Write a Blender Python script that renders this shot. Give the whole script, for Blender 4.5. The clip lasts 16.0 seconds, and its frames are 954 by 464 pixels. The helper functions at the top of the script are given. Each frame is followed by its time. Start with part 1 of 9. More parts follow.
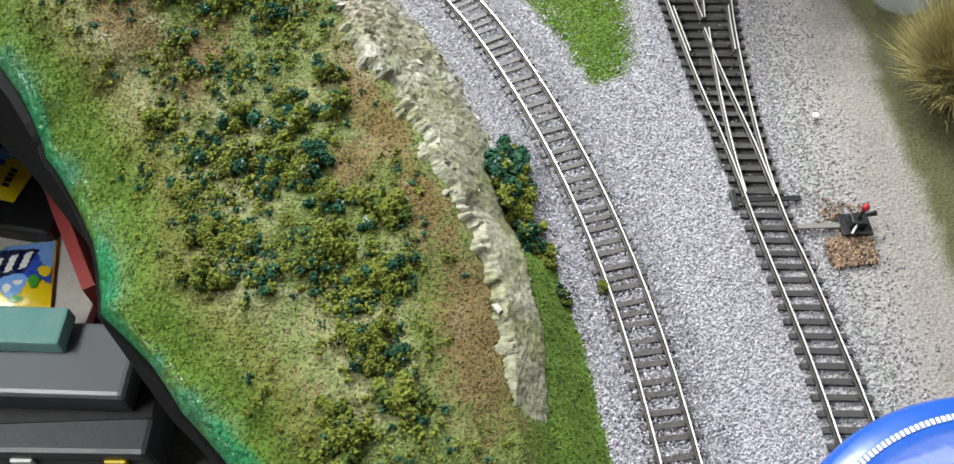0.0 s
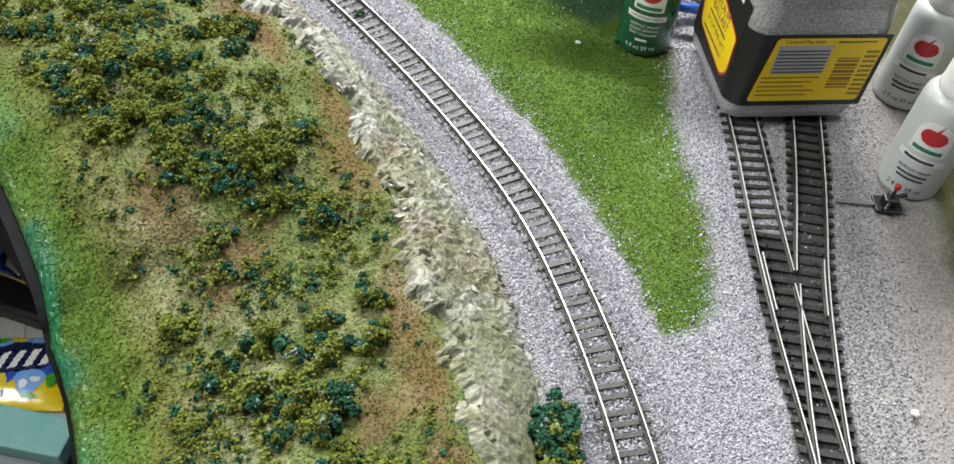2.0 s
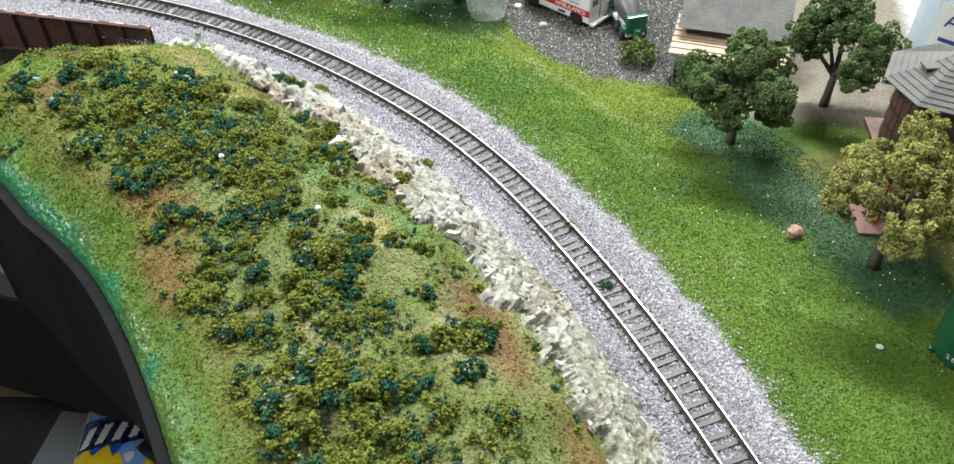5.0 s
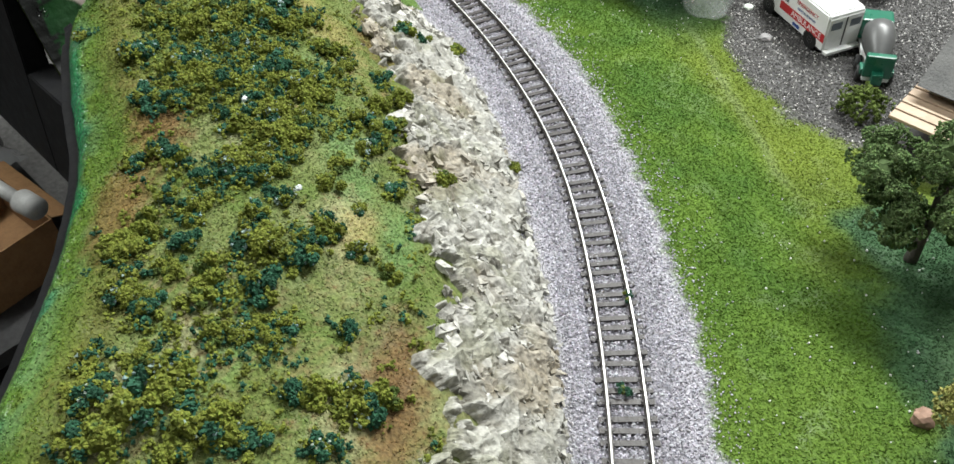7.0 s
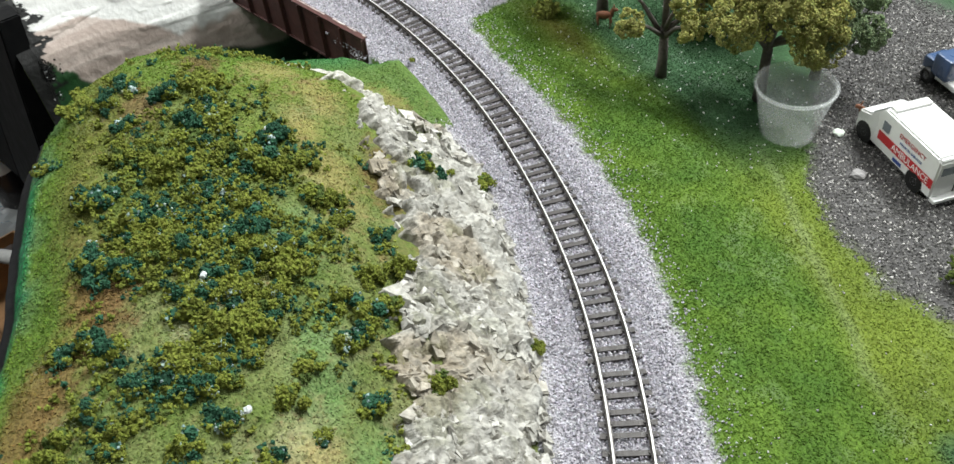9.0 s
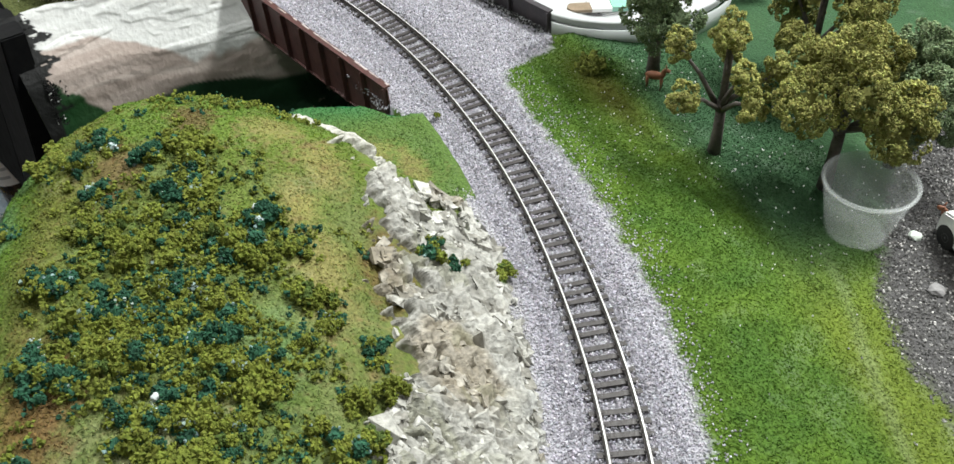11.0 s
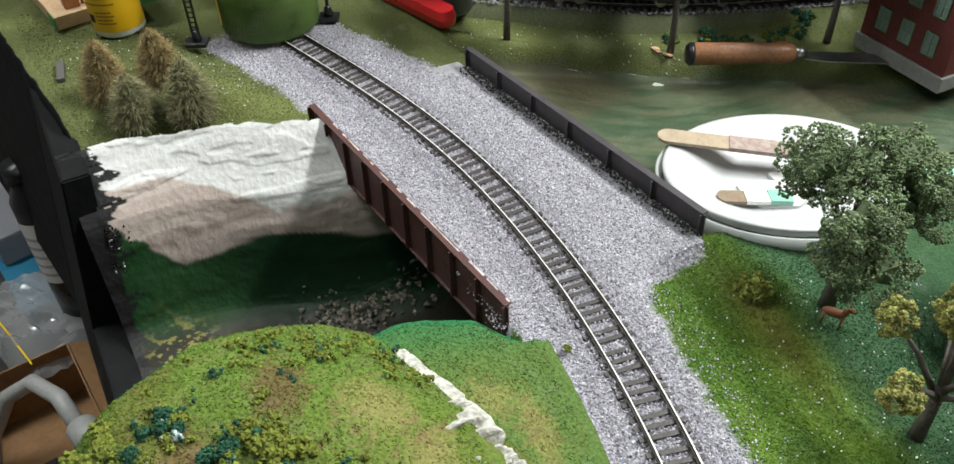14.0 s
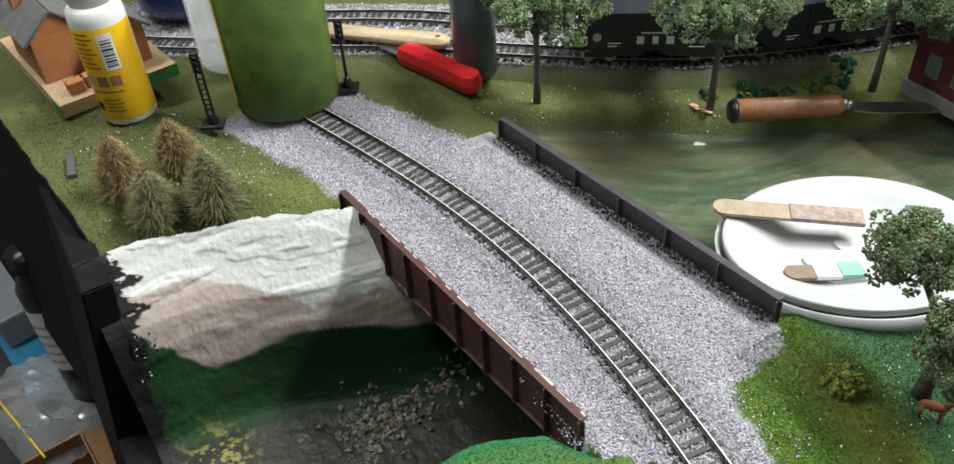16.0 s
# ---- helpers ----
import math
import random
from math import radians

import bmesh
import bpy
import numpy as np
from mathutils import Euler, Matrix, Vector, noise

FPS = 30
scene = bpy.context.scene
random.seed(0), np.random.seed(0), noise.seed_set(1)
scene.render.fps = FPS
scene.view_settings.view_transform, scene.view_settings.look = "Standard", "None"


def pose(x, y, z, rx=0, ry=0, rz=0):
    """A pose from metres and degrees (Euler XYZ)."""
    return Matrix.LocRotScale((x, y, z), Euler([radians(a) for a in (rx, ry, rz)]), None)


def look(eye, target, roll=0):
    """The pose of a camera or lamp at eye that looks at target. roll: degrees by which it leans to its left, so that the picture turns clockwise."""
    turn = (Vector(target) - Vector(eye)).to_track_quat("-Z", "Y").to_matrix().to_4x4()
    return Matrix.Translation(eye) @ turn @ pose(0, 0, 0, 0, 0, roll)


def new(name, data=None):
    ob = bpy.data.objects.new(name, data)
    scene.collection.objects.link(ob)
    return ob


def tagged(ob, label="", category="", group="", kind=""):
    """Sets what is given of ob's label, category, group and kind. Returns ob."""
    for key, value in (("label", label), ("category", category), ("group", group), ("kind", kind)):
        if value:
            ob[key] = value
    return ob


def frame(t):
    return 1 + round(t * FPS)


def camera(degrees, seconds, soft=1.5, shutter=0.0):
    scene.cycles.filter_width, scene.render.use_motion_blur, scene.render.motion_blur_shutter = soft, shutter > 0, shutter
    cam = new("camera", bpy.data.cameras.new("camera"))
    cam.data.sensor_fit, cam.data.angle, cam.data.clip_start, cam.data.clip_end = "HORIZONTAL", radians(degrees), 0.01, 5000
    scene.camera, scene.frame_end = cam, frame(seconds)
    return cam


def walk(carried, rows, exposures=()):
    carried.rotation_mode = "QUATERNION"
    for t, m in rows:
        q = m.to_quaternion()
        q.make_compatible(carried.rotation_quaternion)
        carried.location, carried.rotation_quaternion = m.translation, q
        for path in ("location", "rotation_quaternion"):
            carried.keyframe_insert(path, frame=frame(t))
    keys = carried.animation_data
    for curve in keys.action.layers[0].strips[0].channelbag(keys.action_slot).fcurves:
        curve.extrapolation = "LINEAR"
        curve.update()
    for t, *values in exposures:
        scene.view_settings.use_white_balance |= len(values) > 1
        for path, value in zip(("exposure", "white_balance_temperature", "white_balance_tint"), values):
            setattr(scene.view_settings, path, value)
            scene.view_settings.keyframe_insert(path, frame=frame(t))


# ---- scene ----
cam = camera(57.81, 16.0)
# seconds, eye, yaw to the left, pitch up, roll
PATH = [
    (0.0, 0.2994, 0.2713, 0.3647, -3.84, -55.92, 1.55),
    (0.5, 0.3020, 0.2952, 0.3609, -4.26, -54.79, 3.39),
    (1.0, 0.3029, 0.3184, 0.3594, -2.46, -54.89, 4.84),
    (1.5, 0.3001, 0.3397, 0.3667, -0.26, -52.72, 5.25),
    (2.0, 0.2953, 0.3616, 0.3699, 1.92, -50.03, 5.44),
    (2.5, 0.2968, 0.3787, 0.3640, 3.97, -48.03, 6.11),
    (3.0, 0.2977, 0.3902, 0.3667, 9.74, -46.35, 4.86),
    (3.5, 0.3003, 0.4057, 0.3644, 12.07, -45.88, 4.89),
    (4.0, 0.2866, 0.4245, 0.3661, 14.14, -44.70, 3.83),
    (4.5, 0.2269, 0.4555, 0.3825, 15.38, -44.35, 0.99),
    (4.7, 0.2206, 0.4744, 0.3833, 16.31, -44.01, -0.42),
    (6.8, 0.3040, 0.6458, 0.3407, 47.20, -46.20, -3.87),
    (7.0, 0.3037, 0.6630, 0.3402, 48.24, -46.24, -4.40),
    (7.5, 0.2949, 0.6945, 0.3360, 49.97, -44.83, -4.99),
    (8.0, 0.2679, 0.7219, 0.3291, 51.78, -44.32, -5.58),
    (8.5, 0.2430, 0.7495, 0.3326, 53.73, -45.13, -6.04),
    (8.7, 0.2405, 0.7555, 0.3325, 54.38, -44.34, -6.34),
    (10.8, 0.1916, 0.8127, 0.3202, 57.52, -44.47, -5.07),
    (11.0, 0.1833, 0.8167, 0.3219, 57.98, -43.65, -4.54),
    (11.5, 0.1565, 0.8266, 0.3251, 58.96, -42.08, -3.55),
    (12.0, 0.1282, 0.8338, 0.3278, 59.43, -42.73, -3.22),
    (12.5, 0.1063, 0.8404, 0.3305, 60.02, -42.40, -3.14),
    (13.0, 0.0838, 0.8429, 0.3304, 60.46, -42.21, -2.60),
    (13.5, 0.0603, 0.8502, 0.3369, 61.39, -42.91, -2.17),
    (14.0, 0.0337, 0.8577, 0.3386, 61.68, -41.09, -1.80),
    (14.5, 0.0099, 0.8628, 0.3417, 61.89, -41.73, -1.44),
    (15.0, -0.0143, 0.8657, 0.3450, 62.09, -40.68, -1.31),
    (15.5, -0.0299, 0.8606, 0.3476, 62.26, -39.90, -1.67),
    (16.0, -0.0339, 0.8556, 0.3506, 60.76, -39.99, -4.11),
]
walk(cam, [(t, pose(x, y, z, 90 + pitch, 0, yaw) @ pose(0, 0, 0, 0, 0, roll)) for t, x, y, z, yaw, pitch, roll in PATH],
     [(0.0, 0.45), (2.0, 0.33), (4.5, 0.41), (7.0, 0.10), (8.5, -0.02), (11.0, -0.12), (14.0, -0.20), (16.0, -0.24)])

# ---- light: a ceiling light out of view, and two added fill lamps ----
world = bpy.data.worlds.new("workshop_air")
scene.world = world
world.use_nodes = True
world.node_tree.nodes["Background"].inputs[0].default_value = (0.86, 0.92, 0.97, 1)
world.node_tree.nodes["Background"].inputs[1].default_value = 0.70


def area_lamp(name, eye, target, wide, long, watts, colour):
    data = bpy.data.lights.new(name, "AREA")
    data.shape, data.size, data.size_y, data.energy, data.color = "RECTANGLE", wide, long, watts, colour
    ob = new(name, data)
    ob.matrix_world = look(eye, target)
    return ob


# the ceiling light, placed by the shadows and glints it leaves
area_lamp("area_lamp", (0.0, 2.10, 1.50), (-0.05, 0.95, 0), 1.3, 0.10, 80, (0.95, 0.985, 0.955))
# added fill without a known fixture, to brighten the west and the shelves
area_lamp("area_lamp", (-1.10, 0.45, 1.50), (-0.10, 0.75, 0), 1.3, 0.12, 32, (0.95, 0.985, 0.955))
# added weak fill from the east, to brighten the rock face
area_lamp("area_lamp", (0.95, 0.75, 1.40), (0.25, 0.65, 0), 0.16, 1.0, 5, (0.95, 0.985, 0.955))

# ---- materials ----
def graph(name):
    m = bpy.data.materials.new(name)
    m.use_nodes = True
    return m, m.node_tree.nodes, m.node_tree.links, m.node_tree.nodes["Principled BSDF"]


def surface(name, colour, rough=0.5, metal=0.0, grain=0.0, grain_size=0.003, bump=0.0, spread=0.012, second=None, coat=0.0, spec=0.5):
    """A worn surface: its colour wanders towards a second one over two sizes of stain, with a fine relief."""
    m, nodes, links, bsdf = graph(name)
    where = nodes.new("ShaderNodeTexCoord")
    big, small = nodes.new("ShaderNodeTexNoise"), nodes.new("ShaderNodeTexNoise")
    for n, size in ((big, spread), (small, grain_size)):
        n.inputs["Scale"].default_value = 1 / size
        n.inputs["Detail"].default_value = 4
        links.new(where.outputs["Object"], n.inputs["Vector"])
    mix = nodes.new("ShaderNodeMix")
    mix.data_type = "RGBA"
    second = second or tuple(c * 0.6 for c in colour)
    mix.inputs[6].default_value, mix.inputs[7].default_value = (*colour, 1), (*second, 1)
    both = nodes.new("ShaderNodeMath")
    both.operation = "MULTIPLY"
    links.new(big.outputs["Fac"], both.inputs[0])
    links.new(small.outputs["Fac"], both.inputs[1])
    span = nodes.new("ShaderNodeMapRange")
    span.inputs["From Min"].default_value, span.inputs["From Max"].default_value = 0.15, 0.40
    span.inputs["To Max"].default_value = grain
    links.new(both.outputs[0], span.inputs["Value"])
    links.new(span.outputs["Result"], mix.inputs["Factor"])
    links.new(mix.outputs[2], bsdf.inputs["Base Color"])
    bsdf.inputs["Roughness"].default_value, bsdf.inputs["Metallic"].default_value = rough, metal
    bsdf.inputs["Coat Weight"].default_value = coat
    bsdf.inputs["Specular IOR Level"].default_value = spec
    rr = nodes.new("ShaderNodeMapRange")
    rr.inputs["To Min"].default_value, rr.inputs["To Max"].default_value = max(0.02, rough - 0.12), min(1.0, rough + 0.12)
    links.new(big.outputs["Fac"], rr.inputs["Value"])
    links.new(rr.outputs["Result"], bsdf.inputs["Roughness"])
    if bump:
        b = nodes.new("ShaderNodeBump")
        b.inputs["Distance"].default_value, b.inputs["Strength"].default_value = bump, 1.0
        links.new(small.outputs["Fac"], b.inputs["Height"])
        links.new(b.outputs["Normal"], bsdf.inputs["Normal"])
    return m


def tinted(name, rough=0.9, grain_size=0.0012, bump=0.0006, contrast=0.5, spec=0.3, wet=0.0):
    """A surface whose paint or flock colour is carried by the mesh, broken up by a fine grain. wet: shiny patches of glue."""
    m, nodes, links, bsdf = graph(name)
    where = nodes.new("ShaderNodeTexCoord")
    tint = nodes.new("ShaderNodeAttribute")
    tint.attribute_name = "tint"
    n = nodes.new("ShaderNodeTexNoise")
    n.inputs["Scale"].default_value, n.inputs["Detail"].default_value = 1 / grain_size, 3
    links.new(where.outputs["Object"], n.inputs["Vector"])
    span = nodes.new("ShaderNodeMapRange")
    span.inputs["From Min"].default_value, span.inputs["From Max"].default_value = 0.3, 0.7
    span.inputs["To Min"].default_value, span.inputs["To Max"].default_value = 1 - contrast, 1 + contrast
    links.new(n.outputs["Fac"], span.inputs["Value"])
    scale = nodes.new("ShaderNodeVectorMath")
    scale.operation = "SCALE"
    links.new(tint.outputs["Color"], scale.inputs[0])
    links.new(span.outputs["Result"], scale.inputs["Scale"])
    links.new(scale.outputs["Vector"], bsdf.inputs["Base Color"])
    bsdf.inputs["Roughness"].default_value = rough
    bsdf.inputs["Specular IOR Level"].default_value = spec
    if wet:
        big = nodes.new("ShaderNodeTexNoise")
        big.inputs["Scale"].default_value, big.inputs["Detail"].default_value = 45, 5
        links.new(where.outputs["Object"], big.inputs["Vector"])
        w = nodes.new("ShaderNodeMapRange")
        w.inputs["From Min"].default_value, w.inputs["From Max"].default_value = 0.55, 0.72
        w.inputs["To Min"].default_value, w.inputs["To Max"].default_value = rough, wet
        links.new(big.outputs["Fac"], w.inputs["Value"])
        links.new(w.outputs["Result"], bsdf.inputs["Roughness"])
    if bump:
        b = nodes.new("ShaderNodeBump")
        b.inputs["Distance"].default_value, b.inputs["Strength"].default_value = bump, 1.0
        links.new(n.outputs["Fac"], b.inputs["Height"])
        links.new(b.outputs["Normal"], bsdf.inputs["Normal"])
    return m


def clear(name, colour=(1, 1, 1), rough=0.15, cloudy=0.5):
    """Thin clear or milky plastic."""
    m, nodes, links, bsdf = graph(name)
    bsdf.inputs["Base Color"].default_value = (*colour, 1)
    bsdf.inputs["Roughness"].default_value = rough
    through_it = nodes.new("ShaderNodeBsdfTransparent")
    mix = nodes.new("ShaderNodeMixShader")
    mix.inputs[0].default_value = cloudy
    links.new(through_it.outputs[0], mix.inputs[1])
    links.new(bsdf.outputs[0], mix.inputs[2])
    links.new(mix.outputs[0], nodes["Material Output"].inputs["Surface"])
    return m


M = {
    "land": tinted("flocked_ground", rough=0.95, grain_size=0.0016, bump=0.0010, contrast=0.32, wet=0.30),
    "turf": tinted("foam_turf", rough=0.95, grain_size=0.004, bump=0, contrast=0.15, spec=0.2),
    "stone": tinted("ballast_stone", rough=0.8, grain_size=0.002, bump=0, contrast=0.25, spec=0.4),
    "rock": tinted("plaster_rock", rough=0.72, grain_size=0.0028, bump=0.0011, contrast=0.34, wet=0.4),
    "glue": tinted("shiny_glued_rim", rough=0.22, grain_size=0.0030, bump=0.0022, contrast=0.35, spec=0.6),
    "foliage": tinted("clump_foliage", rough=0.9, grain_size=0.002, bump=0, contrast=0.3, spec=0.25),
    "plaster": tinted("painted_plaster", rough=0.45, grain_size=0.0035, bump=0.0006, contrast=0.07, wet=0.30),
    "rail_side": surface("weathered_rail_side", (0.060, 0.050, 0.046), 0.5, 0.3, 0.8, second=(0.03, 0.024, 0.022)),
    "rail_top": surface("polished_rail_head", (0.90, 0.89, 0.87), 0.30, 0.40, 0.25, spread=0.03, second=(0.3, 0.27, 0.25)),
    "sleeper": surface("brown_plastic_sleeper", (0.036, 0.030, 0.029), 0.50, 0, 0.9, 0.0015, 0.0003, second=(0.062, 0.055, 0.052)),
    "black_sleeper": surface("black_plastic_sleeper", (0.026, 0.025, 0.025), 0.38, 0, 0.8, 0.0015, 0.0003, second=(0.045, 0.043, 0.042)),
    "black_paint": surface("black_painted_board", (0.005, 0.005, 0.006), 0.62, 0, 0.8, 0.006, 0.0004, second=(0.009, 0.009, 0.009), spec=0.12),
    "girder_red": surface("oxide_red_girder", (0.085, 0.032, 0.028), 0.5, 0, 0.8, 0.003, 0.0002, second=(0.045, 0.022, 0.022)),
    "girder_dark": surface("dark_grey_girder", (0.040, 0.036, 0.040), 0.5, 0, 0.7, 0.003, 0.0002, second=(0.065, 0.055, 0.06)),
    "bark": surface("painted_trunk", (0.13, 0.11, 0.10), 0.8, 0, 0.9, 0.002, 0.0008, second=(0.06, 0.05, 0.045)),
    "floor": surface("stained_concrete", (0.17, 0.165, 0.16), 0.8, 0, 0.9, 0.01, 0.002, spread=0.12, second=(0.08, 0.078, 0.075)),
    "wall": surface("workshop_wall", (0.22, 0.217, 0.21), 0.9, 0, 0.6, 0.02, 0.001, spread=0.4),
    "white_plastic": surface("white_plastic", (0.80, 0.80, 0.79), 0.32, 0, 0.15, spread=0.02, coat=0.2),
    "black_plastic": surface("black_plastic", (0.014, 0.014, 0.016), 0.35, 0, 0.5),
}

# ---- plan: the centreline of the curved track, and the lie of the land round it ----
LINE = [(0.404, 0.25), (0.402, 0.33), (0.3985, 0.395), (0.3925, 0.45), (0.385, 0.495), (0.373, 0.547), (0.358, 0.593), (0.338, 0.645),
        (0.314, 0.694), (0.283, 0.737), (0.246, 0.785), (0.203, 0.833), (0.156, 0.882), (0.100, 0.932), (0.046, 0.970), (-0.005, 0.997),
        (-0.062, 1.022), (-0.125, 1.044), (-0.195, 1.060), (-0.268, 1.070), (-0.343, 1.0725), (-0.420, 1.067), (-0.500, 1.053),
        (-0.585, 1.032), (-0.665, 1.004)]


def spline(points, step=0.002):
    """A smooth line through points, sampled at even steps: places, along and left-hand directions, and lengths."""
    p = np.array(points, float)
    p = np.vstack([2 * p[0] - p[1], p, 2 * p[-1] - p[-2]])
    out = []
    for a, b, c, d in zip(p[:-3], p[1:-2], p[2:-1], p[3:]):
        t = np.linspace(0, 1, 40, endpoint=False)[:, None]
        out.append(0.5 * (2 * b + (c - a) * t + (2 * a - 5 * b + 4 * c - d) * t**2 + (3 * b - a - 3 * c + d) * t**3))
    q = np.vstack(out + [p[-2:-1]])
    if len(points) > 15:  # a long bent track springs into an even curve
        n = 27
        for _ in range(2):
            ends = np.vstack([q[0] + (q[0] - q[1]) * np.arange(n, 0, -1)[:, None], q, q[-1] + (q[-1] - q[-2]) * np.arange(1, n + 1)[:, None]])
            total = np.cumsum(np.vstack([np.zeros(2), ends]), axis=0)
            q = (total[2 * n + 1:] - total[:-2 * n - 1]) / (2 * n + 1)
    run = np.r_[0, np.cumsum(np.linalg.norm(np.diff(q, axis=0), axis=1))]
    at = np.arange(0, run[-1], step)
    q = np.stack([np.interp(at, run, q[:, k]) for k in range(2)], 1)
    along = np.gradient(q, axis=0)
    along /= np.linalg.norm(along, axis=1)[:, None]
    return q, along, np.stack([-along[:, 1], along[:, 0]], 1), at


MAIN, MAIN_ALONG, MAIN_LEFT, MAIN_RUN = spline(LINE)
RUN0 = MAIN_RUN[np.argmin(((MAIN - (0.3945, 0.437)) ** 2).sum(1))]  # the run is counted from here


def run_of(x, y):
    """For places: the run along the track, and the distance from it, to the inside of the curve."""
    x, y = np.asarray(x, float).ravel(), np.asarray(y, float).ravel()
    s, d = np.empty(len(x)), np.empty(len(x))
    for k in range(0, len(x), 20000):
        q = np.stack([x[k:k + 20000], y[k:k + 20000]], 1)
        n = ((q**2).sum(1)[:, None] - 2 * q @ MAIN.T + (MAIN**2).sum(1)[None]).argmin(1)
        off = q - MAIN[n]
        s[k:k + 20000] = MAIN_RUN[n] - RUN0 + (off * MAIN_ALONG[n]).sum(1)
        d[k:k + 20000] = (off * MAIN_LEFT[n]).sum(1)
    return s, d


def place_of(s, d):
    """The place at a run along the track and a distance to its inside."""
    s = np.asarray(s, float) + RUN0
    q = [np.interp(s, MAIN_RUN, MAIN[:, k]) for k in range(2)]
    left = [np.interp(s, MAIN_RUN, MAIN_LEFT[:, k]) for k in range(2)]
    return q[0] + left[0] * d, q[1] + left[1] * d


def lattice(ix, iy, seed):
    n = (ix.astype(np.int64) * 374761393 + iy.astype(np.int64) * 668265263 + seed * 974711) & 0x7FFFFFFF
    n = ((n ^ (n >> 13)) * 1274126177) & 0x7FFFFFFF
    n = ((n ^ (n >> 16)) * 362437) & 0x7FFFFFFF
    return (n & 0xFFFF) / 65535.0


def soft_noise(x, y, size, seed=0, rounds=3):
    """Smooth noise from 0 to 1 with lumps of the given size."""
    total, weight = 0.0, 0.0
    for k in range(rounds):
        u, v = np.asarray(x) / size * 2**k + 17.3 * k, np.asarray(y) / size * 2**k + 5.1 * k
        iu, iv = np.floor(u), np.floor(v)
        fu, fv = u - iu, v - iv
        fu, fv = fu * fu * (3 - 2 * fu), fv * fv * (3 - 2 * fv)
        a, b = lattice(iu, iv, seed + k), lattice(iu + 1, iv, seed + k)
        c, d = lattice(iu, iv + 1, seed + k), lattice(iu + 1, iv + 1, seed + k)
        total = total + ((a * (1 - fu) + b * fu) * (1 - fv) + (c * (1 - fu) + d * fu) * fv) / 2**k
        weight += 1 / 2**k
    return total / weight


def step_up(a, b, v):
    t = np.clip((v - a) / (b - a), 0, 1)
    return t * t * (3 - 2 * t)


def shards(x, y, size, seed, strike=0.0, swing=6.2832):
    """Broken rock: a mosaic of wedges, each with its own turn, a long gentle face and a short steep one. Height and the wedge's own number."""
    u, v = np.asarray(x) / size, np.asarray(y) / size
    iu, iv = np.floor(u), np.floor(v)
    height, own = np.full(u.shape, -9.0), np.zeros(u.shape)
    for di in (-1, 0, 1):
        for dj in (-1, 0, 1):
            ci, cj = iu + di, iv + dj
            du, dv = u - ci - lattice(ci, cj, seed), v - cj - lattice(ci, cj, seed + 1)
            a = strike + swing * (lattice(ci, cj, seed + 2) - 0.5)
            p, q = du * np.cos(a) + dv * np.sin(a), dv * np.cos(a) - du * np.sin(a)
            gentle = 0.45 + 0.5 * lattice(ci, cj, seed + 3)
            h = 0.75 * lattice(ci, cj, seed + 4) - np.where(p > 0, p * gentle, -p * 3.2) - np.abs(q) * (0.25 + 0.7 * lattice(ci, cj, seed + 6))
            over = h > height
            height, own = np.where(over, h, height), np.where(over, lattice(ci, cj, seed + 5), own)
    return height, own


# the hill inside the curve, by run and distance
def hill_end(d):
    return np.interp(d, [0.03, 0.05, 0.062, 0.09, 0.107, 0.14, 0.19, 0.23, 0.262], [0.940, 0.945, 0.962, 0.967, 0.965, 0.957, 0.940, 0.900, 0.83])


def hill_rim(s):
    return np.interp(s, [-0.2, -0.05, 0.0, 0.033, 0.074, 0.14, 0.23, 0.31, 0.42, 0.55, 0.73, 0.80, 0.88],
                     [0.12, 0.175, 0.205, 0.218, 0.238, 0.240, 0.252, 0.249, 0.250, 0.257, 0.266, 0.262, 0.255])


def hill_top(s):
    return np.interp(s, [-0.15, 0.05, 0.18, 0.25, 0.31, 0.37, 0.42, 0.5, 0.6, 0.7, 0.8, 0.87, 0.92, 0.945, 0.965],
                     [0.048, 0.047, 0.043, 0.047, 0.057, 0.068, 0.075, 0.073, 0.075, 0.077, 0.080, 0.078, 0.068, 0.061, 0.052])


def rock_foot(s):
    return np.interp(s, [-0.2, 0.0, 0.05, 0.12, 0.17, 0.23, 0.3, 0.37, 0.45, 0.52, 0.58, 0.67, 0.76, 0.80, 0.832, 0.848, 0.884, 0.921, 0.96],
                     [0.056, 0.056, 0.052, 0.044, 0.038, 0.037, 0.037, 0.034, 0.031, 0.035, 0.039, 0.040, 0.036, 0.036, 0.040, 0.060, 0.090, 0.107, 0.118])


def rock_head(s):
    return np.interp(s, [-0.2, 0.0, 0.12, 0.2, 0.3, 0.38, 0.45, 0.52, 0.6, 0.7, 0.78, 0.82, 0.86, 0.90, 0.96],
                     [0.070, 0.071, 0.078, 0.085, 0.084, 0.075, 0.077, 0.083, 0.094, 0.094, 0.093, 0.090, 0.094, 0.105, 0.124])


def rock_high(s):
    return np.interp(s, [-0.2, 0.05, 0.3, 0.4, 0.5, 0.65, 0.75, 0.82, 0.88, 0.93, 0.96],
                     [0.034, 0.040, 0.042, 0.050, 0.046, 0.042, 0.046, 0.050, 0.042, 0.030, 0.020])


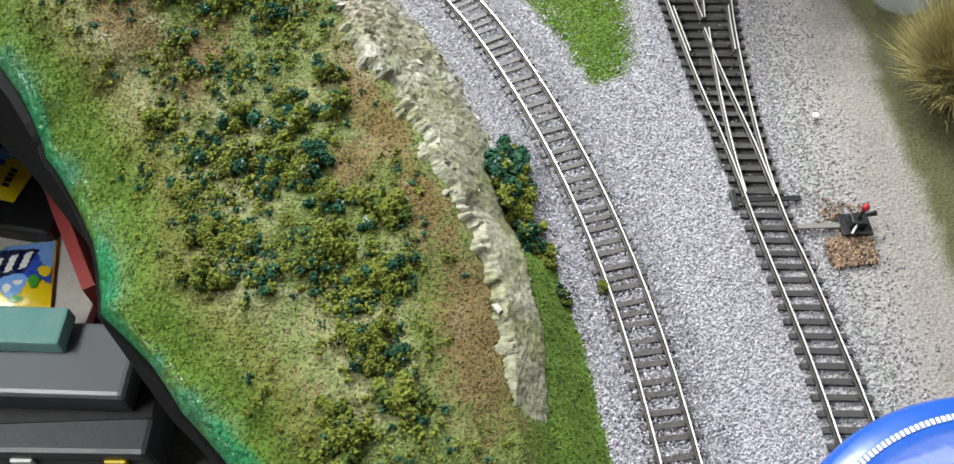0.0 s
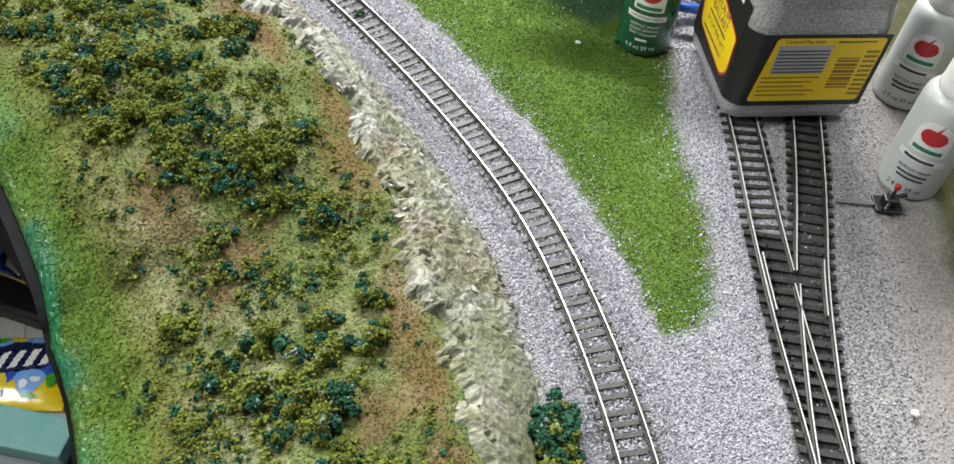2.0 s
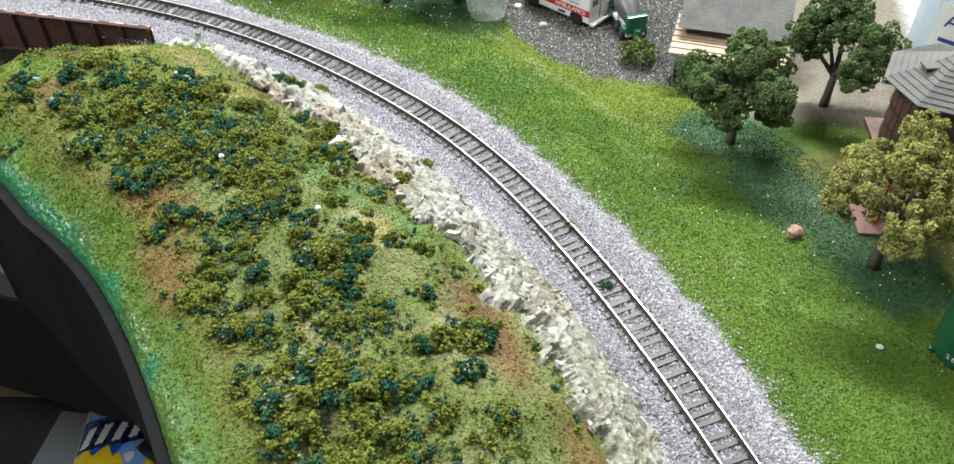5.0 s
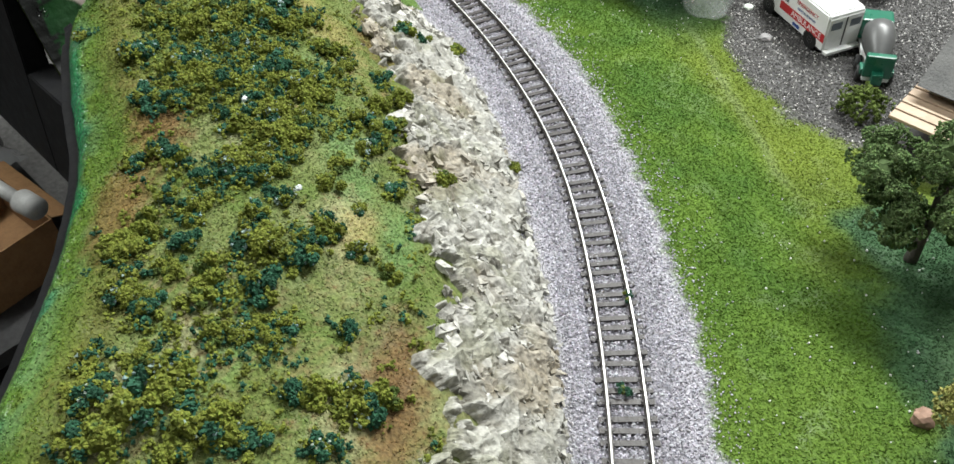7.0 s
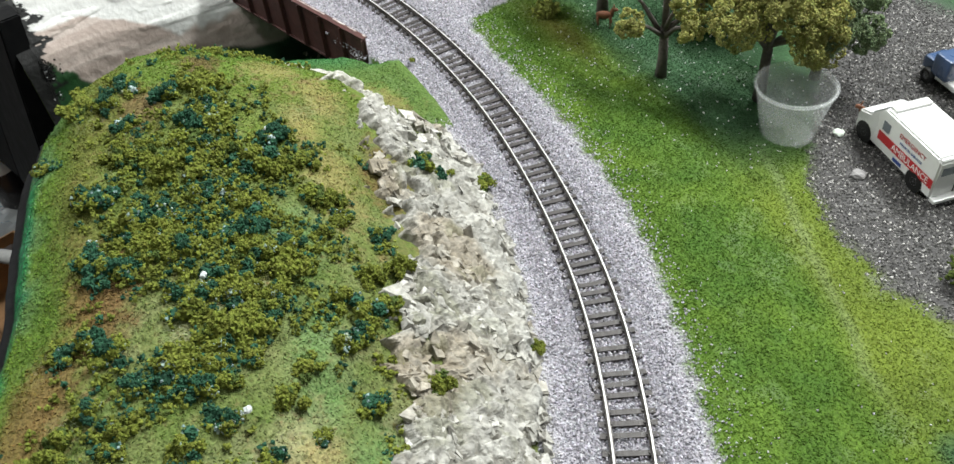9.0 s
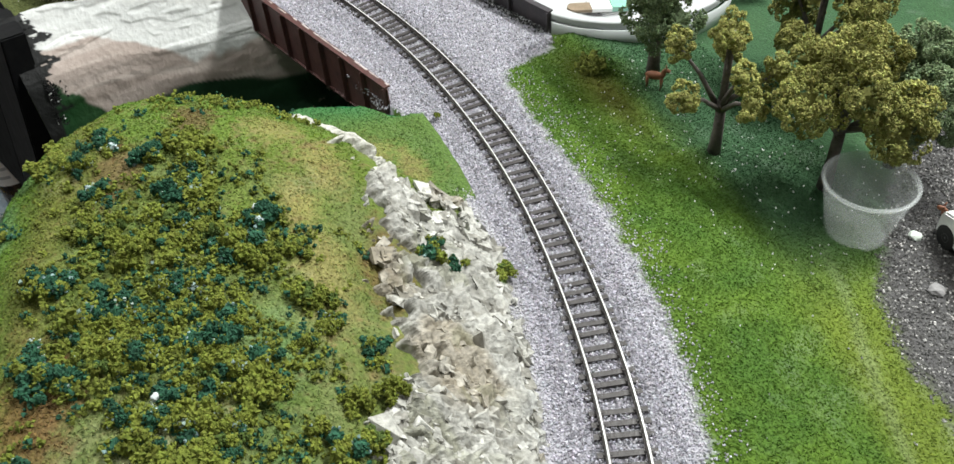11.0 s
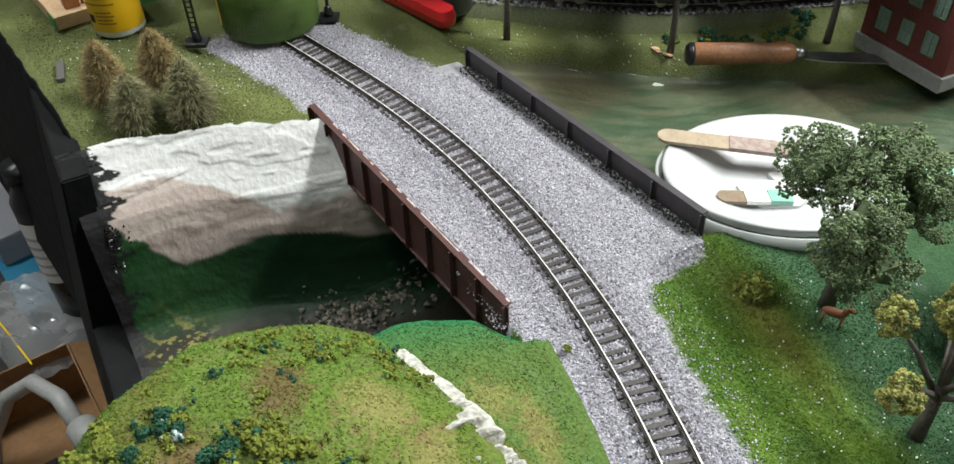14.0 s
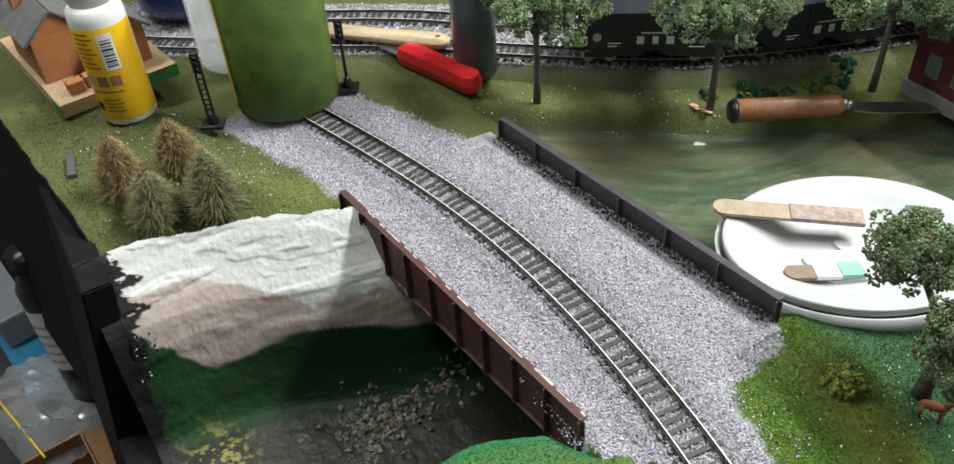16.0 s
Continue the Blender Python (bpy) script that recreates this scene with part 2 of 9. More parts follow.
def hill_height(s, d):
    foot, head, high, top, rim = rock_foot(s), rock_head(s), rock_high(s), hill_top(s), hill_rim(s)
    skirt = 0.014 * step_up(0.04, 0.11, d) * step_up(0.80, 0.86, s) - 0.003 * (1 - step_up(0.80, 0.86, s))
    # the turfed slope below the last slab of rock, at the south end
    skirt = skirt + 0.024 * step_up(0.024, 0.056, d) * (1 - step_up(0.055, 0.095, s))
    face = skirt + (high - skirt) * np.clip((d - foot) / (head - foot), 0, 1) ** 0.85
    crown = high + (top - high) * np.sin(np.clip((d - head) / (0.185 - head), 0, 1) * math.pi / 2)
    z = np.where(d < foot, skirt, np.where(d < head, face, np.maximum(crown, high)))
    z = np.where(d > head, z - 0.010 * step_up(rim - 0.035, rim, d) - 0.006 * np.clip((d - rim + 0.008) / 0.008, 0, 1) ** 2, z)
    z = z - 0.020 * step_up(0.925, 0.975, s) * step_up(0.13, 0.2, d) - 0.005 * step_up(-0.012, 0, s - hill_end(d))
    x, y = place_of(s, d)
    return z + (soft_noise(x, y, 0.05, 3) - 0.5) * 0.008 * step_up(0.05, 0.1, d) + (soft_noise(x, y, 0.012, 9) - 0.5) * 0.003


def bank_edge(y):
    """Where the far bank of the gorge begins, going east."""
    y = np.asarray(y, float)
    return sum(np.interp(y + k, [0.80, 0.856, 0.895, 0.957, 0.996, 1.05, 1.2], [-0.507, -0.506, -0.505, -0.479, -0.456, -0.44, -0.43]) for k in (-0.028, -0.014, 0.0, 0.014, 0.028)) / 5


BANK_FAR, BANK_Z = (0, 0.012, 0.038, 0.046, 0.056, 0.075), (0.013, -0.004, -0.036, -0.080, -0.110, -0.117)


def bank_slope(far):
    """The fall of the bank into the gorge, by the distance east of its edge."""
    return sum(np.interp(np.asarray(far) + k, BANK_FAR, BANK_Z) for k in (-0.005, -0.0025, 0.0, 0.0025, 0.005)) / 5


def bank_brink(x):
    """The straight cut edge of the far bank above the black boards."""
    return 0.8505 + 0.128 * (x + 0.510)


def bank_side(x, y):
    """How far a place lies on the grass beyond the stream bed; on the bed it is negative."""
    return (x + 0.478) * -0.8 + (y - 1.19) * 0.6 - 0.006 + 0.012 * (soft_noise(x, y, 0.05, 21) - 0.5)


def land_height(x, y):
    """The ground outside the hill."""
    x, y = np.asarray(x, float), np.asarray(y, float)
    s, d = run_of(x, y)
    s, d = s.reshape(x.shape), d.reshape(x.shape)
    z = -0.0015 - 0.023 * step_up(0.035, 0.20, -d) * step_up(0.50, 0.66, s)
    west = step_up(-0.44, -0.52, x)
    z = z * (1 - west) + west * (-0.0015 + 0.0190 * step_up(0.050, 0.095, d) * step_up(0.0, 0.04, bank_edge(y) - x) + 0.03 * np.clip(d + 0.05, -0.3, 0))
    # the stream bed beyond the bridge's far girder
    beyond = bank_side(x, y)
    bed = step_up(0.972, 0.990, s) * step_up(0.088, 0.10, -d) * (1 - step_up(-0.004, 0.014, beyond))
    z = z * (1 - bed) - 0.030 * bed
    grass = step_up(0.0, 0.03, beyond) * step_up(0.100, 0.125, -d)
    z = z * (1 - grass) + grass * (-0.011 + 0.0095 * step_up(0.045, 0.08, beyond))
    # the gorge in front of the bridge
    far = x - bank_edge(y)
    gorge = bank_slope(far) - 0.004
    inside = (d > np.where((s < 0.972) | (s > 1.17), 0.046, -0.086)) & (s > 0.93) & (far > -0.002) & (x < -0.20)
    z = np.where(inside, np.minimum(z, gorge + 0.004), z)
    z = z + (soft_noise(x, y, 0.06, 5) - 0.5) * 0.004 * step_up(0.05, 0.09, np.abs(d)) + (soft_noise(x, y, 0.009, 6) - 0.5) * 0.0012
    return z

# ---- building tools ----
def np_mesh(name, verts, faces, material, colours=None, smooth=False):
    """A mesh from arrays: verts n x 3, faces n x 3 or n x 4, colours n x 3."""
    me = bpy.data.meshes.new(name)
    verts, faces = np.asarray(verts, np.float32), np.asarray(faces, np.int32)
    me.vertices.add(len(verts))
    me.vertices.foreach_set("co", verts.ravel())
    me.loops.add(faces.size)
    me.loops.foreach_set("vertex_index", faces.ravel())
    me.polygons.add(len(faces))
    me.polygons.foreach_set("loop_start", np.arange(0, faces.size, faces.shape[1], dtype=np.int32))
    me.polygons.foreach_set("use_smooth", np.full(len(faces), smooth))
    me.update(calc_edges=True)
    if colours is not None:
        layer = me.color_attributes.new("tint", "FLOAT_COLOR", "POINT")
        layer.data.foreach_set("color", np.c_[np.asarray(colours, np.float32), np.ones(len(verts), np.float32)].ravel())
    me.materials.append(material)
    return me


def thing(name, label, category, at=(0, 0, 0), turn=0.0, group="", kind=""):
    ob = new(name)
    ob.empty_display_size = 0.01
    ob.matrix_world = pose(*at, 0, 0, turn)
    return tagged(ob, label, category, group, kind)


def part(name, bm, material, parent, label="", smooth=False):
    """Links a bmesh as one mesh object under a thing or a part."""
    me = bpy.data.meshes.new(name)
    bm.to_mesh(me)
    bm.free()
    return hang(name, me, material, parent, label, smooth)


def hang(name, me, material, parent, label="", smooth=False):
    if not me.materials:
        for m in material if isinstance(material, (list, tuple)) else [material]:
            me.materials.append(m)
    if smooth:
        me.polygons.foreach_set("use_smooth", np.full(len(me.polygons), True))
    ob = new(name, me)
    ob.parent = parent
    return tagged(ob, label)


def box(bm, x0, x1, y0, y1, z0, z1, bevel=0.0, m=None):
    """Adds a block, with softened edges if bevel is given."""
    sub = bmesh.new()
    bmesh.ops.create_cube(sub, size=1, matrix=Matrix.LocRotScale(((x0 + x1) / 2, (y0 + y1) / 2, (z0 + z1) / 2), None, (x1 - x0, y1 - y0, z1 - z0)))
    if bevel:
        bmesh.ops.bevel(sub, geom=sub.edges[:], offset=bevel, segments=2, affect="EDGES", profile=0.6)
    if m is not None:
        sub.transform(m)
    add(bm, sub)
    return bm


def add(bm, sub):
    me = bpy.data.meshes.new("joined")
    sub.to_mesh(me)
    sub.free()
    bm.from_mesh(me)
    bpy.data.meshes.remove(me)


def lathe(bm, profile, segments=32, m=None, close=False):
    """Turns a profile of (radius, height) round the z axis."""
    rings = []
    for r, z in profile:
        rings.append([bm.verts.new((r * math.cos(a), r * math.sin(a), z)) for a in (2 * math.pi * k / segments for k in range(segments))])
    for a, b in zip(rings[:-1], rings[1:]):
        for k in range(segments):
            bm.faces.new((a[k], a[(k + 1) % segments], b[(k + 1) % segments], b[k]))
    if close:
        bm.faces.new(list(reversed(rings[0])))
        bm.faces.new(rings[-1])
    if m is not None:
        bmesh.ops.transform(bm, matrix=m, verts=[v for ring in rings for v in ring])
    return bm


def tube(bm, points, radii, segments=8):
    """A tapered limb along points."""
    points = [Vector(p) for p in points]
    rings = []
    for k, p in enumerate(points):
        ahead = (points[min(k + 1, len(points) - 1)] - points[max(k - 1, 0)]).normalized()
        q = ahead.to_track_quat("Z", "Y")
        rings.append([bm.verts.new(p + q @ Vector((radii[k] * math.cos(a), radii[k] * math.sin(a), 0))) for a in (2 * math.pi * j / segments for j in range(segments))])
    for a, b in zip(rings[:-1], rings[1:]):
        for k in range(segments):
            bm.faces.new((a[k], a[(k + 1) % segments], b[(k + 1) % segments], b[k]))
    bm.faces.new(list(reversed(rings[0])))
    bm.faces.new(rings[-1])
    return bm


def outline(bm, points, thick, m=None):
    """A flat plate of an outline in the xy plane, with a thickness upwards."""
    sub = bmesh.new()
    face = sub.faces.new([sub.verts.new((x, y, 0)) for x, y in points])
    up = bmesh.ops.extrude_face_region(sub, geom=[face])
    bmesh.ops.translate(sub, vec=(0, 0, thick), verts=[v for v in up["geom"] if isinstance(v, bmesh.types.BMVert)])
    bmesh.ops.recalc_face_normals(sub, faces=sub.faces[:])
    if m is not None:
        sub.transform(m)
    add(bm, sub)
    return bm


def writing(text, size, spread=1.0):
    """The mesh of a line of writing in the xy plane, centred, with a hair of thickness."""
    curve = bpy.data.curves.new("writing", "FONT")
    curve.body, curve.size, curve.align_x, curve.align_y, curve.extrude, curve.resolution_u = text, size, "CENTER", "CENTER", 0.00006, 3
    curve.space_character = spread
    ob = bpy.data.objects.new("writing", curve)
    scene.collection.objects.link(ob)
    me = bpy.data.meshes.new_from_object(ob.evaluated_get(bpy.context.evaluated_depsgraph_get()))
    bpy.data.objects.remove(ob)
    return me


def wrapped(me, radius, m=None):
    """Bends a flat mesh round an upright cylinder: x runs round it from the side that faces -y, y runs up."""
    for v in me.vertices:
        a, r = v.co.x / radius, radius + v.co.z
        v.co = (r * math.sin(a), -r * math.cos(a), v.co.y)
    if m is not None:
        me.transform(m)
    return me


def crumbs(centres, sizes, rng, sides=8):
    """Many little uneven crumbs: octahedra (8 sides) or tetrahedra (4). Verts and faces."""
    if sides == 8:
        base = np.array([(1, 0, 0), (-1, 0, 0), (0, 1, 0), (0, -1, 0), (0, 0, 1), (0, 0, -1)], float)
        tri = np.array([(0, 2, 4), (2, 1, 4), (1, 3, 4), (3, 0, 4), (2, 0, 5), (1, 2, 5), (3, 1, 5), (0, 3, 5)])
    else:
        base = np.array([(1, 0, -0.5), (-0.5, 0.87, -0.5), (-0.5, -0.87, -0.5), (0, 0, 1)], float)
        tri = np.array([(0, 2, 1), (0, 1, 3), (1, 2, 3), (2, 0, 3)])
    n, k = len(centres), len(base)
    q = rng.normal(size=(n, 4))
    q /= np.linalg.norm(q, axis=1)[:, None]
    w, x, y, z = q.T
    turn = np.stack([1 - 2 * (y * y + z * z), 2 * (x * y - z * w), 2 * (x * z + y * w), 2 * (x * y + z * w), 1 - 2 * (x * x + z * z),
                     2 * (y * z - x * w), 2 * (x * z - y * w), 2 * (y * z + x * w), 1 - 2 * (x * x + y * y)], 1).reshape(n, 3, 3)
    local = base[None] * rng.uniform(0.6, 1.25, (n, k, 1)) * np.asarray(sizes)[:, None, None]
    verts = np.einsum("nij,nkj->nki", turn, local) + np.asarray(centres)[:, None]
    faces = tri[None] + (np.arange(n) * k)[:, None, None]
    return verts.reshape(-1, 3), faces.reshape(-1, 3), k


def sheet(rows, cols):
    """Quads of a grid of rows x cols verts."""
    k = np.arange(rows * cols).reshape(rows, cols)
    return np.stack([k[:-1, :-1], k[:-1, 1:], k[1:, 1:], k[1:, :-1]], -1).reshape(-1, 4)


def blend(base, colour, amount):
    return base + (np.array(colour) - base) * np.asarray(amount)[..., None]

# ---- the ground: colours by plan ----
BALLAST, SAND, GRAVEL = (0.36, 0.346, 0.385), (0.235, 0.212, 0.198), (0.075, 0.072, 0.072)


def ballast_cover(x, y, s, d, soft=0.005):
    """How far the ballast covers the ground, 0 to 1; soft: how wide its loose edge is."""
    rag = (soft_noise(x, y, 0.012, 31) - 0.5) * 0.008 + (soft_noise(x, y, 0.003, 32, 2) - 0.5) * 0.005
    outer = np.interp(s, [-0.2, 0.50, 0.56, 0.66, 0.73, 0.80, 0.87, 0.93, 0.945, 0.958, 1.165, 1.19, 1.3], [0.033, 0.038, 0.034, 0.033, 0.037, 0.034, 0.029, 0.032, 0.040, 0.086, 0.080, 0.056, 0.044]) + rag
    inner = np.interp(s, [-0.2, 0.0, 0.05, 0.085, 0.8, 0.88, 0.94, 0.95, 1.4], [0.032, 0.029, 0.030, 0.05, 0.055, 0.040, 0.042, 0.050, 0.050]) + rag
    low, high = -0.5 * soft, 0.5 * soft
    strip = step_up(low, high, outer + d) * step_up(low, high, inner - d) * np.maximum(step_up(-0.636, -0.618, x + rag), step_up(1.05, 1.07, y))
    left = np.interp(y, [0.3, 0.615, 0.625, 0.64, 0.70, 0.76, 0.80, 0.85, 1.0, 1.3], [0.3, 0.385, 0.405, 0.417, 0.419, 0.405, 0.402, 0.402, 0.385, 0.36]) + rag
    right = np.interp(y, [0.3, 0.6, 0.8, 1.0, 1.3], [0.505, 0.502, 0.515, 0.47, 0.44]) + rag
    yard = step_up(low - soft, high + soft, x - left) * step_up(-0.035, 0.03, right - x)
    return np.maximum(strip, yard * (d < 0.0))


def turnout_bed(x, y):
    """Where the sleepers of the turnout lie bare, without ballast."""
    a = np.interp(y, [0.535, 0.61, 0.665, 0.763, 0.83, 0.90], [0.466, 0.4665, 0.4705, 0.4825, 0.488, 0.493])
    b = np.where(y < 0.70, np.interp(y, [0.535, 0.60, 0.648, 0.70], [0.464, 0.4585, 0.4535, 0.4495]), a)
    return (y > 0.537) & (y < 0.90) & (x > b - 0.0125) & (x < a + 0.0125)


def gravel_cover(x, y):
    rag = (soft_noise(x, y, 0.02, 33) - 0.5) * 0.014 + (soft_noise(x, y, 0.004, 34, 2) - 0.5) * 0.012
    edge = np.interp(x, [-0.06, -0.03, 0.03, 0.047, 0.09, 0.13, 0.3], [1.32, 1.27, 1.165, 1.142, 1.112, 1.102, 1.10])
    return step_up(-0.008, 0.008, y - edge + rag) * step_up(-0.06, -0.04, x) * (1 - step_up(0.24, 0.27, x)) * (1 - step_up(1.36, 1.40, y))


def brush(along, down, size, seed):
    """Noise drawn out along the strokes of the brush on the bank."""
    return soft_noise(along * 0.14 + down * 0.10, down * 1.6 - along * 0.10, size, seed, 2)


def land_colour(x, y, s, d):
    n1, n2, n3 = soft_noise(x, y, 0.05, 41), soft_noise(x, y, 0.016, 42), soft_noise(x, y, 0.11, 43)
    c = np.ones(x.shape + (3,)) * np.array((0.058, 0.112, 0.013))
    streak = soft_noise(s * 0.35, d * 1.6, 0.03, 44)
    c = blend(c, (0.120, 0.190, 0.022), step_up(0.42, 0.75, n1) * 0.55)
    c = blend(c, (0.098, 0.166, 0.022), step_up(0.50, 0.78, streak) * 0.7)
    c = blend(c, (0.042, 0.098, 0.014), step_up(0.45, 0.8, n2) * 0.6)
    c = blend(c, (0.082, 0.138, 0.020), (1 - step_up(0.44, 0.60, s)) * (0.45 + 0.4 * step_up(0.4, 0.7, n1)))
    band = step_up(0.098, 0.128, -d + 0.03 * (n3 - 0.5)) * step_up(0.52, 0.62, s) * (1 - step_up(0.70, 0.78, s))
    c = blend(c, (0.140, 0.160, 0.022), band * 0.5)
    c = blend(c, (0.130, 0.125, 0.025), np.exp(-(((s - 0.905) / 0.04) ** 2 + ((d + 0.088) / 0.014) ** 2)) * 0.8)
    # a pale line of dried glue across the field
    line = np.abs(d + np.interp(s, [0.58, 0.61, 0.68, 0.745, 0.80], [0.122, 0.117, 0.124, 0.139, 0.155]) + 0.006 * (n2 - 0.5))
    c = blend(c, (0.20, 0.24, 0.13), step_up(0.005, 0.001, line) * step_up(0.59, 0.62, s) * (1 - step_up(0.74, 0.80, s)) * 0.3)
    c = blend(c, (0.19, 0.155, 0.05), step_up(0.55, 0.75, n3) * step_up(0.07, 0.13, -d) * (1 - step_up(0.45, 0.6, s)) * 0.8)
    # dark bluish turf under the trees, with their shade put into the colour
    turf_and_shade = step_up(0.096, 0.130, -d + 0.03 * (n1 - 0.5)) * step_up(0.72, 0.79, s) * (1 - step_up(0.975, 0.99, s))
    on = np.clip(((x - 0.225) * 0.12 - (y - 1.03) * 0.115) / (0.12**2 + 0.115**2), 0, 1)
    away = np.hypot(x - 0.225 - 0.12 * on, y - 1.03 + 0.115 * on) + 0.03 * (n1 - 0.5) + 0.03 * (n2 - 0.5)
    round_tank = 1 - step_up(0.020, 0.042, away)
    # one tone for dark turf and painted shade, round the tank too
    c = blend(c, (0.027, 0.070, 0.034), np.maximum(turf_and_shade, round_tank) * 0.88)
    c = blend(c, (0.075, 0.072, 0.034), step_up(0.543, 0.560, x + (n2 - 0.5) * 0.01))
    west = np.maximum(step_up(-0.42, -0.50, x), step_up(1.15, 1.20, y) * step_up(-0.25, -0.32, x))
    c = blend(c, (0.080, 0.093, 0.030), west)
    c = blend(c, (0.125, 0.140, 0.042), west * step_up(0.5, 0.8, n1) * 0.6)
    bed = step_up(0.972, 0.988, s) * step_up(0.084, 0.094, -d) * (1 - step_up(0.000, 0.008, bank_side(x, y) + 0.010 * (n2 - 0.5)))
    # bed colours raised to stand in for the sheen on the glossy paint
    c = blend(c, (0.085, 0.094, 0.055), bed)
    ripple = soft_noise((x * 0.88 - y * 0.47) * 2.5, x * 0.47 + y * 0.88, 0.035, 47)
    c = blend(c, (0.048, 0.085, 0.044), bed * step_up(0.35, 0.70, ripple) * 0.65)
    fine = soft_noise((x * 0.88 - y * 0.47) * 4, (x * 0.47 + y * 0.88) * 0.8, 0.022, 48)
    c = blend(c, (0.030, 0.058, 0.030), bed * step_up(0.50, 0.68, fine) * 0.55)
    c = blend(c, (0.115, 0.098, 0.058), bed * step_up(0.50, 0.75, n3) * 0.7)
    c = blend(c, SAND, step_up(0.495, 0.512, x + (n1 - 0.5) * 0.012) * (1 - step_up(0.548, 0.560, x + (n2 - 0.5) * 0.012)) * (1 - step_up(0.86, 0.95, y)))
    c = blend(c, (0.16, 0.14, 0.11), step_up(0.235, 0.26, x) * step_up(1.05, 1.07, y) * (1 - step_up(0.37, 0.39, x)))
    c = blend(c, GRAVEL, gravel_cover(x, y))
    c = blend(c, BALLAST, ballast_cover(x, y, s, d) * 0.97)
    c = blend(c, (0.045, 0.042, 0.040), turnout_bed(x, y) * 0.95)
    # bank and bed of the gorge
    far = x - bank_edge(y)
    ragged = (soft_noise(x * 0.4, y, 0.05, 52) - 0.5) * 0.016 + (soft_noise(x * 2, y * 0.5, 0.006, 51, 2) - 0.5) * 0.005
    gorge = (d > np.where((s < 0.976) | (s > 1.165), 0.048, -0.084)) & (s > 0.93) & (x < -0.2) & (far > 0.001 + ragged * 0.5)
    fall = bank_slope(far)
    stroke = brush(y, fall, 0.010, 56)
    bank = np.ones(x.shape + (3,)) * np.array((0.66, 0.66, 0.645))
    bank = blend(bank, (0.56, 0.555, 0.54), step_up(0.50, 0.75, stroke) * 0.4)
    pink = step_up(-0.0010, 0.0010, far + ragged * 0.5 - np.interp(y, [0.87, 0.895, 0.925, 0.958, 0.99, 1.01], [0.0205, 0.0212, 0.0290, 0.0365, 0.0352, 0.031]))
    bank = blend(bank, (0.40, 0.315, 0.275), pink * (0.80 + 0.2 * stroke))
    bank = blend(bank, (0.55, 0.48, 0.44), pink * step_up(0.60, 0.75, stroke) * 0.6)
    torn = (soft_noise(y, fall, 0.032, 53, 2) - 0.5) * 0.016 + (soft_noise(y * 0.25, fall * 2, 0.008, 54, 1) - 0.5) * 0.008
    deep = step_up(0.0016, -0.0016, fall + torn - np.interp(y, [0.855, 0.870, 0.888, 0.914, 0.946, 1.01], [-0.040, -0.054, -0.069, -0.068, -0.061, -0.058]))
    # dark green paint, taken darker still for the shade in the gorge
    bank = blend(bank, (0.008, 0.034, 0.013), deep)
    # lighter green where light reaches the bank, put into the colour
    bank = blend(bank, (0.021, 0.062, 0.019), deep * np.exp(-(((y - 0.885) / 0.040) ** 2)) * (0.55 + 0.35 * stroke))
    # brown bed, its colour lowered for the shade over it
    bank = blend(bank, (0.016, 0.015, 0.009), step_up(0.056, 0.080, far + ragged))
    lichen = step_up(0.52, 0.60, soft_noise(x, y, 0.0032, 55)) * np.exp(-(((x + 0.420) / 0.026) ** 2 + ((y - 0.866) / 0.026) ** 2) ** 2)
    bank = blend(bank, (0.19, 0.17, 0.05), lichen)
    daub = 0.016 * step_up(0.40, 0.75, soft_noise(y * 0.4, fall * 1.5, 0.010, 57)) * step_up(0.5, 0.6, soft_noise(y * 0.5, fall * 2, 0.004, 58) + 0.12)
    black = step_up(0.0, 0.0012, 0.8565 - 0.11 * (0.008 - fall) + daub - y)
    bank = blend(bank, (0.012, 0.012, 0.012), black)
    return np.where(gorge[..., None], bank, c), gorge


def build_land():
    step = 0.004
    gx, gy = np.meshgrid(np.arange(-0.95, 0.95, step), np.arange(0.12, 1.62, step))
    s, d = (a.reshape(gx.shape) for a in run_of(gx, gy))
    z = land_height(gx, gy)
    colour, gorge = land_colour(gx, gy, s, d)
    under_hill = (s < 0.93) & (d > 0.09)
    open_pit = (d > 0.07) & (gy < np.where(gx < -0.500, bank_brink(gx) + 0.003, 0.836))
    deck = (d < 0.056) & (d > -0.086) & (s > 0.975) & (s < 1.165)
    z = np.where(deck & ~gorge, np.minimum(z, -0.07), z)
    keep = ~(under_hill | open_pit)
    quads = sheet(*gx.shape)
    flat = keep.ravel()
    quads = quads[flat[quads].all(1)]
    rough = gorge.ravel()[quads].any(1)
    z = np.where(gorge, z - 0.012, z)
    colour[gorge] = (0.078, 0.105, 0.028)
    verts, tint = np.stack([gx, gy, z], -1).reshape(-1, 3), colour.reshape(-1, 3)
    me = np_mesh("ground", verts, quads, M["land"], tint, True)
    me.materials.append(M["plaster"])
    me.polygons.foreach_set("material_index", rough.astype(np.int32))
    tagged(new("ground", me), "model railway baseboard with green turf, grey ballast and a plastered gorge", "ground", kind="structure")


build_land()


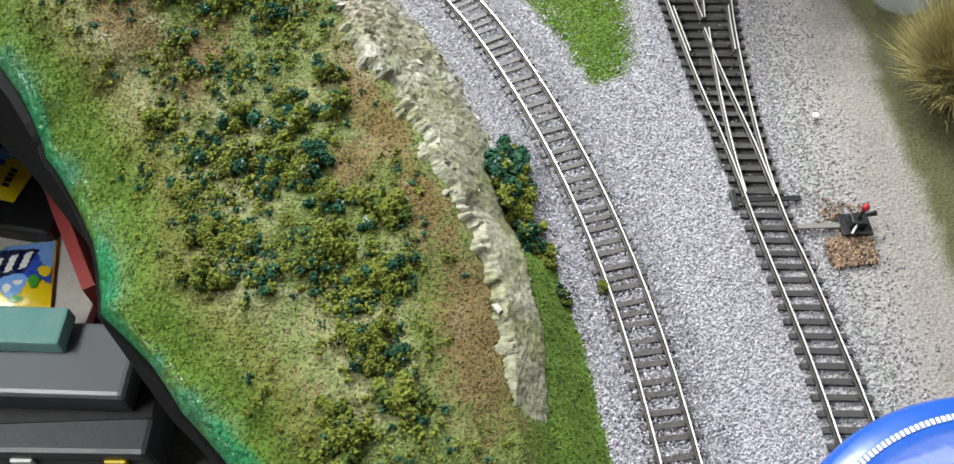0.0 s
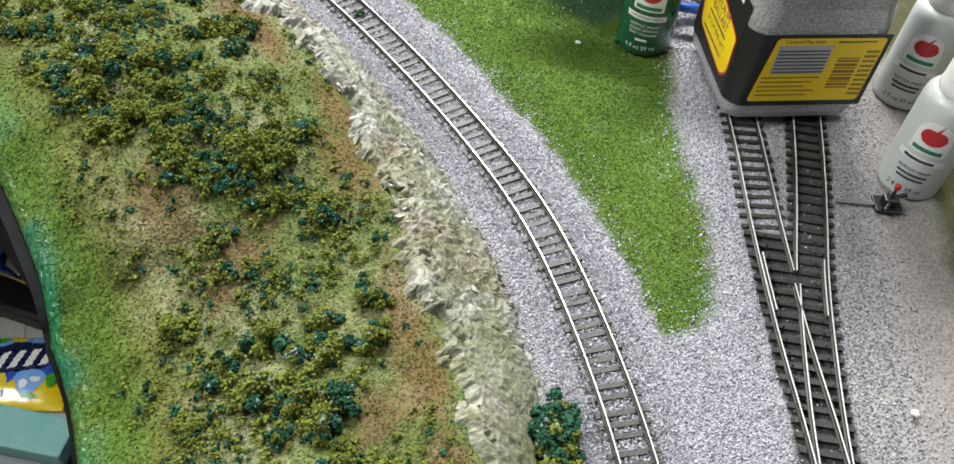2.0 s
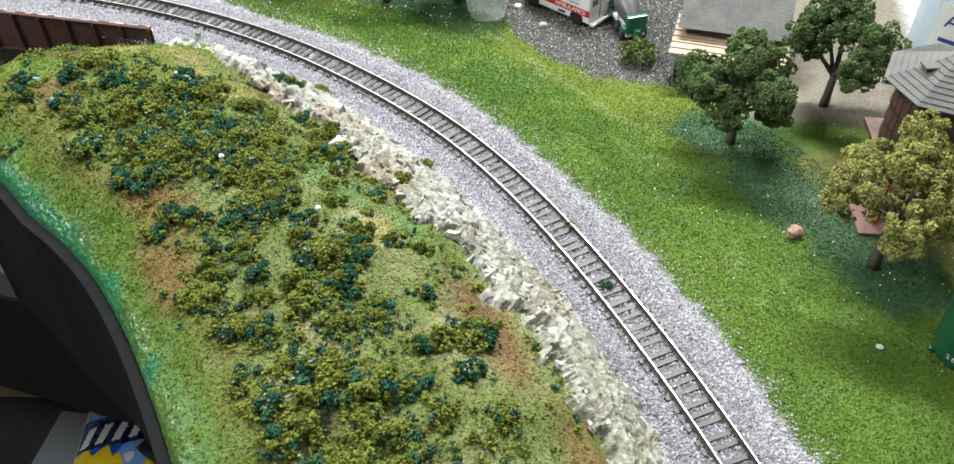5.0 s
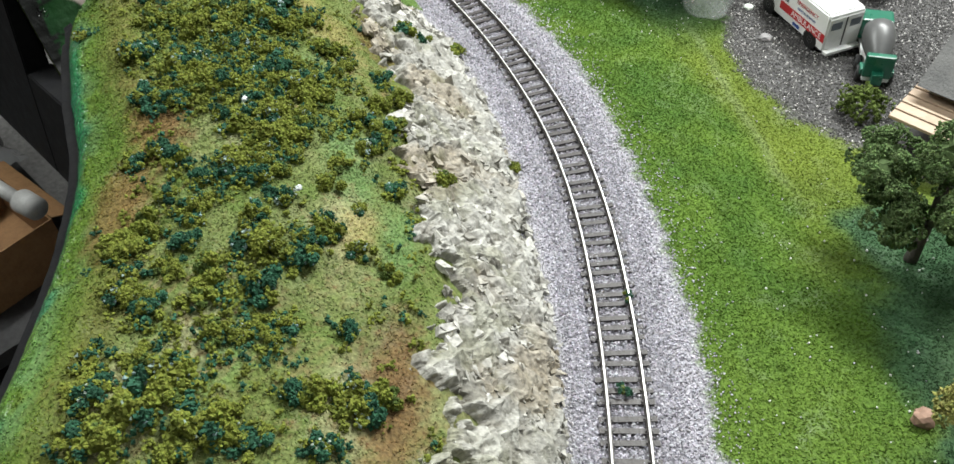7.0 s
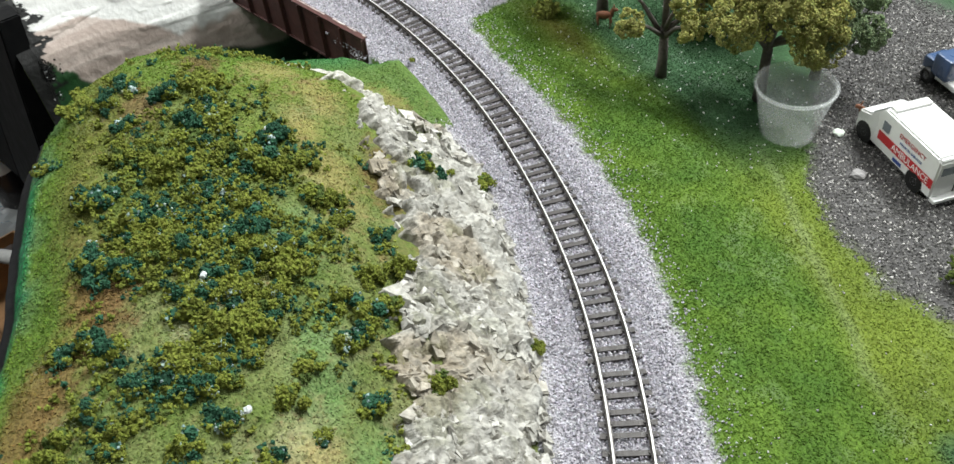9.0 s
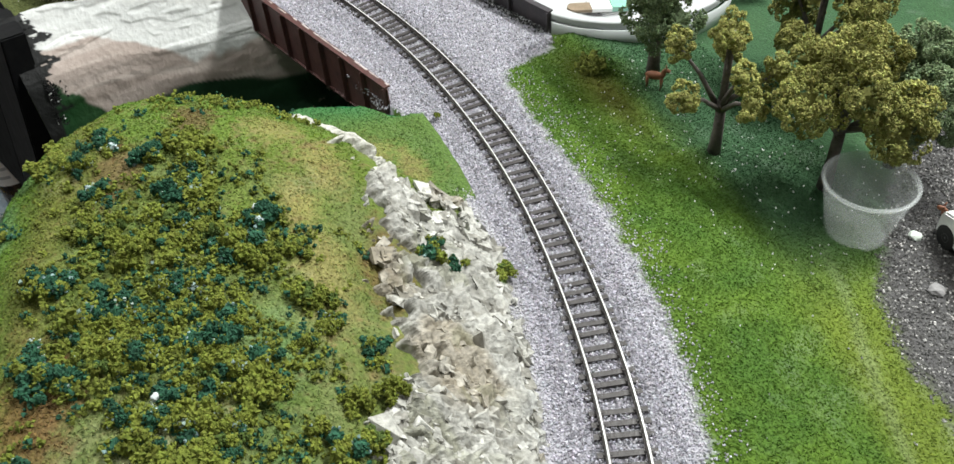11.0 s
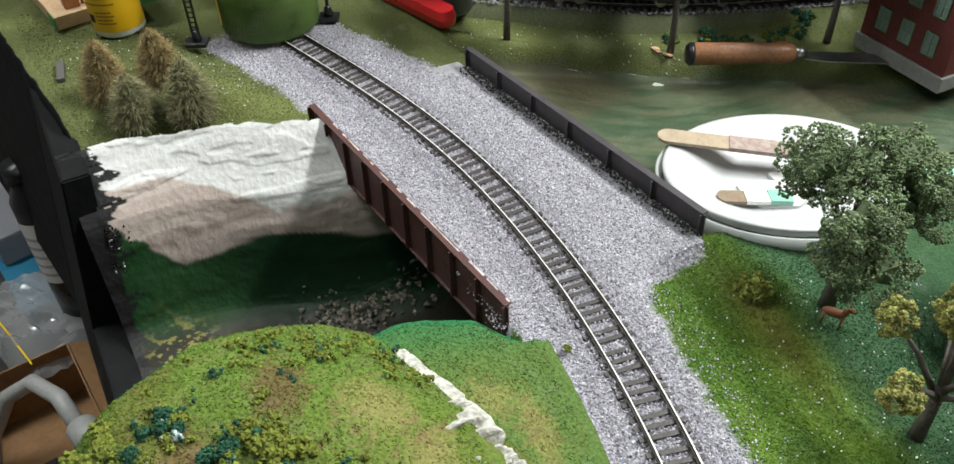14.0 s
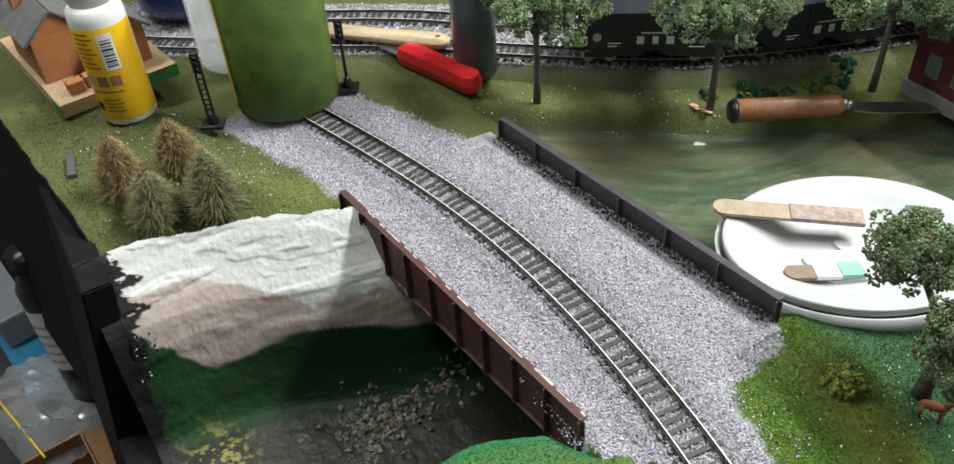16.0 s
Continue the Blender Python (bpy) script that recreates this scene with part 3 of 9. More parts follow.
def build_bank():
    """The brushed plaster skin of the gorge, in relief along the strokes."""
    gx, gy = np.meshgrid(np.arange(-0.535, -0.205, 0.0006), np.arange(0.836, 1.120, 0.0009))
    s, d = (a.reshape(gx.shape) for a in run_of(gx, gy))
    colour, gorge = land_colour(gx, gy, s, d)
    fall = bank_slope(gx - bank_edge(gy))
    z = fall + 0.0006
    smear = soft_noise(gy * 0.22 + fall * 0.2, fall - gy * 0.12, 0.011, 59, 3)
    relief = 0.0008 * brush(gy, fall, 0.014, 56) + 0.0005 * (step_up(0.46, 0.49, smear) + step_up(0.60, 0.62, smear)) + 0.0007 * soft_noise(gy, fall, 0.006, 60, 2)
    floor_part = step_up(0.05, 0.08, gx - bank_edge(gy))
    x = gx + relief * (1 - floor_part)
    z = z + relief * 0.4
    z = np.where((d < 0.052) & (s > 0.96), np.minimum(z, -0.026), z) + 0.0012 * (soft_noise(gx, gy, 0.012, 6) - 0.5) * floor_part
    quads = sheet(*gx.shape)
    quads = quads[gorge.ravel()[quads].all(1)]
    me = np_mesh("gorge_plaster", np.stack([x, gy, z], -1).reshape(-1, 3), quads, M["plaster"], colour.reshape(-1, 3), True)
    tagged(new("gorge_plaster", me), "brushed plaster bank painted white, beige and dark green", "gorge", kind="structure")


build_bank()


def build_stream():
    """The glossy brushed paint on the stream bed beyond the bridge."""
    gx, gy = np.meshgrid(np.arange(-0.505, -0.14, 0.0016), np.arange(1.13, 1.44, 0.0016))
    s, d = (a.reshape(gx.shape) for a in run_of(gx, gy))
    colour = land_colour(gx, gy, s, d)[0]
    along, across = gx * 0.47 + gy * 0.88, gy * 0.47 - gx * 0.88
    bend = 0.018 * np.sin(along * 22)
    stroke = soft_noise(along * 0.22, (across + bend) * 1.8, 0.012, 49)
    colour = blend(colour, (0.030, 0.052, 0.026), step_up(0.50, 0.70, stroke) * 0.4)
    colour = blend(colour, (0.105, 0.110, 0.062), step_up(0.46, 0.28, stroke) * 0.35)
    z = land_height(gx, gy) + 0.0010 + 0.0016 * stroke
    on = (s > 0.985) & (d < -0.094) & (bank_side(gx, gy) < 0.004) & (gx < -0.20 - 0.3 * np.clip(1.16 - gy, 0, 1))
    quads = sheet(*gx.shape)
    quads = quads[on.ravel()[quads].all(1)]
    me = np_mesh("stream_paint", np.stack([gx, gy, z], -1).reshape(-1, 3), quads, M["plaster"], colour.reshape(-1, 3), True)
    tagged(new("stream_paint", me), "glossy brushed green and brown paint on the stream bed", "stream bed", kind="structure")


build_stream()


def build_brink():
    """The cut edge of the far bank: a turf lip and the black painted face under it."""
    x = np.arange(-0.90, -0.497, 0.0022)
    y = bank_brink(x) + (soft_noise(x, x * 0, 0.012, 36) - 0.5) * 0.0022
    rows = [np.stack([x, y + off, land_height(x, y + off) + up], -1) for off, up in ((0.012, -0.0012), (0.008, 0.0002), (0.003, 0.0004), (0.0006, -0.0004))]
    s, d = run_of(x, y + 0.006)
    green = land_colour(x, y + 0.012, s.reshape(x.shape), d.reshape(x.shape))[0]
    me = np_mesh("bank_lip", np.stack(rows, 0).reshape(-1, 3), sheet(len(rows), len(x)), M["land"], np.tile(green, (len(rows), 1)), True)
    tagged(new("bank_lip", me), "turf lip along the cut edge of the far bank", "ground", kind="structure")
    top = land_height(x, y) - 0.0004
    face = [np.stack([x, y + off, z], -1) for off, z in ((0.0010, top + 0.0006), (-0.0006, top), (-0.0016, top * 0.4), (-0.0020, top * 0 - 0.004))]
    me = np_mesh("bank_face", np.stack(face, 0).reshape(-1, 3), sheet(len(face), len(x)), M["black_paint"], None, True)
    tagged(new("bank_face", me), "black painted cut face of the far bank above the edge board", "edge board", kind="structure")


build_brink()


# ---- the hill: patches of other turf, by run, distance, half length and half width ----
BROWN = [(0.303, 0.187, 0.035, 0.016), (0.224, 0.175, 0.02, 0.012), (0.281, 0.148, 0.02, 0.01), (0.636, 0.215, 0.045, 0.014), (0.555, 0.228, 0.045, 0.012), (0.25, 0.166, 0.03, 0.014),
         (0.45, 0.098, 0.03, 0.01), (0.824, 0.201, 0.03, 0.014), (0.012, 0.080, 0.06, 0.016), (0.128, 0.118, 0.02, 0.012), (0.875, 0.165, 0.025, 0.010)]
RUST = [(0.352, 0.083, 0.03, 0.010), (0.308, 0.096, 0.03, 0.012), (0.185, 0.097, 0.04, 0.010), (0.427, 0.094, 0.035, 0.010), (0.748, 0.089, 0.03, 0.012), (0.15, 0.094, 0.03, 0.012), (0.09, 0.090, 0.03, 0.012)]
STRAW = [(0.289, 0.199, 0.025, 0.016), (0.244, 0.176, 0.03, 0.014), (0.324, 0.215, 0.04, 0.014), (0.069, 0.181, 0.035, 0.02), (0.333, 0.128, 0.03, 0.014), (0.418, 0.198, 0.03, 0.013),
         (0.531, 0.125, 0.028, 0.012), (0.429, 0.112, 0.025, 0.010), (0.245, 0.204, 0.03, 0.014), (0.455, 0.175, 0.02, 0.012), (0.602, 0.168, 0.025, 0.01), (0.14, 0.165, 0.04, 0.02), (0.02, 0.13, 0.05, 0.02)]
YELLOW = [(0.726, 0.117, 0.03, 0.012), (0.742, 0.120, 0.025, 0.012), (0.784, 0.125, 0.02, 0.01), (0.863, 0.128, 0.02, 0.012), (0.817, 0.110, 0.025, 0.010), (0.899, 0.073, 0.016, 0.014), (0.875, 0.056, 0.025, 0.008), (0.53, 0.118, 0.02, 0.010)]
FRESH = [(0.531, 0.102, 0.03, 0.010), (0.602, 0.127, 0.03, 0.010), (0.57, 0.121, 0.025, 0.010), (0.678, 0.137, 0.03, 0.012), (0.457, 0.166, 0.03, 0.014), (0.12, 0.075, 0.02, 0.010)]


def patches(rows, s, d, rag):
    """How far any of the patches covers a place, with ragged edges."""
    out = np.zeros(s.shape)
    for a, b, ra, rb in rows:
        out = np.maximum(out, 1 - np.hypot((s - a) / ra, (d - b) / rb) * 0.62)
    return step_up(0.0, 0.75, out + (rag - 0.5) * 1.3)



def hill_colour(x, y, s, d):
    n1, n2, n3, n4 = (soft_noise(x, y, size, seed) for size, seed in ((0.05, 61), (0.018, 62), (0.09, 63), (0.03, 64)))
    n5 = soft_noise(x, y, 0.007, 65)
    rag = 0.3 * n4 + 0.25 * n5 + 0.45 * soft_noise(x, y, 0.0022, 67, 2)
    c = np.ones(x.shape + (3,)) * np.array((0.118, 0.148, 0.044))
    c = blend(c, (0.205, 0.210, 0.100), step_up(0.48, 0.70, 0.6 * n1 + 0.4 * n5) * 0.7 * (1 - step_up(0.55, 0.75, s)))
    c = blend(c, (0.072, 0.118, 0.018), step_up(0.48, 0.72, 0.6 * n2 + 0.4 * n5) * 0.75)
    c = blend(c, (0.092, 0.128, 0.020), step_up(0.50, 0.70, n3) * 0.6)
    north = step_up(0.66, 0.86, s)
    c = blend(c, (0.104, 0.150, 0.018), north * step_up(0.15, 0.5, n4) * 0.85)
    c = blend(c, (0.098, 0.175, 0.024), step_up(0.80, 0.90, s) * step_up(0.2, 0.5, n4) * 0.75)
    c = blend(c, (0.105, 0.185, 0.060), patches(FRESH, s, d, rag) * 0.8)
    c = blend(c, (0.255, 0.250, 0.135), patches(STRAW, s, d, rag) * 0.75)
    c = blend(c, (0.270, 0.225, 0.085), patches(YELLOW, s, d, rag) * 0.62)
    c = blend(c, (0.120, 0.076, 0.034), patches(BROWN, s, d, rag) * 0.80)
    c = blend(c, (0.140, 0.082, 0.034), patches(RUST, s, d, rag) * 0.78)
    rim = hill_rim(s)
    c = blend(c, (0.100, 0.100, 0.018), step_up(rim - 0.058, rim - 0.036, d + 0.02 * (n1 - 0.5)) * 0.7)
    c = blend(c, (0.075, 0.138, 0.016), step_up(rim - 0.042, rim - 0.016, d + 0.024 * (n1 - 0.5)) * 0.9)
    c = blend(c, (0.085, 0.165, 0.060), step_up(rim - 0.022, rim - 0.010, d + 0.016 * (n4 - 0.5)) * step_up(0.40, 0.60, n2) * 0.7)
    c = blend(c, (0.012, 0.165, 0.065), step_up(rim - 0.011, rim - 0.003, d + 0.018 * (n4 - 0.5)) * (0.15 + 0.7 * step_up(0.42, 0.62, n1)))
    c = blend(c, (0.022, 0.15, 0.075), step_up(rim - 0.010, rim - 0.003, d + 0.012 * (n2 - 0.5)) * step_up(0.55, 0.68, n2) * 0.7)
    c = blend(c, (0.150, 0.088, 0.032), patches(BROWN[3:5], s, d, rag) * 0.70 * (1 - step_up(rim - 0.018, rim - 0.008, d)))
    c = c * (1 - 0.05 * step_up(0.36, 0.46, s) * (1 - step_up(0.70, 0.80, s)) - 0.10 * step_up(0.74, 0.84, s))[..., None]
    skirt = (1 - step_up(0.0, 0.006, d - rock_foot(s))) * step_up(0.80, 0.84, s)
    c = blend(c, (0.078, 0.132, 0.030), skirt * (1 - 0.8 * patches(YELLOW, s, d, rag)))
    c = blend(c, (0.030, 0.125, 0.038), skirt * step_up(0.92, 0.955, s) * 0.85)
    c = blend(c, (0.014, 0.16, 0.06), step_up(-0.012, -0.003, s - hill_end(d)) * 0.6)
    c = blend(c, (0.085, 0.150, 0.020), (1 - step_up(0.050, 0.066, d + 0.012 * (n4 - 0.5))) * 0.85 * (1 - step_up(0.12, 0.2, s)))
    return c


def build_hill():
    us, vs = np.linspace(0, 1, 520), np.linspace(0, 1, 122)
    v, u = np.meshgrid(vs, us)
    nominal = 0.03 + v * 0.232
    s = -0.14 + u * (hill_end(nominal) + 0.14)
    low = 0.023 + 0.007 * step_up(0.06, 0.1, s)
    d = low + v * (hill_rim(s) - low)
    x, y = place_of(s, d)
    z = hill_height(s, d)
    colour = hill_colour(x, y, s, d)
    grid = np.stack([x, y, z], -1)
    # the cut edge, down to the board
    rim, end = grid[:, -1:].copy(), grid[-1:].copy()
    rim[..., 2], end[..., 2] = -0.075, -0.125
    grid = np.concatenate([grid, rim], 1)
    end = np.concatenate([end, rim[-1:]], 1)
    grid = np.concatenate([grid, end], 0)
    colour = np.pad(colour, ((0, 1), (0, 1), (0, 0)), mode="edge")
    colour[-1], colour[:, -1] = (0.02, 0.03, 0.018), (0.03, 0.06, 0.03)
    faces = sheet(*grid.shape[:2])[:, ::-1]
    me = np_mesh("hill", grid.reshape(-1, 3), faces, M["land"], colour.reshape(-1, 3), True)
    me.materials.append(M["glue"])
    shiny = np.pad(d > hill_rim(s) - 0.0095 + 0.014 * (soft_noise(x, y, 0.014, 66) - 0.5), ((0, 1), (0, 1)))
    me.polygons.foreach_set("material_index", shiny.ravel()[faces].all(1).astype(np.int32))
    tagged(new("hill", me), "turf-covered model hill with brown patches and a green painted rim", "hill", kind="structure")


build_hill()


def build_rock():
    """The crumpled plaster rock face between the ballast and the turf of the hill."""
    ss, vs = np.arange(-0.10, 0.925, 0.0009), np.linspace(-0.14, 1.35, 104)
    v, s = np.meshgrid(vs, ss)
    foot, head = rock_foot(s), rock_head(s)
    d = foot + v * (head - foot)
    x, y = place_of(s, d)
    z = hill_height(s, d)
    length = v * np.hypot(head - foot, rock_high(s))
    warp, warp2 = (soft_noise(s, length, 0.02, 71) - 0.5) * 0.010, (soft_noise(s, length, 0.02, 72) - 0.5) * 0.010
    p, q = s * 0.9 + warp + length * 0.3, length * 1.1 + warp2 - s * 0.3
    finer = 1 + 0.7 * (1 - step_up(0.30, 0.50, s))
    a, own = shards((p - 0.36) * finer, q * 0.75 * finer, 0.0105, 81, 2.6, 2.6)
    b, own2 = shards(s * 1.1 + warp2, length + warp - s * 0.2, 0.0048, 91, 2.2, 4.0)
    a, b = a - 0.12, b - 0.12
    fine = soft_noise(s, length, 0.0020, 79) - 0.5
    smooth_part = 1 - step_up(0.10, 0.22, s)
    push = (0.0050 / finer * np.clip(a, -0.5, 0.9) * (1 - 0.82 * smooth_part) + 0.0016 * np.clip(b, -0.5, 0.9) * (1 - 0.7 * smooth_part) + 0.0005 * fine) * (0.75 + 0.25 * step_up(0.36, 0.46, s)) * (1 - 0.80 * step_up(0.80, 0.86, s))
    cover = (soft_noise(x, y, 0.02, 73) - 0.5) * 0.8 + (soft_noise(x, y, 0.006, 70) - 0.5) * 0.7
    reach = step_up(0.36, 0.46, s) * (1 - step_up(0.74, 0.82, s))
    edge = 0.0056 - 0.018 * step_up(0.90, 1.30, v + cover * 0.9 + 0.04 * reach) - 0.006 * step_up(0.12, -0.10, v + cover * 0.3)
    edge = edge - 0.007 * step_up(0.64, 0.76, soft_noise(x, y, 0.035, 74)) * step_up(0.35, 0.7, v) * (1 - 0.5 * step_up(0.3, 0.42, s)) - 0.012 * step_up(0.02, -0.08, s)
    # past the rock only a ridge of glue goes on along the rim
    edge = edge - 0.014 * step_up(0.775, 0.815, s + cover * 0.02) * step_up(0.80, 0.66, v)
    grow = push + edge
    # push out along the slope's own direction
    steep = rock_high(s) / np.hypot(head - foot, rock_high(s))
    left = [np.interp(s + RUN0, MAIN_RUN, MAIN_LEFT[:, k]) for k in range(2)]
    x, y = x - left[0] * grow * steep, y - left[1] * grow * steep
    z = z + grow * np.sqrt(1 - steep**2) * 1.0
    c = np.ones(x.shape + (3,)) * np.array((0.37, 0.36, 0.33))
    c = blend(c, (0.49, 0.48, 0.445), step_up(0.35, 0.9, own) * 0.9)
    c = blend(c, (0.27, 0.26, 0.225), step_up(0.6, 0.95, own2) * 0.5)
    # darker creases: shade put into the colour of the rock
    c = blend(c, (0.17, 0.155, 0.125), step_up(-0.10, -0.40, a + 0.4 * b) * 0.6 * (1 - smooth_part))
    c = blend(c, (0.27, 0.21, 0.13), step_up(0.52, 0.68, soft_noise(x, y, 0.04, 75)) * 0.5)
    c = blend(c, (0.14, 0.15, 0.045), step_up(0.52, 0.64, soft_noise(x, y, 0.014, 76)) * (0.30 + 0.4 * smooth_part) * step_up(0.0, 0.5, v))
    c = blend(c, (0.50, 0.50, 0.48), (1 - step_up(0.0, 0.14, v)) * 0.6)
    c = blend(c, (0.34, 0.32, 0.25), smooth_part * 0.75)
    c = blend(c, (0.17, 0.18, 0.075), smooth_part * step_up(0.42, 0.58, soft_noise(x, y, 0.017, 80)) * 0.75)
    early = 1 - step_up(0.36, 0.46, s)
    c = blend(c, (0.27, 0.27, 0.20), early * step_up(0.50, 0.62, soft_noise(x, y, 0.02, 77)) * 0.5)
    c = blend(c, (0.12, 0.14, 0.04), early * step_up(0.54, 0.62, soft_noise(x, y, 0.011, 78)) * 0.35)
    c = blend(c, (0.62, 0.60, 0.54), step_up(0.80, 0.86, s) * 0.8)
    c = c * (0.82 + 0.07 * early)[..., None]
    c = c * (1 - (1 - step_up(0.38, 0.50, s))[..., None] * np.array((0.01, 0.01, 0.04)))
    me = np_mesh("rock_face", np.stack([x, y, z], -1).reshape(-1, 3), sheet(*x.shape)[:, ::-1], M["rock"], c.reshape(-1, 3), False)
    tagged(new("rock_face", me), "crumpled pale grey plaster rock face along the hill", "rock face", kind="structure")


build_rock()


def build_shards():
    """Loose-looking angular slabs that stand out of the rock face."""
    rng = np.random.default_rng(27)
    n = 6500
    s, v = rng.uniform(0.02, 0.875, n), rng.uniform(-0.05, 1.02, n)
    foot, head = rock_foot(s), rock_head(s)
    d = foot + v * (head - foot)
    x, y = place_of(s, d)
    keep = rng.random(n) < np.interp(s, [0.02, 0.14, 0.24, 0.79, 0.83], [0.10, 0.18, 0.85, 1.0, 0.0]) * (1 - 0.95 * step_up(0.42, 0.56, 0.6 * soft_noise(x, y, 0.02, 73) + 0.4 * soft_noise(x, y, 0.007, 70)) * step_up(0.45, 0.75, v))
    s, v, d, x, y, foot, head = (k[keep] for k in (s, v, d, x, y, foot, head))
    n = len(s)
    steep = rock_high(s) / np.hypot(head - foot, rock_high(s))
    left = np.stack([np.interp(s + RUN0, MAIN_RUN, MAIN_LEFT[:, k]) for k in range(2)], 1)
    out = np.c_[-left * steep[:, None], np.sqrt(1 - steep**2)]
    out = out + rng.normal(0, 0.28, (n, 3))
    out /= np.linalg.norm(out, axis=1)[:, None]
    side = np.cross(out, rng.normal(size=(n, 3)))
    side /= np.linalg.norm(side, axis=1)[:, None]
    third = np.cross(out, side)
    size = rng.uniform(0.0024, 0.0066, n) * np.where(rng.random(n) < 0.18, 1.5, 1.0) * np.interp(s, [0.15, 0.40, 0.60], [0.45, 0.58, 0.85])
    corner = np.array([(a, b, c) for a in (-1, 1) for b in (-1, 1) for c in (-1, 1)], float)
    local = corner[None] * rng.uniform(0.25, 1.1, (n, 8, 3)) * np.stack([size, size * rng.uniform(0.45, 0.8, n), size * rng.uniform(0.35, 0.6, n)], 1)[:, None]
    local[:, :, 2] += (local[:, :, 0] * rng.uniform(-0.4, 0.4, (n, 1)))
    base = np.c_[x, y, hill_height(s, d)] + out * (0.0036 - 0.28 * size)[:, None]
    verts = base[:, None] + local[..., :1] * side[:, None] + local[..., 1:2] * third[:, None] + local[..., 2:] * out[:, None]
    tri = np.array([(0, 1, 3), (0, 3, 2), (4, 6, 7), (4, 7, 5), (0, 4, 5), (0, 5, 1), (2, 3, 7), (2, 7, 6), (0, 2, 6), (0, 6, 4), (1, 5, 7), (1, 7, 3)])
    faces = tri[None] + (np.arange(n) * 8)[:, None, None]
    pick = rng.random((n, 1))
    c = np.where(pick < 0.25, np.array((0.22, 0.21, 0.185)), np.where(pick < 0.8, np.array((0.36, 0.35, 0.32)), np.array((0.45, 0.44, 0.41)))) * rng.uniform(0.85, 1.15, (n, 1))
    c = blend(c, (0.24, 0.19, 0.12), step_up(0.54, 0.68, soft_noise(x, y, 0.04, 75)) * 0.5)
    early = 1 - step_up(0.36, 0.46, s)
    c = blend(c, (0.27, 0.27, 0.21), early * step_up(0.50, 0.62, soft_noise(x, y, 0.02, 77)) * 0.5)
    c = c * (1 + 0.10 * early)[:, None]
    me = np_mesh("rock_shards", verts.reshape(-1, 3), faces.reshape(-1, 3), M["rock"], np.repeat(c, 8, 0), False)
    tagged(new("rock_shards", me), "angular pale grey shards standing out of the rock face", "rock", kind="stuff")


build_shards()


# ---- loose ballast and turf ----
def scatter(name, label, category, spots, size, heights, colours, material, sides, rng, sink=0.2):
    sizes = size * rng.uniform(0.6, 1.3, len(spots))
    centres = np.c_[spots, heights + sizes * (0.5 - sink)]
    verts, faces, k = crumbs(centres, sizes, rng, sides)
    me = np_mesh(name, verts, faces, material, np.repeat(colours, k, 0), False)
    return tagged(new(name, me), label, category, kind="stuff")


def stone_greys(n, rng):
    pick = rng.random(n)
    grey = np.where(pick < 0.22, rng.uniform(0.17, 0.28, n), np.where(pick < 0.82, rng.uniform(0.29, 0.43, n), rng.uniform(0.43, 0.60, n)))
    return grey[:, None] * np.array((0.99, 0.955, 1.065)) * rng.uniform(0.96, 1.04, (n, 3))


def build_ballast():
    rng = np.random.default_rng(5)
    step = 0.00122
    gx, gy = np.meshgrid(np.arange(-0.66, 0.54, step), np.arange(0.30, 1.17, step))
    x = (gx + rng.uniform(-0.5, 0.5, gx.shape) * step).ravel()
    y = (gy + rng.uniform(-0.5, 0.5, gx.shape) * step).ravel()
    rough_cut = (x > 0.37) | (np.abs(np.hypot(x + 0.345, y - 0.285) - 0.785) < 0.14)
    x, y = x[rough_cut], y[rough_cut]
    s, d = run_of(x, y)
    cover = ballast_cover(x, y, s, d, 0.012)
    far_yard = (x > 0.40) & (y > 0.86)
    on = (rng.random(len(x)) < cover * np.where(far_yard, 0.3, 1.0)) & (d < np.where(s < 0.93, rock_foot(s) + 0.012, 0.06)) & (~turnout_bed(x, y) | (rng.random(len(x)) < 0.04))
    x, y, s, d = x[on], y[on], s[on], d[on]
    on_bridge = (s > 0.94) & (s < 1.19)
    z = np.where(on_bridge, -0.0015, land_height(x, y))
    # filled between the sleepers, heaped a little at the shoulders
    z = z + (0.0004 + 0.0013 * soft_noise(x, y, 0.006, 36)) * (np.abs(d) < 0.0125) + (0.0006 + 0.0018 * soft_noise(x, y, 0.007, 35)) * np.exp(-((np.abs(d) - 0.0180) / 0.0055) ** 2)
    c = stone_greys(len(x), rng)
    yard = step_up(0.425, 0.50, x) * (d < -0.03) * (y < 0.95)
    c = c * (1 - yard[:, None] * np.array((0.16, 0.19, 0.24)))
    glue = step_up(0.006, 0.0, np.abs(d - rock_foot(s) + 0.004)) * (s < 0.86)
    c = blend(c, (0.52, 0.51, 0.50), glue * 0.6)
    scatter("ballast", "loose grey and white ballast stones round the tracks", "ballast", np.c_[x, y], 0.00076, z, c, M["stone"], 8, rng)
    # strays on the grass beside the track
    n = 2600
    s = rng.uniform(0.1, 0.96, n)
    d = -0.034 - np.abs(rng.normal(0, 0.010, n)) - (rng.random(n) < 0.08) * rng.uniform(0, 0.12, n)
    x, y = place_of(s, d)
    scatter("stray_ballast", "stray pale stones scattered over the grass", "ballast", np.c_[x, y], 0.00055, land_height(x, y) + 0.0004,
            stone_greys(n, rng) * 1.15, M["stone"], 8, rng)


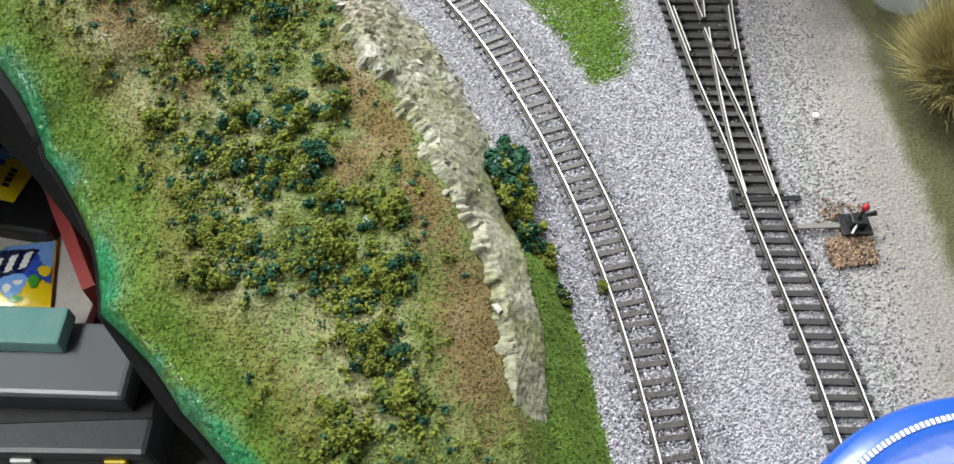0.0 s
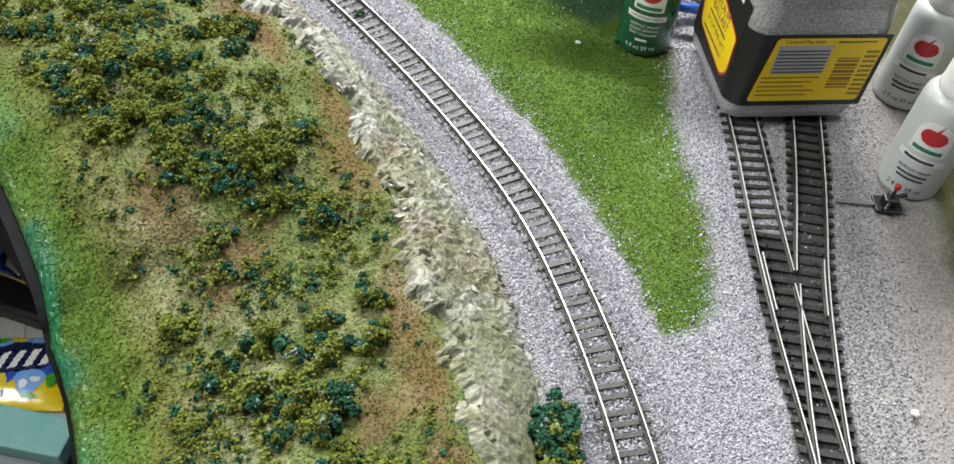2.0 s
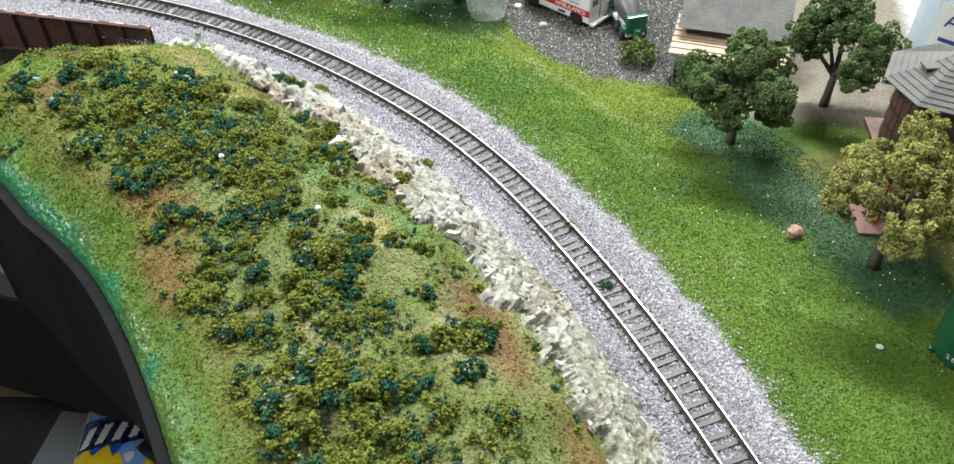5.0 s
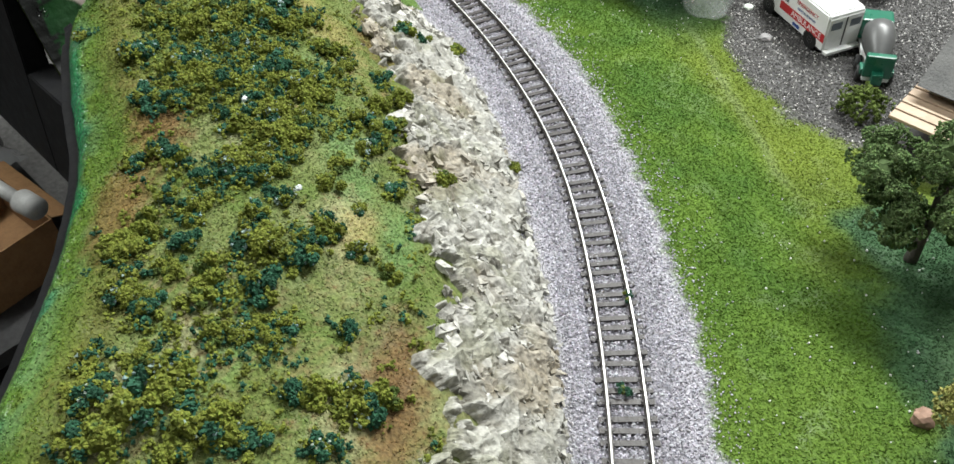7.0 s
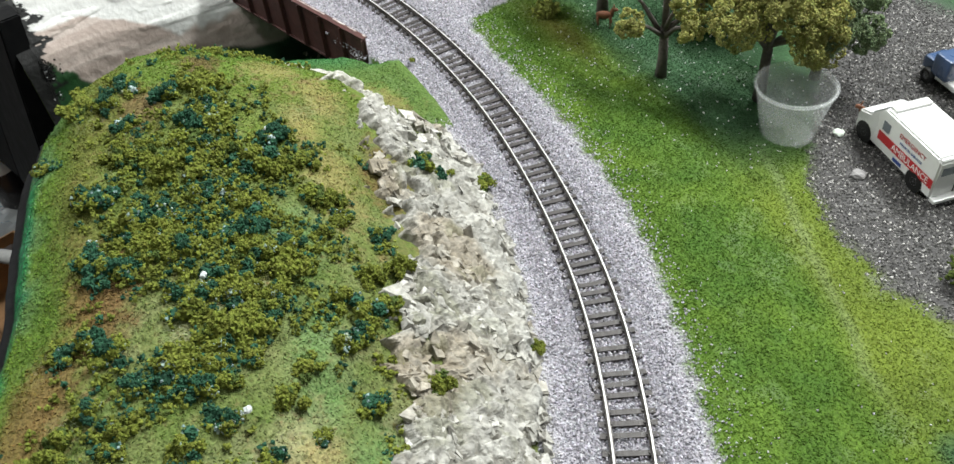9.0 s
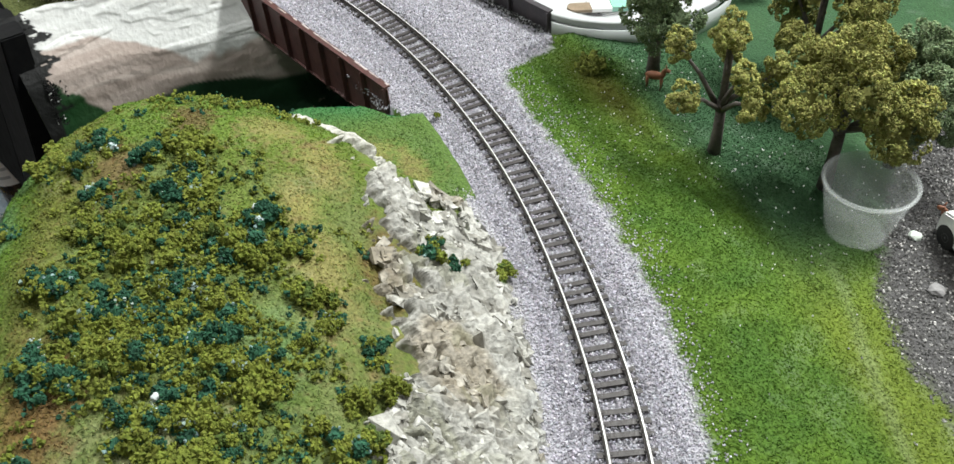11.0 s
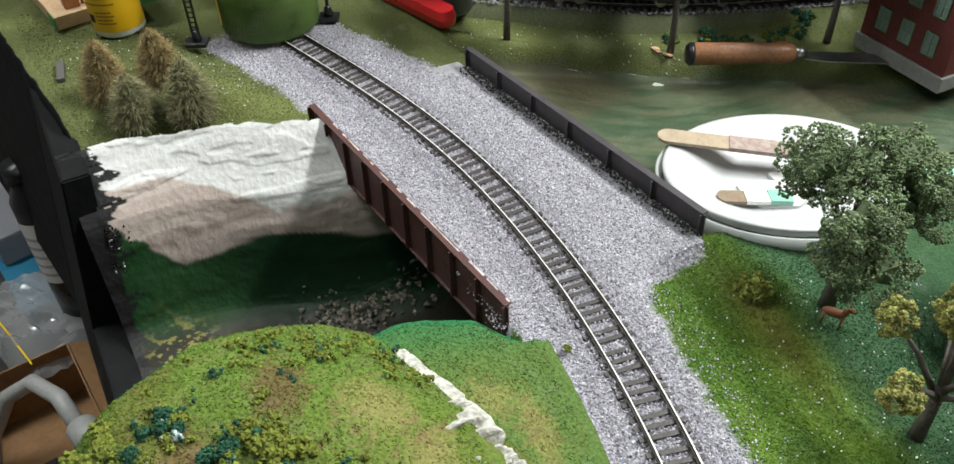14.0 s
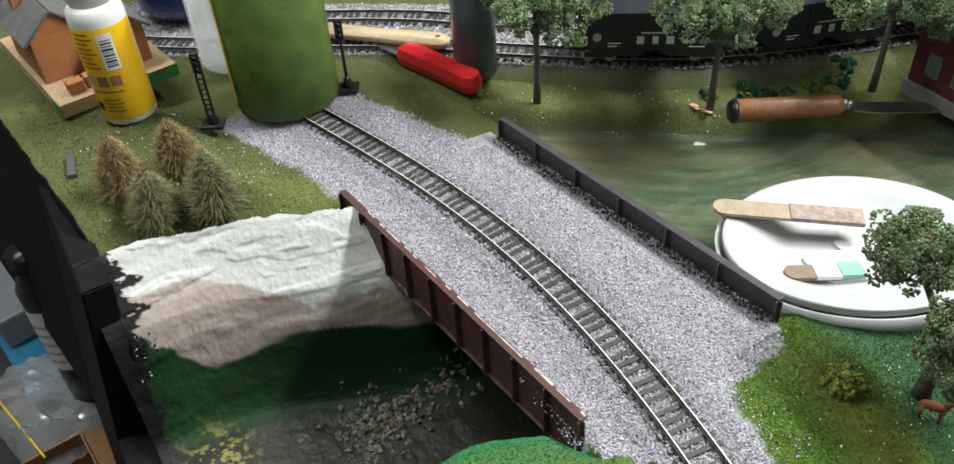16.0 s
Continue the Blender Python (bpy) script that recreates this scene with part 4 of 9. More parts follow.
build_ballast()


def build_specks():
    """White specks of plaster and stone strewn over the grass."""
    rng = np.random.default_rng(15)
    x = np.r_[rng.uniform(-0.20, 0.02, 420), rng.uniform(-0.66, -0.47, 260), rng.uniform(-0.56, -0.36, 240), rng.uniform(0.17, 0.40, 160)]
    y = np.r_[rng.uniform(1.10, 1.26, 420), rng.uniform(0.86, 1.00, 260), rng.uniform(1.14, 1.30, 240), rng.uniform(0.86, 1.06, 160)]
    s, d = run_of(x, y)
    on = (np.abs(d) > 0.05) & ~((s > 0.93) & (d > 0.04) & (x > bank_edge(y) - 0.005)) & ~((s > 0.96) & (d < -0.08) & (bank_side(x, y) < 0.005) & (x < -0.21))
    x, y = x[on], y[on]
    grey = rng.uniform(0.4, 0.8, len(x))
    scatter("white_specks", "white specks of plaster strewn over the grass", "specks", np.c_[x, y], 0.00062, land_height(x, y) + 0.0005, grey[:, None] * np.array((1.0, 1.0, 0.96)), M["stone"], 8, rng)


build_specks()


def build_gravel():
    rng = np.random.default_rng(6)
    x, y = rng.uniform(-0.06, 0.26, 56000), rng.uniform(1.09, 1.38, 56000)
    on = rng.random(len(x)) < gravel_cover(x, y)
    x, y = x[on], y[on]
    grey = np.where(rng.random(len(x)) < 0.86, rng.uniform(0.035, 0.17, len(x)), rng.uniform(0.25, 0.6, len(x)))
    scatter("gravel", "dark grey gravel of the parking lot with pale specks", "gravel", np.c_[x, y], 0.00078, land_height(x, y), grey[:, None] * np.array((1.04, 1.0, 0.97)), M["stone"], 8, rng)


build_gravel()


def build_turf():
    rng = np.random.default_rng(7)
    # the hill
    n = 150000
    s, v = rng.uniform(-0.12, 0.965, n), rng.random(n)
    low = 0.027 + 0.008 * step_up(0.05, 0.09, s)
    d = low + v * (hill_rim(s) - 0.006 - low)
    x, y = place_of(s, d)
    bare = step_up(0.56, 0.70, soft_noise(x, y, 0.03, 64)) * 0.5
    on = (s < hill_end(d) - 0.001) & ((d > rock_foot(s) + (0.75 + 0.4 * soft_noise(x, y, 0.02, 73)) * (rock_head(s) - rock_foot(s))) | (((s > 0.82) | (s < 0.075)) & (d < rock_foot(s) + 0.002)) | ((s > 0.785) & (d < rock_foot(s) + 0.72 * (rock_head(s) - rock_foot(s)))) | (s < -0.03)) & (rng.random(n) > bare)
    x, y, s, d = x[on], y[on], s[on], d[on]
    c = hill_colour(x, y, s, d) * rng.uniform(0.78, 1.25, (len(x), 1)) * rng.uniform(0.90, 1.10, (len(x), 3))
    scatter("hill_turf", "fine foam turf crumbs in greens, straw and brown on the hill", "turf", np.c_[x, y], 0.00072, hill_height(s, d), c, M["turf"], 4, rng, 0.55)
    # the field outside the curve
    n = 150000
    s = rng.uniform(0.12, 0.98, n)
    d = -0.026 - rng.random(n) ** 1.15 * 0.165
    x, y = place_of(s, d)
    on = (rng.random(n) > ballast_cover(x, y, s, d)) & (rng.random(n) > gravel_cover(x, y)) & (x < 0.43)
    x, y, s, d = x[on], y[on], s[on], d[on]
    c = land_colour(x, y, s, d)[0] * rng.uniform(0.84, 1.22, (len(x), 1)) * rng.uniform(0.94, 1.06, (len(x), 3))
    scatter("field_turf", "bright green fine turf of the field beside the track", "turf", np.c_[x, y], 0.00068, land_height(x, y), c, M["turf"], 4, rng, 0.42)
    # the far bank
    n = 22000
    x, y = rng.uniform(-0.72, -0.46, n), rng.uniform(0.84, 1.02, n)
    s, d = run_of(x, y)
    on = (x < bank_edge(y) - 0.002) & (d > 0.05) & (y > bank_brink(x) + 0.0015)
    x, y, s, d = x[on], y[on], s[on], d[on]
    c = land_colour(x, y, s, d)[0] * rng.uniform(0.6, 1.5, (len(x), 1)) * rng.uniform(0.9, 1.1, (len(x), 3))
    scatter("bank_turf", "olive green fine turf on the far bank", "turf", np.c_[x, y], 0.0006, land_height(x, y), c, M["turf"], 4, rng, 0.42)
    # stones on the bed of the gorge
    n = 430
    heap = rng.random(n) < 0.6
    y = np.where(heap, rng.normal(0.966, 0.013, n), rng.uniform(0.975, 1.075, n))
    x = np.where(heap, rng.normal(-0.388, 0.013, n), -0.397 + np.abs(rng.normal(0, 0.010, n)))
    grey = rng.uniform(0.06, 0.26, n)
    scatter("gorge_stones", "small pale brown stones on the dark bed of the gorge", "stones", np.c_[x, y], 0.0024, land_height(x, y) + 0.001, grey[:, None] * np.array((1.0, 0.9, 0.72)), M["stone"], 8, rng)


build_turf()


# ---- room ----
def slab(name, label, category, x0, x1, y0, y1, z0, z1, material):
    me = bpy.data.meshes.new(name)
    bm = box(bmesh.new(), x0, x1, y0, y1, z0, z1)
    bm.to_mesh(me)
    bm.free()
    me.materials.append(material)
    return tagged(new(name, me), label, category, kind="structure")


slab("floor", "dark stained concrete workshop floor", "floor", -3, 3, -2, 4, -0.70, -0.62, M["floor"])
slab("wall_north", "plain workshop wall", "wall", -3, 3, 4, 4.1, -0.62, 1.7, M["wall"])
slab("wall_south", "plain workshop wall", "wall", -3, 3, -2.1, -2, -0.62, 1.7, M["wall"])
slab("wall_west", "plain workshop wall", "wall", -3.1, -3, -2, 4, -0.62, 1.7, M["wall"])
slab("wall_east", "plain workshop wall", "wall", 3, 3.1, -2, 4, -0.62, 1.7, M["wall"])
slab("ceiling", "plain workshop ceiling", "ceiling", -3.1, 3.1, -2.1, 4.1, 1.7, 1.8, M["wall"])


slab("baseboard", "plain baseboard under the layout", "baseboard", 0.22, 0.94, 0.14, 1.60, -0.110, -0.088, M["black_paint"])
slab("baseboard", "plain baseboard under the layout", "baseboard", -0.94, 0.2195, 0.92, 1.60, -0.160, -0.140, M["black_paint"])


# ---- the black edge of the layout ----
def build_fascia():
    s = np.arange(-0.14, 0.90, 0.008)
    d = hill_rim(s)
    rings = []
    top = hill_height(s, d - 0.001)
    wide = step_up(0.18, 0.36, s)
    for off, z in ((0.0005, top - 0.003), (0.0025 + 0.0035 * wide, top - 0.005), (0.0030 + 0.0100 * wide, np.full(len(s), -0.085)), (0.0010 + 0.0060 * wide, np.full(len(s), -0.085))):
        x, y = place_of(s, d + off)
        rings.append(np.stack([x, y, z], 1))
    verts = np.stack(rings + rings[:1], 1)
    me = np_mesh("fascia", verts.reshape(-1, 3), sheet(len(s), 5), M["black_paint"], None, False)
    tagged(new("fascia", me), "curved black painted edge board of the layout", "edge board", kind="structure")


build_fascia()


def edge_board(name, label, x0, x1, high, inner, material, inner_lean=0.0):
    """An upright board whose outer face leans out towards its foot."""
    lean, low, top_outer = 0.15, -0.23, 0.8345
    bm = bmesh.new()
    outer_top, outer_low = top_outer - lean * (0.008 - high), top_outer - lean * (0.008 - low)
    outline(bm, [(outer_top, high), (inner, high), (inner - inner_lean * (high - low), low), (outer_low, low)], x1 - x0, pose(x0, 0, 0, 0, 0, 0) @ Matrix(((0, 0, 1, 0), (1, 0, 0, 0), (0, 1, 0, 0), (0, 0, 0, 1))))
    bmesh.ops.bevel(bm, geom=bm.edges[:], offset=0.0012, segments=2, affect="EDGES")
    for v in bm.verts:
        v.co.y += 0.16 * min(0.0, v.co.x + 0.6405)
    me = bpy.data.meshes.new(name)
    bm.to_mesh(me)
    bm.free()
    me.materials.append(material)
    tagged(new(name, me), label, "edge board", kind="structure")


edge_board("fascia_post", "thick black painted upright board at the edge of the gorge", -0.640, -0.478, 0.008, 0.8525, M["black_paint"], 0.11)
edge_board("fascia_west", "black painted edge board with a raised rough top", -0.95, -0.6405, 0.0135, 0.850, M["black_paint"])
edge_board("fascia_low", "low black painted edge board across the gorge", -0.4775, -0.110, -0.1165, 0.8405, M["black_paint"])


def build_splatter():
    """Ragged black paint on the plaster where the board meets the gorge."""
    rng = np.random.default_rng(31)
    n = 1500
    z = rng.uniform(-0.112, 0.008, n)
    reach = np.abs(rng.normal(0, 0.0045, n)) * (0.3 + 1.2 * soft_noise(z, z * 0, 0.006, 32))
    y = 0.8525 - 0.11 * (0.008 - z) + reach
    x = bank_edge(y) + np.interp(-z, [-v for v in BANK_Z], BANK_FAR) + rng.uniform(-0.0005, 0.0010, n)
    verts, faces, per = crumbs(np.c_[x, y, z], rng.uniform(0.0005, 0.0012, n), rng, 8)
    tint = np.where(rng.random((n, 1)) < 0.03, 0.5, 0.012) * np.ones(3)
    tagged(new("paint_splatter", np_mesh("paint_splatter", verts, faces, M["turf"], np.repeat(tint, per, 0))), "ragged black paint crumbs along the edge board", "paint", kind="stuff")


build_splatter()

# ---- tracks ----
GAUGE, RAIL_TOP = 0.0165, 0.0036
SLEEPER = {}


def sleeper_mesh(long, material="sleeper"):
    if (long, material) not in SLEEPER:
        bm = box(bmesh.new(), -long / 2, long / 2, -0.00135, 0.00135, -0.0012, 0.0008)
        for side in (-1, 1):
            for k in (-1, 1):
                x = side * (GAUGE / 2 + 0.0004 + k * 0.0013)
                box(bm, x - 0.0005, x + 0.0005, -0.0006, 0.0006, 0.0008, 0.00145)
        me = bpy.data.meshes.new("sleeper")
        bm.to_mesh(me)
        bm.free()
        me.materials.append(M[material])
        SLEEPER[long, material] = me
    return SLEEPER[long, material]


def rail_mesh(points, closed_to=None):
    """A rail with foot, web and polished head along points in plan; z of the head is RAIL_TOP."""
    p = np.asarray(points, float)
    along = np.gradient(p, axis=0)
    along /= np.linalg.norm(along, axis=1)[:, None]
    left = np.stack([-along[:, 1], along[:, 0]], 1)
    form = [(-0.00125, 0.0010), (-0.0011, 0.0014), (-0.0003, 0.0016), (-0.00028, 0.0027), (-0.00042, 0.0029), (-0.00042, 0.0034), (-0.00032, 0.0036),
            (0.00032, 0.0036), (0.00042, 0.0034), (0.00042, 0.0029), (0.00028, 0.0027), (0.0003, 0.0016), (0.0011, 0.0014), (0.00125, 0.0010)]
    verts = np.stack([np.c_[p + left * o, np.full(len(p), z)] for o, z in form], 1)
    faces = sheet(len(p), len(form))
    me = np_mesh("rail", verts.reshape(-1, 3), faces, M["rail_side"], None, False)
    me.materials.append(M["rail_top"])
    strip = np.tile(np.arange(len(form) - 1), len(p) - 1)
    me.polygons.foreach_set("material_index", ((strip >= 5) & (strip <= 7)).astype(np.int32))
    return me


def lay_track(name, label, points, sleeper_long=0.026, spacing=0.0071, seed=1, z=0.0):
    rng = random.Random(seed)
    track = thing(name, label, "track", (0, 0, z))
    q, along, left, run = spline(points, 0.003)
    for side in (-1, 1):
        hang("rail", rail_mesh(q + left * side * (GAUGE / 2 + 0.00045)), None, track)
    for at in np.arange(0.003, run[-1], spacing):
        k = min(len(q) - 1, int(round(at / 0.003)))
        ob = hang("sleeper", sleeper_mesh(sleeper_long), None, track)
        a = math.degrees(math.atan2(along[k][1], along[k][0])) - 90 + rng.uniform(-1.2, 1.2)
        ob.matrix_basis = pose(q[k][0], q[k][1], rng.uniform(-0.0001, 0.0001), 0, 0, a)
    return track


lay_track("railway_track", "curved brown sleepered model track with worn silver rails in grey ballast", LINE[1:-2] + [(-0.593, 1.030)])


def build_turnout():
    """The yard turnout: two routes on shared long sleepers, with frog, check rails and point blades."""
    turnout = thing("turnout", "model railway turnout with bright rails on black sleepers", "track")
    stem = [(0.4805, 0.33), (0.4785, 0.408), (0.475, 0.450), (0.471, 0.487), (0.4665, 0.520), (0.465, 0.560)]
    straight = stem + [(0.4665, 0.610), (0.4705, 0.665), (0.4770, 0.715), (0.4825, 0.763), (0.488, 0.83), (0.493, 0.90)]
    branch = stem + [(0.4585, 0.600), (0.4535, 0.648), (0.4500, 0.690), (0.4475, 0.725), (0.4460, 0.765), (0.440, 0.83), (0.433, 0.90), (0.425, 1.0), (0.413, 1.08), (0.40, 1.16)]
    qs, als, ls, rs = spline(straight, 0.003)
    qb, alb, lb, rb = spline(branch, 0.003)
    half = GAUGE / 2 + 0.00045
    k_points = int(np.argmin(np.abs(qs[:, 1] - 0.535)))
    k_frog = int(np.argmin(np.abs(qs[:, 1] - 0.662)))
    kb_points, kb_frog = int(np.argmin(np.abs(qb[:, 1] - 0.535))), int(np.argmin(np.abs(qb[:, 1] - 0.662)))
    hang("rail", rail_mesh(qs - ls * half), None, turnout)
    hang("rail", rail_mesh(qb + lb * half), None, turnout)
    hang("rail", rail_mesh((qs + ls * half)[k_frog + 2:]), None, turnout)
    hang("rail", rail_mesh((qb - lb * half)[kb_frog + 2:]), None, turnout)
    hang("point_blade", rail_mesh((qs + ls * (half - 0.0014))[k_points:k_frog]), None, turnout)
    hang("point_blade", rail_mesh((qb - lb * (half - 0.0014))[kb_points:kb_frog]), None, turnout)
    hang("check_rail", rail_mesh((qs - ls * (half - 0.0022))[k_frog - 7:k_frog + 7]), None, turnout)
    hang("check_rail", rail_mesh((qb + lb * (half - 0.0022))[kb_frog - 7:kb_frog + 7]), None, turnout)
    for k, y in enumerate(np.arange(0.335, 0.99, 0.0078)):
        a, b = np.interp(y, qs[:, 1], qs[:, 0]), np.interp(y, qb[:, 1], qb[:, 0])
        if a - b < 0.026:
            long, x = 0.027 + max(0.0, a - b), (a + b) / 2
            me = sleeper_mesh(0.027, "black_sleeper")
            ob = hang("sleeper", me, None, turnout)
            ob.matrix_basis = pose(x, y, 0.0002, 0, 0, -3) @ Matrix.Diagonal((long / 0.027, 1.12, 1, 1))
        else:
            for x in (a, b):
                # past the turnout the sleepers of the branch lie half buried in ballast
                deep = 0.0006 + 0.0004 * math.sin(2.3 * k) if x == b and y > 0.70 else 0.0
                ob = hang("sleeper", sleeper_mesh(0.027, "black_sleeper"), None, turnout)
                ob.matrix_basis = pose(x, y, 0.0002 - deep, 0, 0, -4 if x == a else 4)
    # throw bar with its two plates
    bm = box(bmesh.new(), 0.4535, 0.4870, 0.531, 0.534, 0.0006, 0.0016, 0.0002)
    part("throw_bar", bm, M["black_plastic"], turnout)
    bm = box(bmesh.new(), 0.4500, 0.4530, 0.527, 0.538, -0.0005, 0.0022, 0.0003)
    part("stop_plate", bm, M["black_plastic"], turnout)
    return turnout


build_turnout()


# ---- bridge ----
def girder(name, label, a, b, low, high, material, side, ribs):
    """A plate girder from a to b in plan: web, top and bottom flanges and stiffening ribs on one side."""
    a, b = Vector((*a, 0)), Vector((*b, 0))
    long = (b - a).length
    g = thing(name, label, "bridge girder", (a.x, a.y, 0), math.degrees(math.atan2(b.y - a.y, b.x - a.x)))
    part("web", box(bmesh.new(), 0, long, -0.0008, 0.0008, low, high), material, g)
    part("top_flange", box(bmesh.new(), -0.0006, long + 0.0006, -0.0024, 0.0024, high, high + 0.0012, 0.0003), material, g)
    part("bottom_flange", box(bmesh.new(), -0.0006, long + 0.0006, -0.0024, 0.0024, low - 0.0012, low, 0.0003), material, g)
    for k in range(ribs + 1):
        x = long * k / ribs
        y0, y1 = sorted((side * 0.0007, side * 0.0036))
        part("rib", box(bmesh.new(), x - 0.0006, x + 0.0006, y0, y1, low, high), material, g)
        y0, y1 = sorted((side * 0.0007, side * 0.0013))
        part("rivet_strip", box(bmesh.new(), x - 0.0022, x + 0.0022, y0, y1, low, high), material, g)
    return g


girder("plate_girder", "oxide red plate girder of the bridge with a scuffed top edge", (-0.473, 1.003), (-0.238, 1.021), -0.024, 0.011, M["girder_red"], -1, 9)


def worn_edge():
    """Pale strips along the top of the red girder: worn paint, and a highlight put into the colour."""
    rng = random.Random(8)
    g = [ob for ob in scene.objects if ob.name == "plate_girder"][0]
    x = 0.03
    pale = surface("scuff_highlight", (0.62, 0.58, 0.55), 0.5, 0, 0.8, second=(0.3, 0.2, 0.18))
    while x < 0.233:
        long = rng.uniform(0.004, 0.022)
        y = rng.uniform(0.0004, 0.0012)
        part("scuff", box(bmesh.new(), x, min(x + long, 0.2355), y, y + rng.uniform(0.0006, 0.0012), 0.01215, 0.01245), pale, g, "pale scuffed edge")
        x += long + rng.uniform(0.0, 0.010)


worn_edge()
girder("plate_girder", "dark grey plate girder of the bridge beside the stream bed", (-0.481, 1.133), (-0.2405, 1.156), -0.024, 0.0135, M["girder_dark"], -1, 6)


def girder_crumbs():
    """Crumbs along the foot of the dark girder, most coloured dark to stand in for its shadow."""
    rng = np.random.default_rng(61)
    n = 1500
    t, off = rng.random(n), 0.002 + np.abs(rng.normal(0, 0.003, n))
    x, y = -0.481 + 0.2405 * t + 0.095 * off, 1.133 + 0.023 * t - off
    dark = np.where(rng.random(n) < 0.8, rng.uniform(0.012, 0.05, n), rng.uniform(0.2, 0.4, n))
    scatter("crumbs_and_shadow", "crumbs along the foot of the girder, darkened for its shadow", "gravel", np.c_[x, y], 0.0009, np.full(n, -0.0004), dark[:, None] * np.ones(3), M["stone"], 8, rng)


girder_crumbs()
bm = bmesh.new()
outline(bm, [(-0.500, 1.006), (-0.2365, 1.0235), (-0.2335, 1.153), (-0.492, 1.129)], 0.018, Matrix.Translation((0, 0, -0.0195)))
me = bpy.data.meshes.new("bridge_deck")
bm.to_mesh(me)
bm.free()
me.materials.append(surface("deck_grey", BALLAST, 0.9, 0, 0.8, 0.0015, 0.0006, second=(0.2, 0.2, 0.2)))
tagged(new("bridge_deck", me), "bridge deck covered with grey ballast", "bridge deck", kind="structure")

# ---- clump foliage, trees and dry shrubs ----
OLIVE, TEAL, DARK_LEAF, PALE = (0.128, 0.150, 0.023), (0.020, 0.072, 0.040), (0.045, 0.075, 0.030), (0.55, 0.64, 0.66)


def clump_mesh(kind, seed):
    """A tuft of clump foliage, about 15 mm across."""
    rng = np.random.default_rng(seed)
    centres, colours, sizes = [], [], []
    for k in range(rng.integers(11, 17)):
        a, r = rng.uniform(0, 6.28), rng.uniform(0, 0.0094)
        mid = np.array((r * math.cos(a), r * math.sin(a), rng.uniform(0.0008, 0.0056) * (1 - r / 0.013)))
        lump = rng.uniform(0.0017, 0.0038)
        n = 46
        way = rng.normal(size=(n, 3))
        way /= np.linalg.norm(way, axis=1)[:, None]
        away = rng.uniform(0.65, 1.1, (n, 1))
        away[:5] = 0.15
        centres.append(mid + way * lump * away)
        base = {"g": OLIVE, "t": TEAL if rng.random() < 0.72 else OLIVE, "w": TEAL if rng.random() < 0.7 else OLIVE, "m": OLIVE if rng.random() < 0.66 else TEAL}[kind]
        if kind == "g" and rng.random() < 0.15:
            base = (0.060, 0.092, 0.02)
        c = np.array(base) * rng.uniform(0.85, 1.15) * rng.uniform(0.85, 1.18, (n, 1)) * rng.uniform(0.95, 1.05, (n, 3))
        if kind == "w" and k < 2:
            c = blend(c, PALE, (rng.random(n) < 0.55) * rng.uniform(0.3, 0.9, n))
        elif kind in "mt":
            # a few pale blue crumbs as glints, put into the colour
            c = blend(c, (0.30, 0.40, 0.42), (rng.random(n) < 0.025) * 0.6)
        colours.append(c)
        sizes.append(np.where(np.arange(n) < 5, lump * 0.85, 0.00100 * rng.uniform(0.65, 1.35, n)))
    verts, faces, per = crumbs(np.vstack(centres), np.concatenate(sizes), rng, 8)
    verts[:, 2] = np.maximum(verts[:, 2], -0.0012)
    return np_mesh("foliage", verts, faces, M["foliage"], np.repeat(np.vstack(colours), per, 0), False)


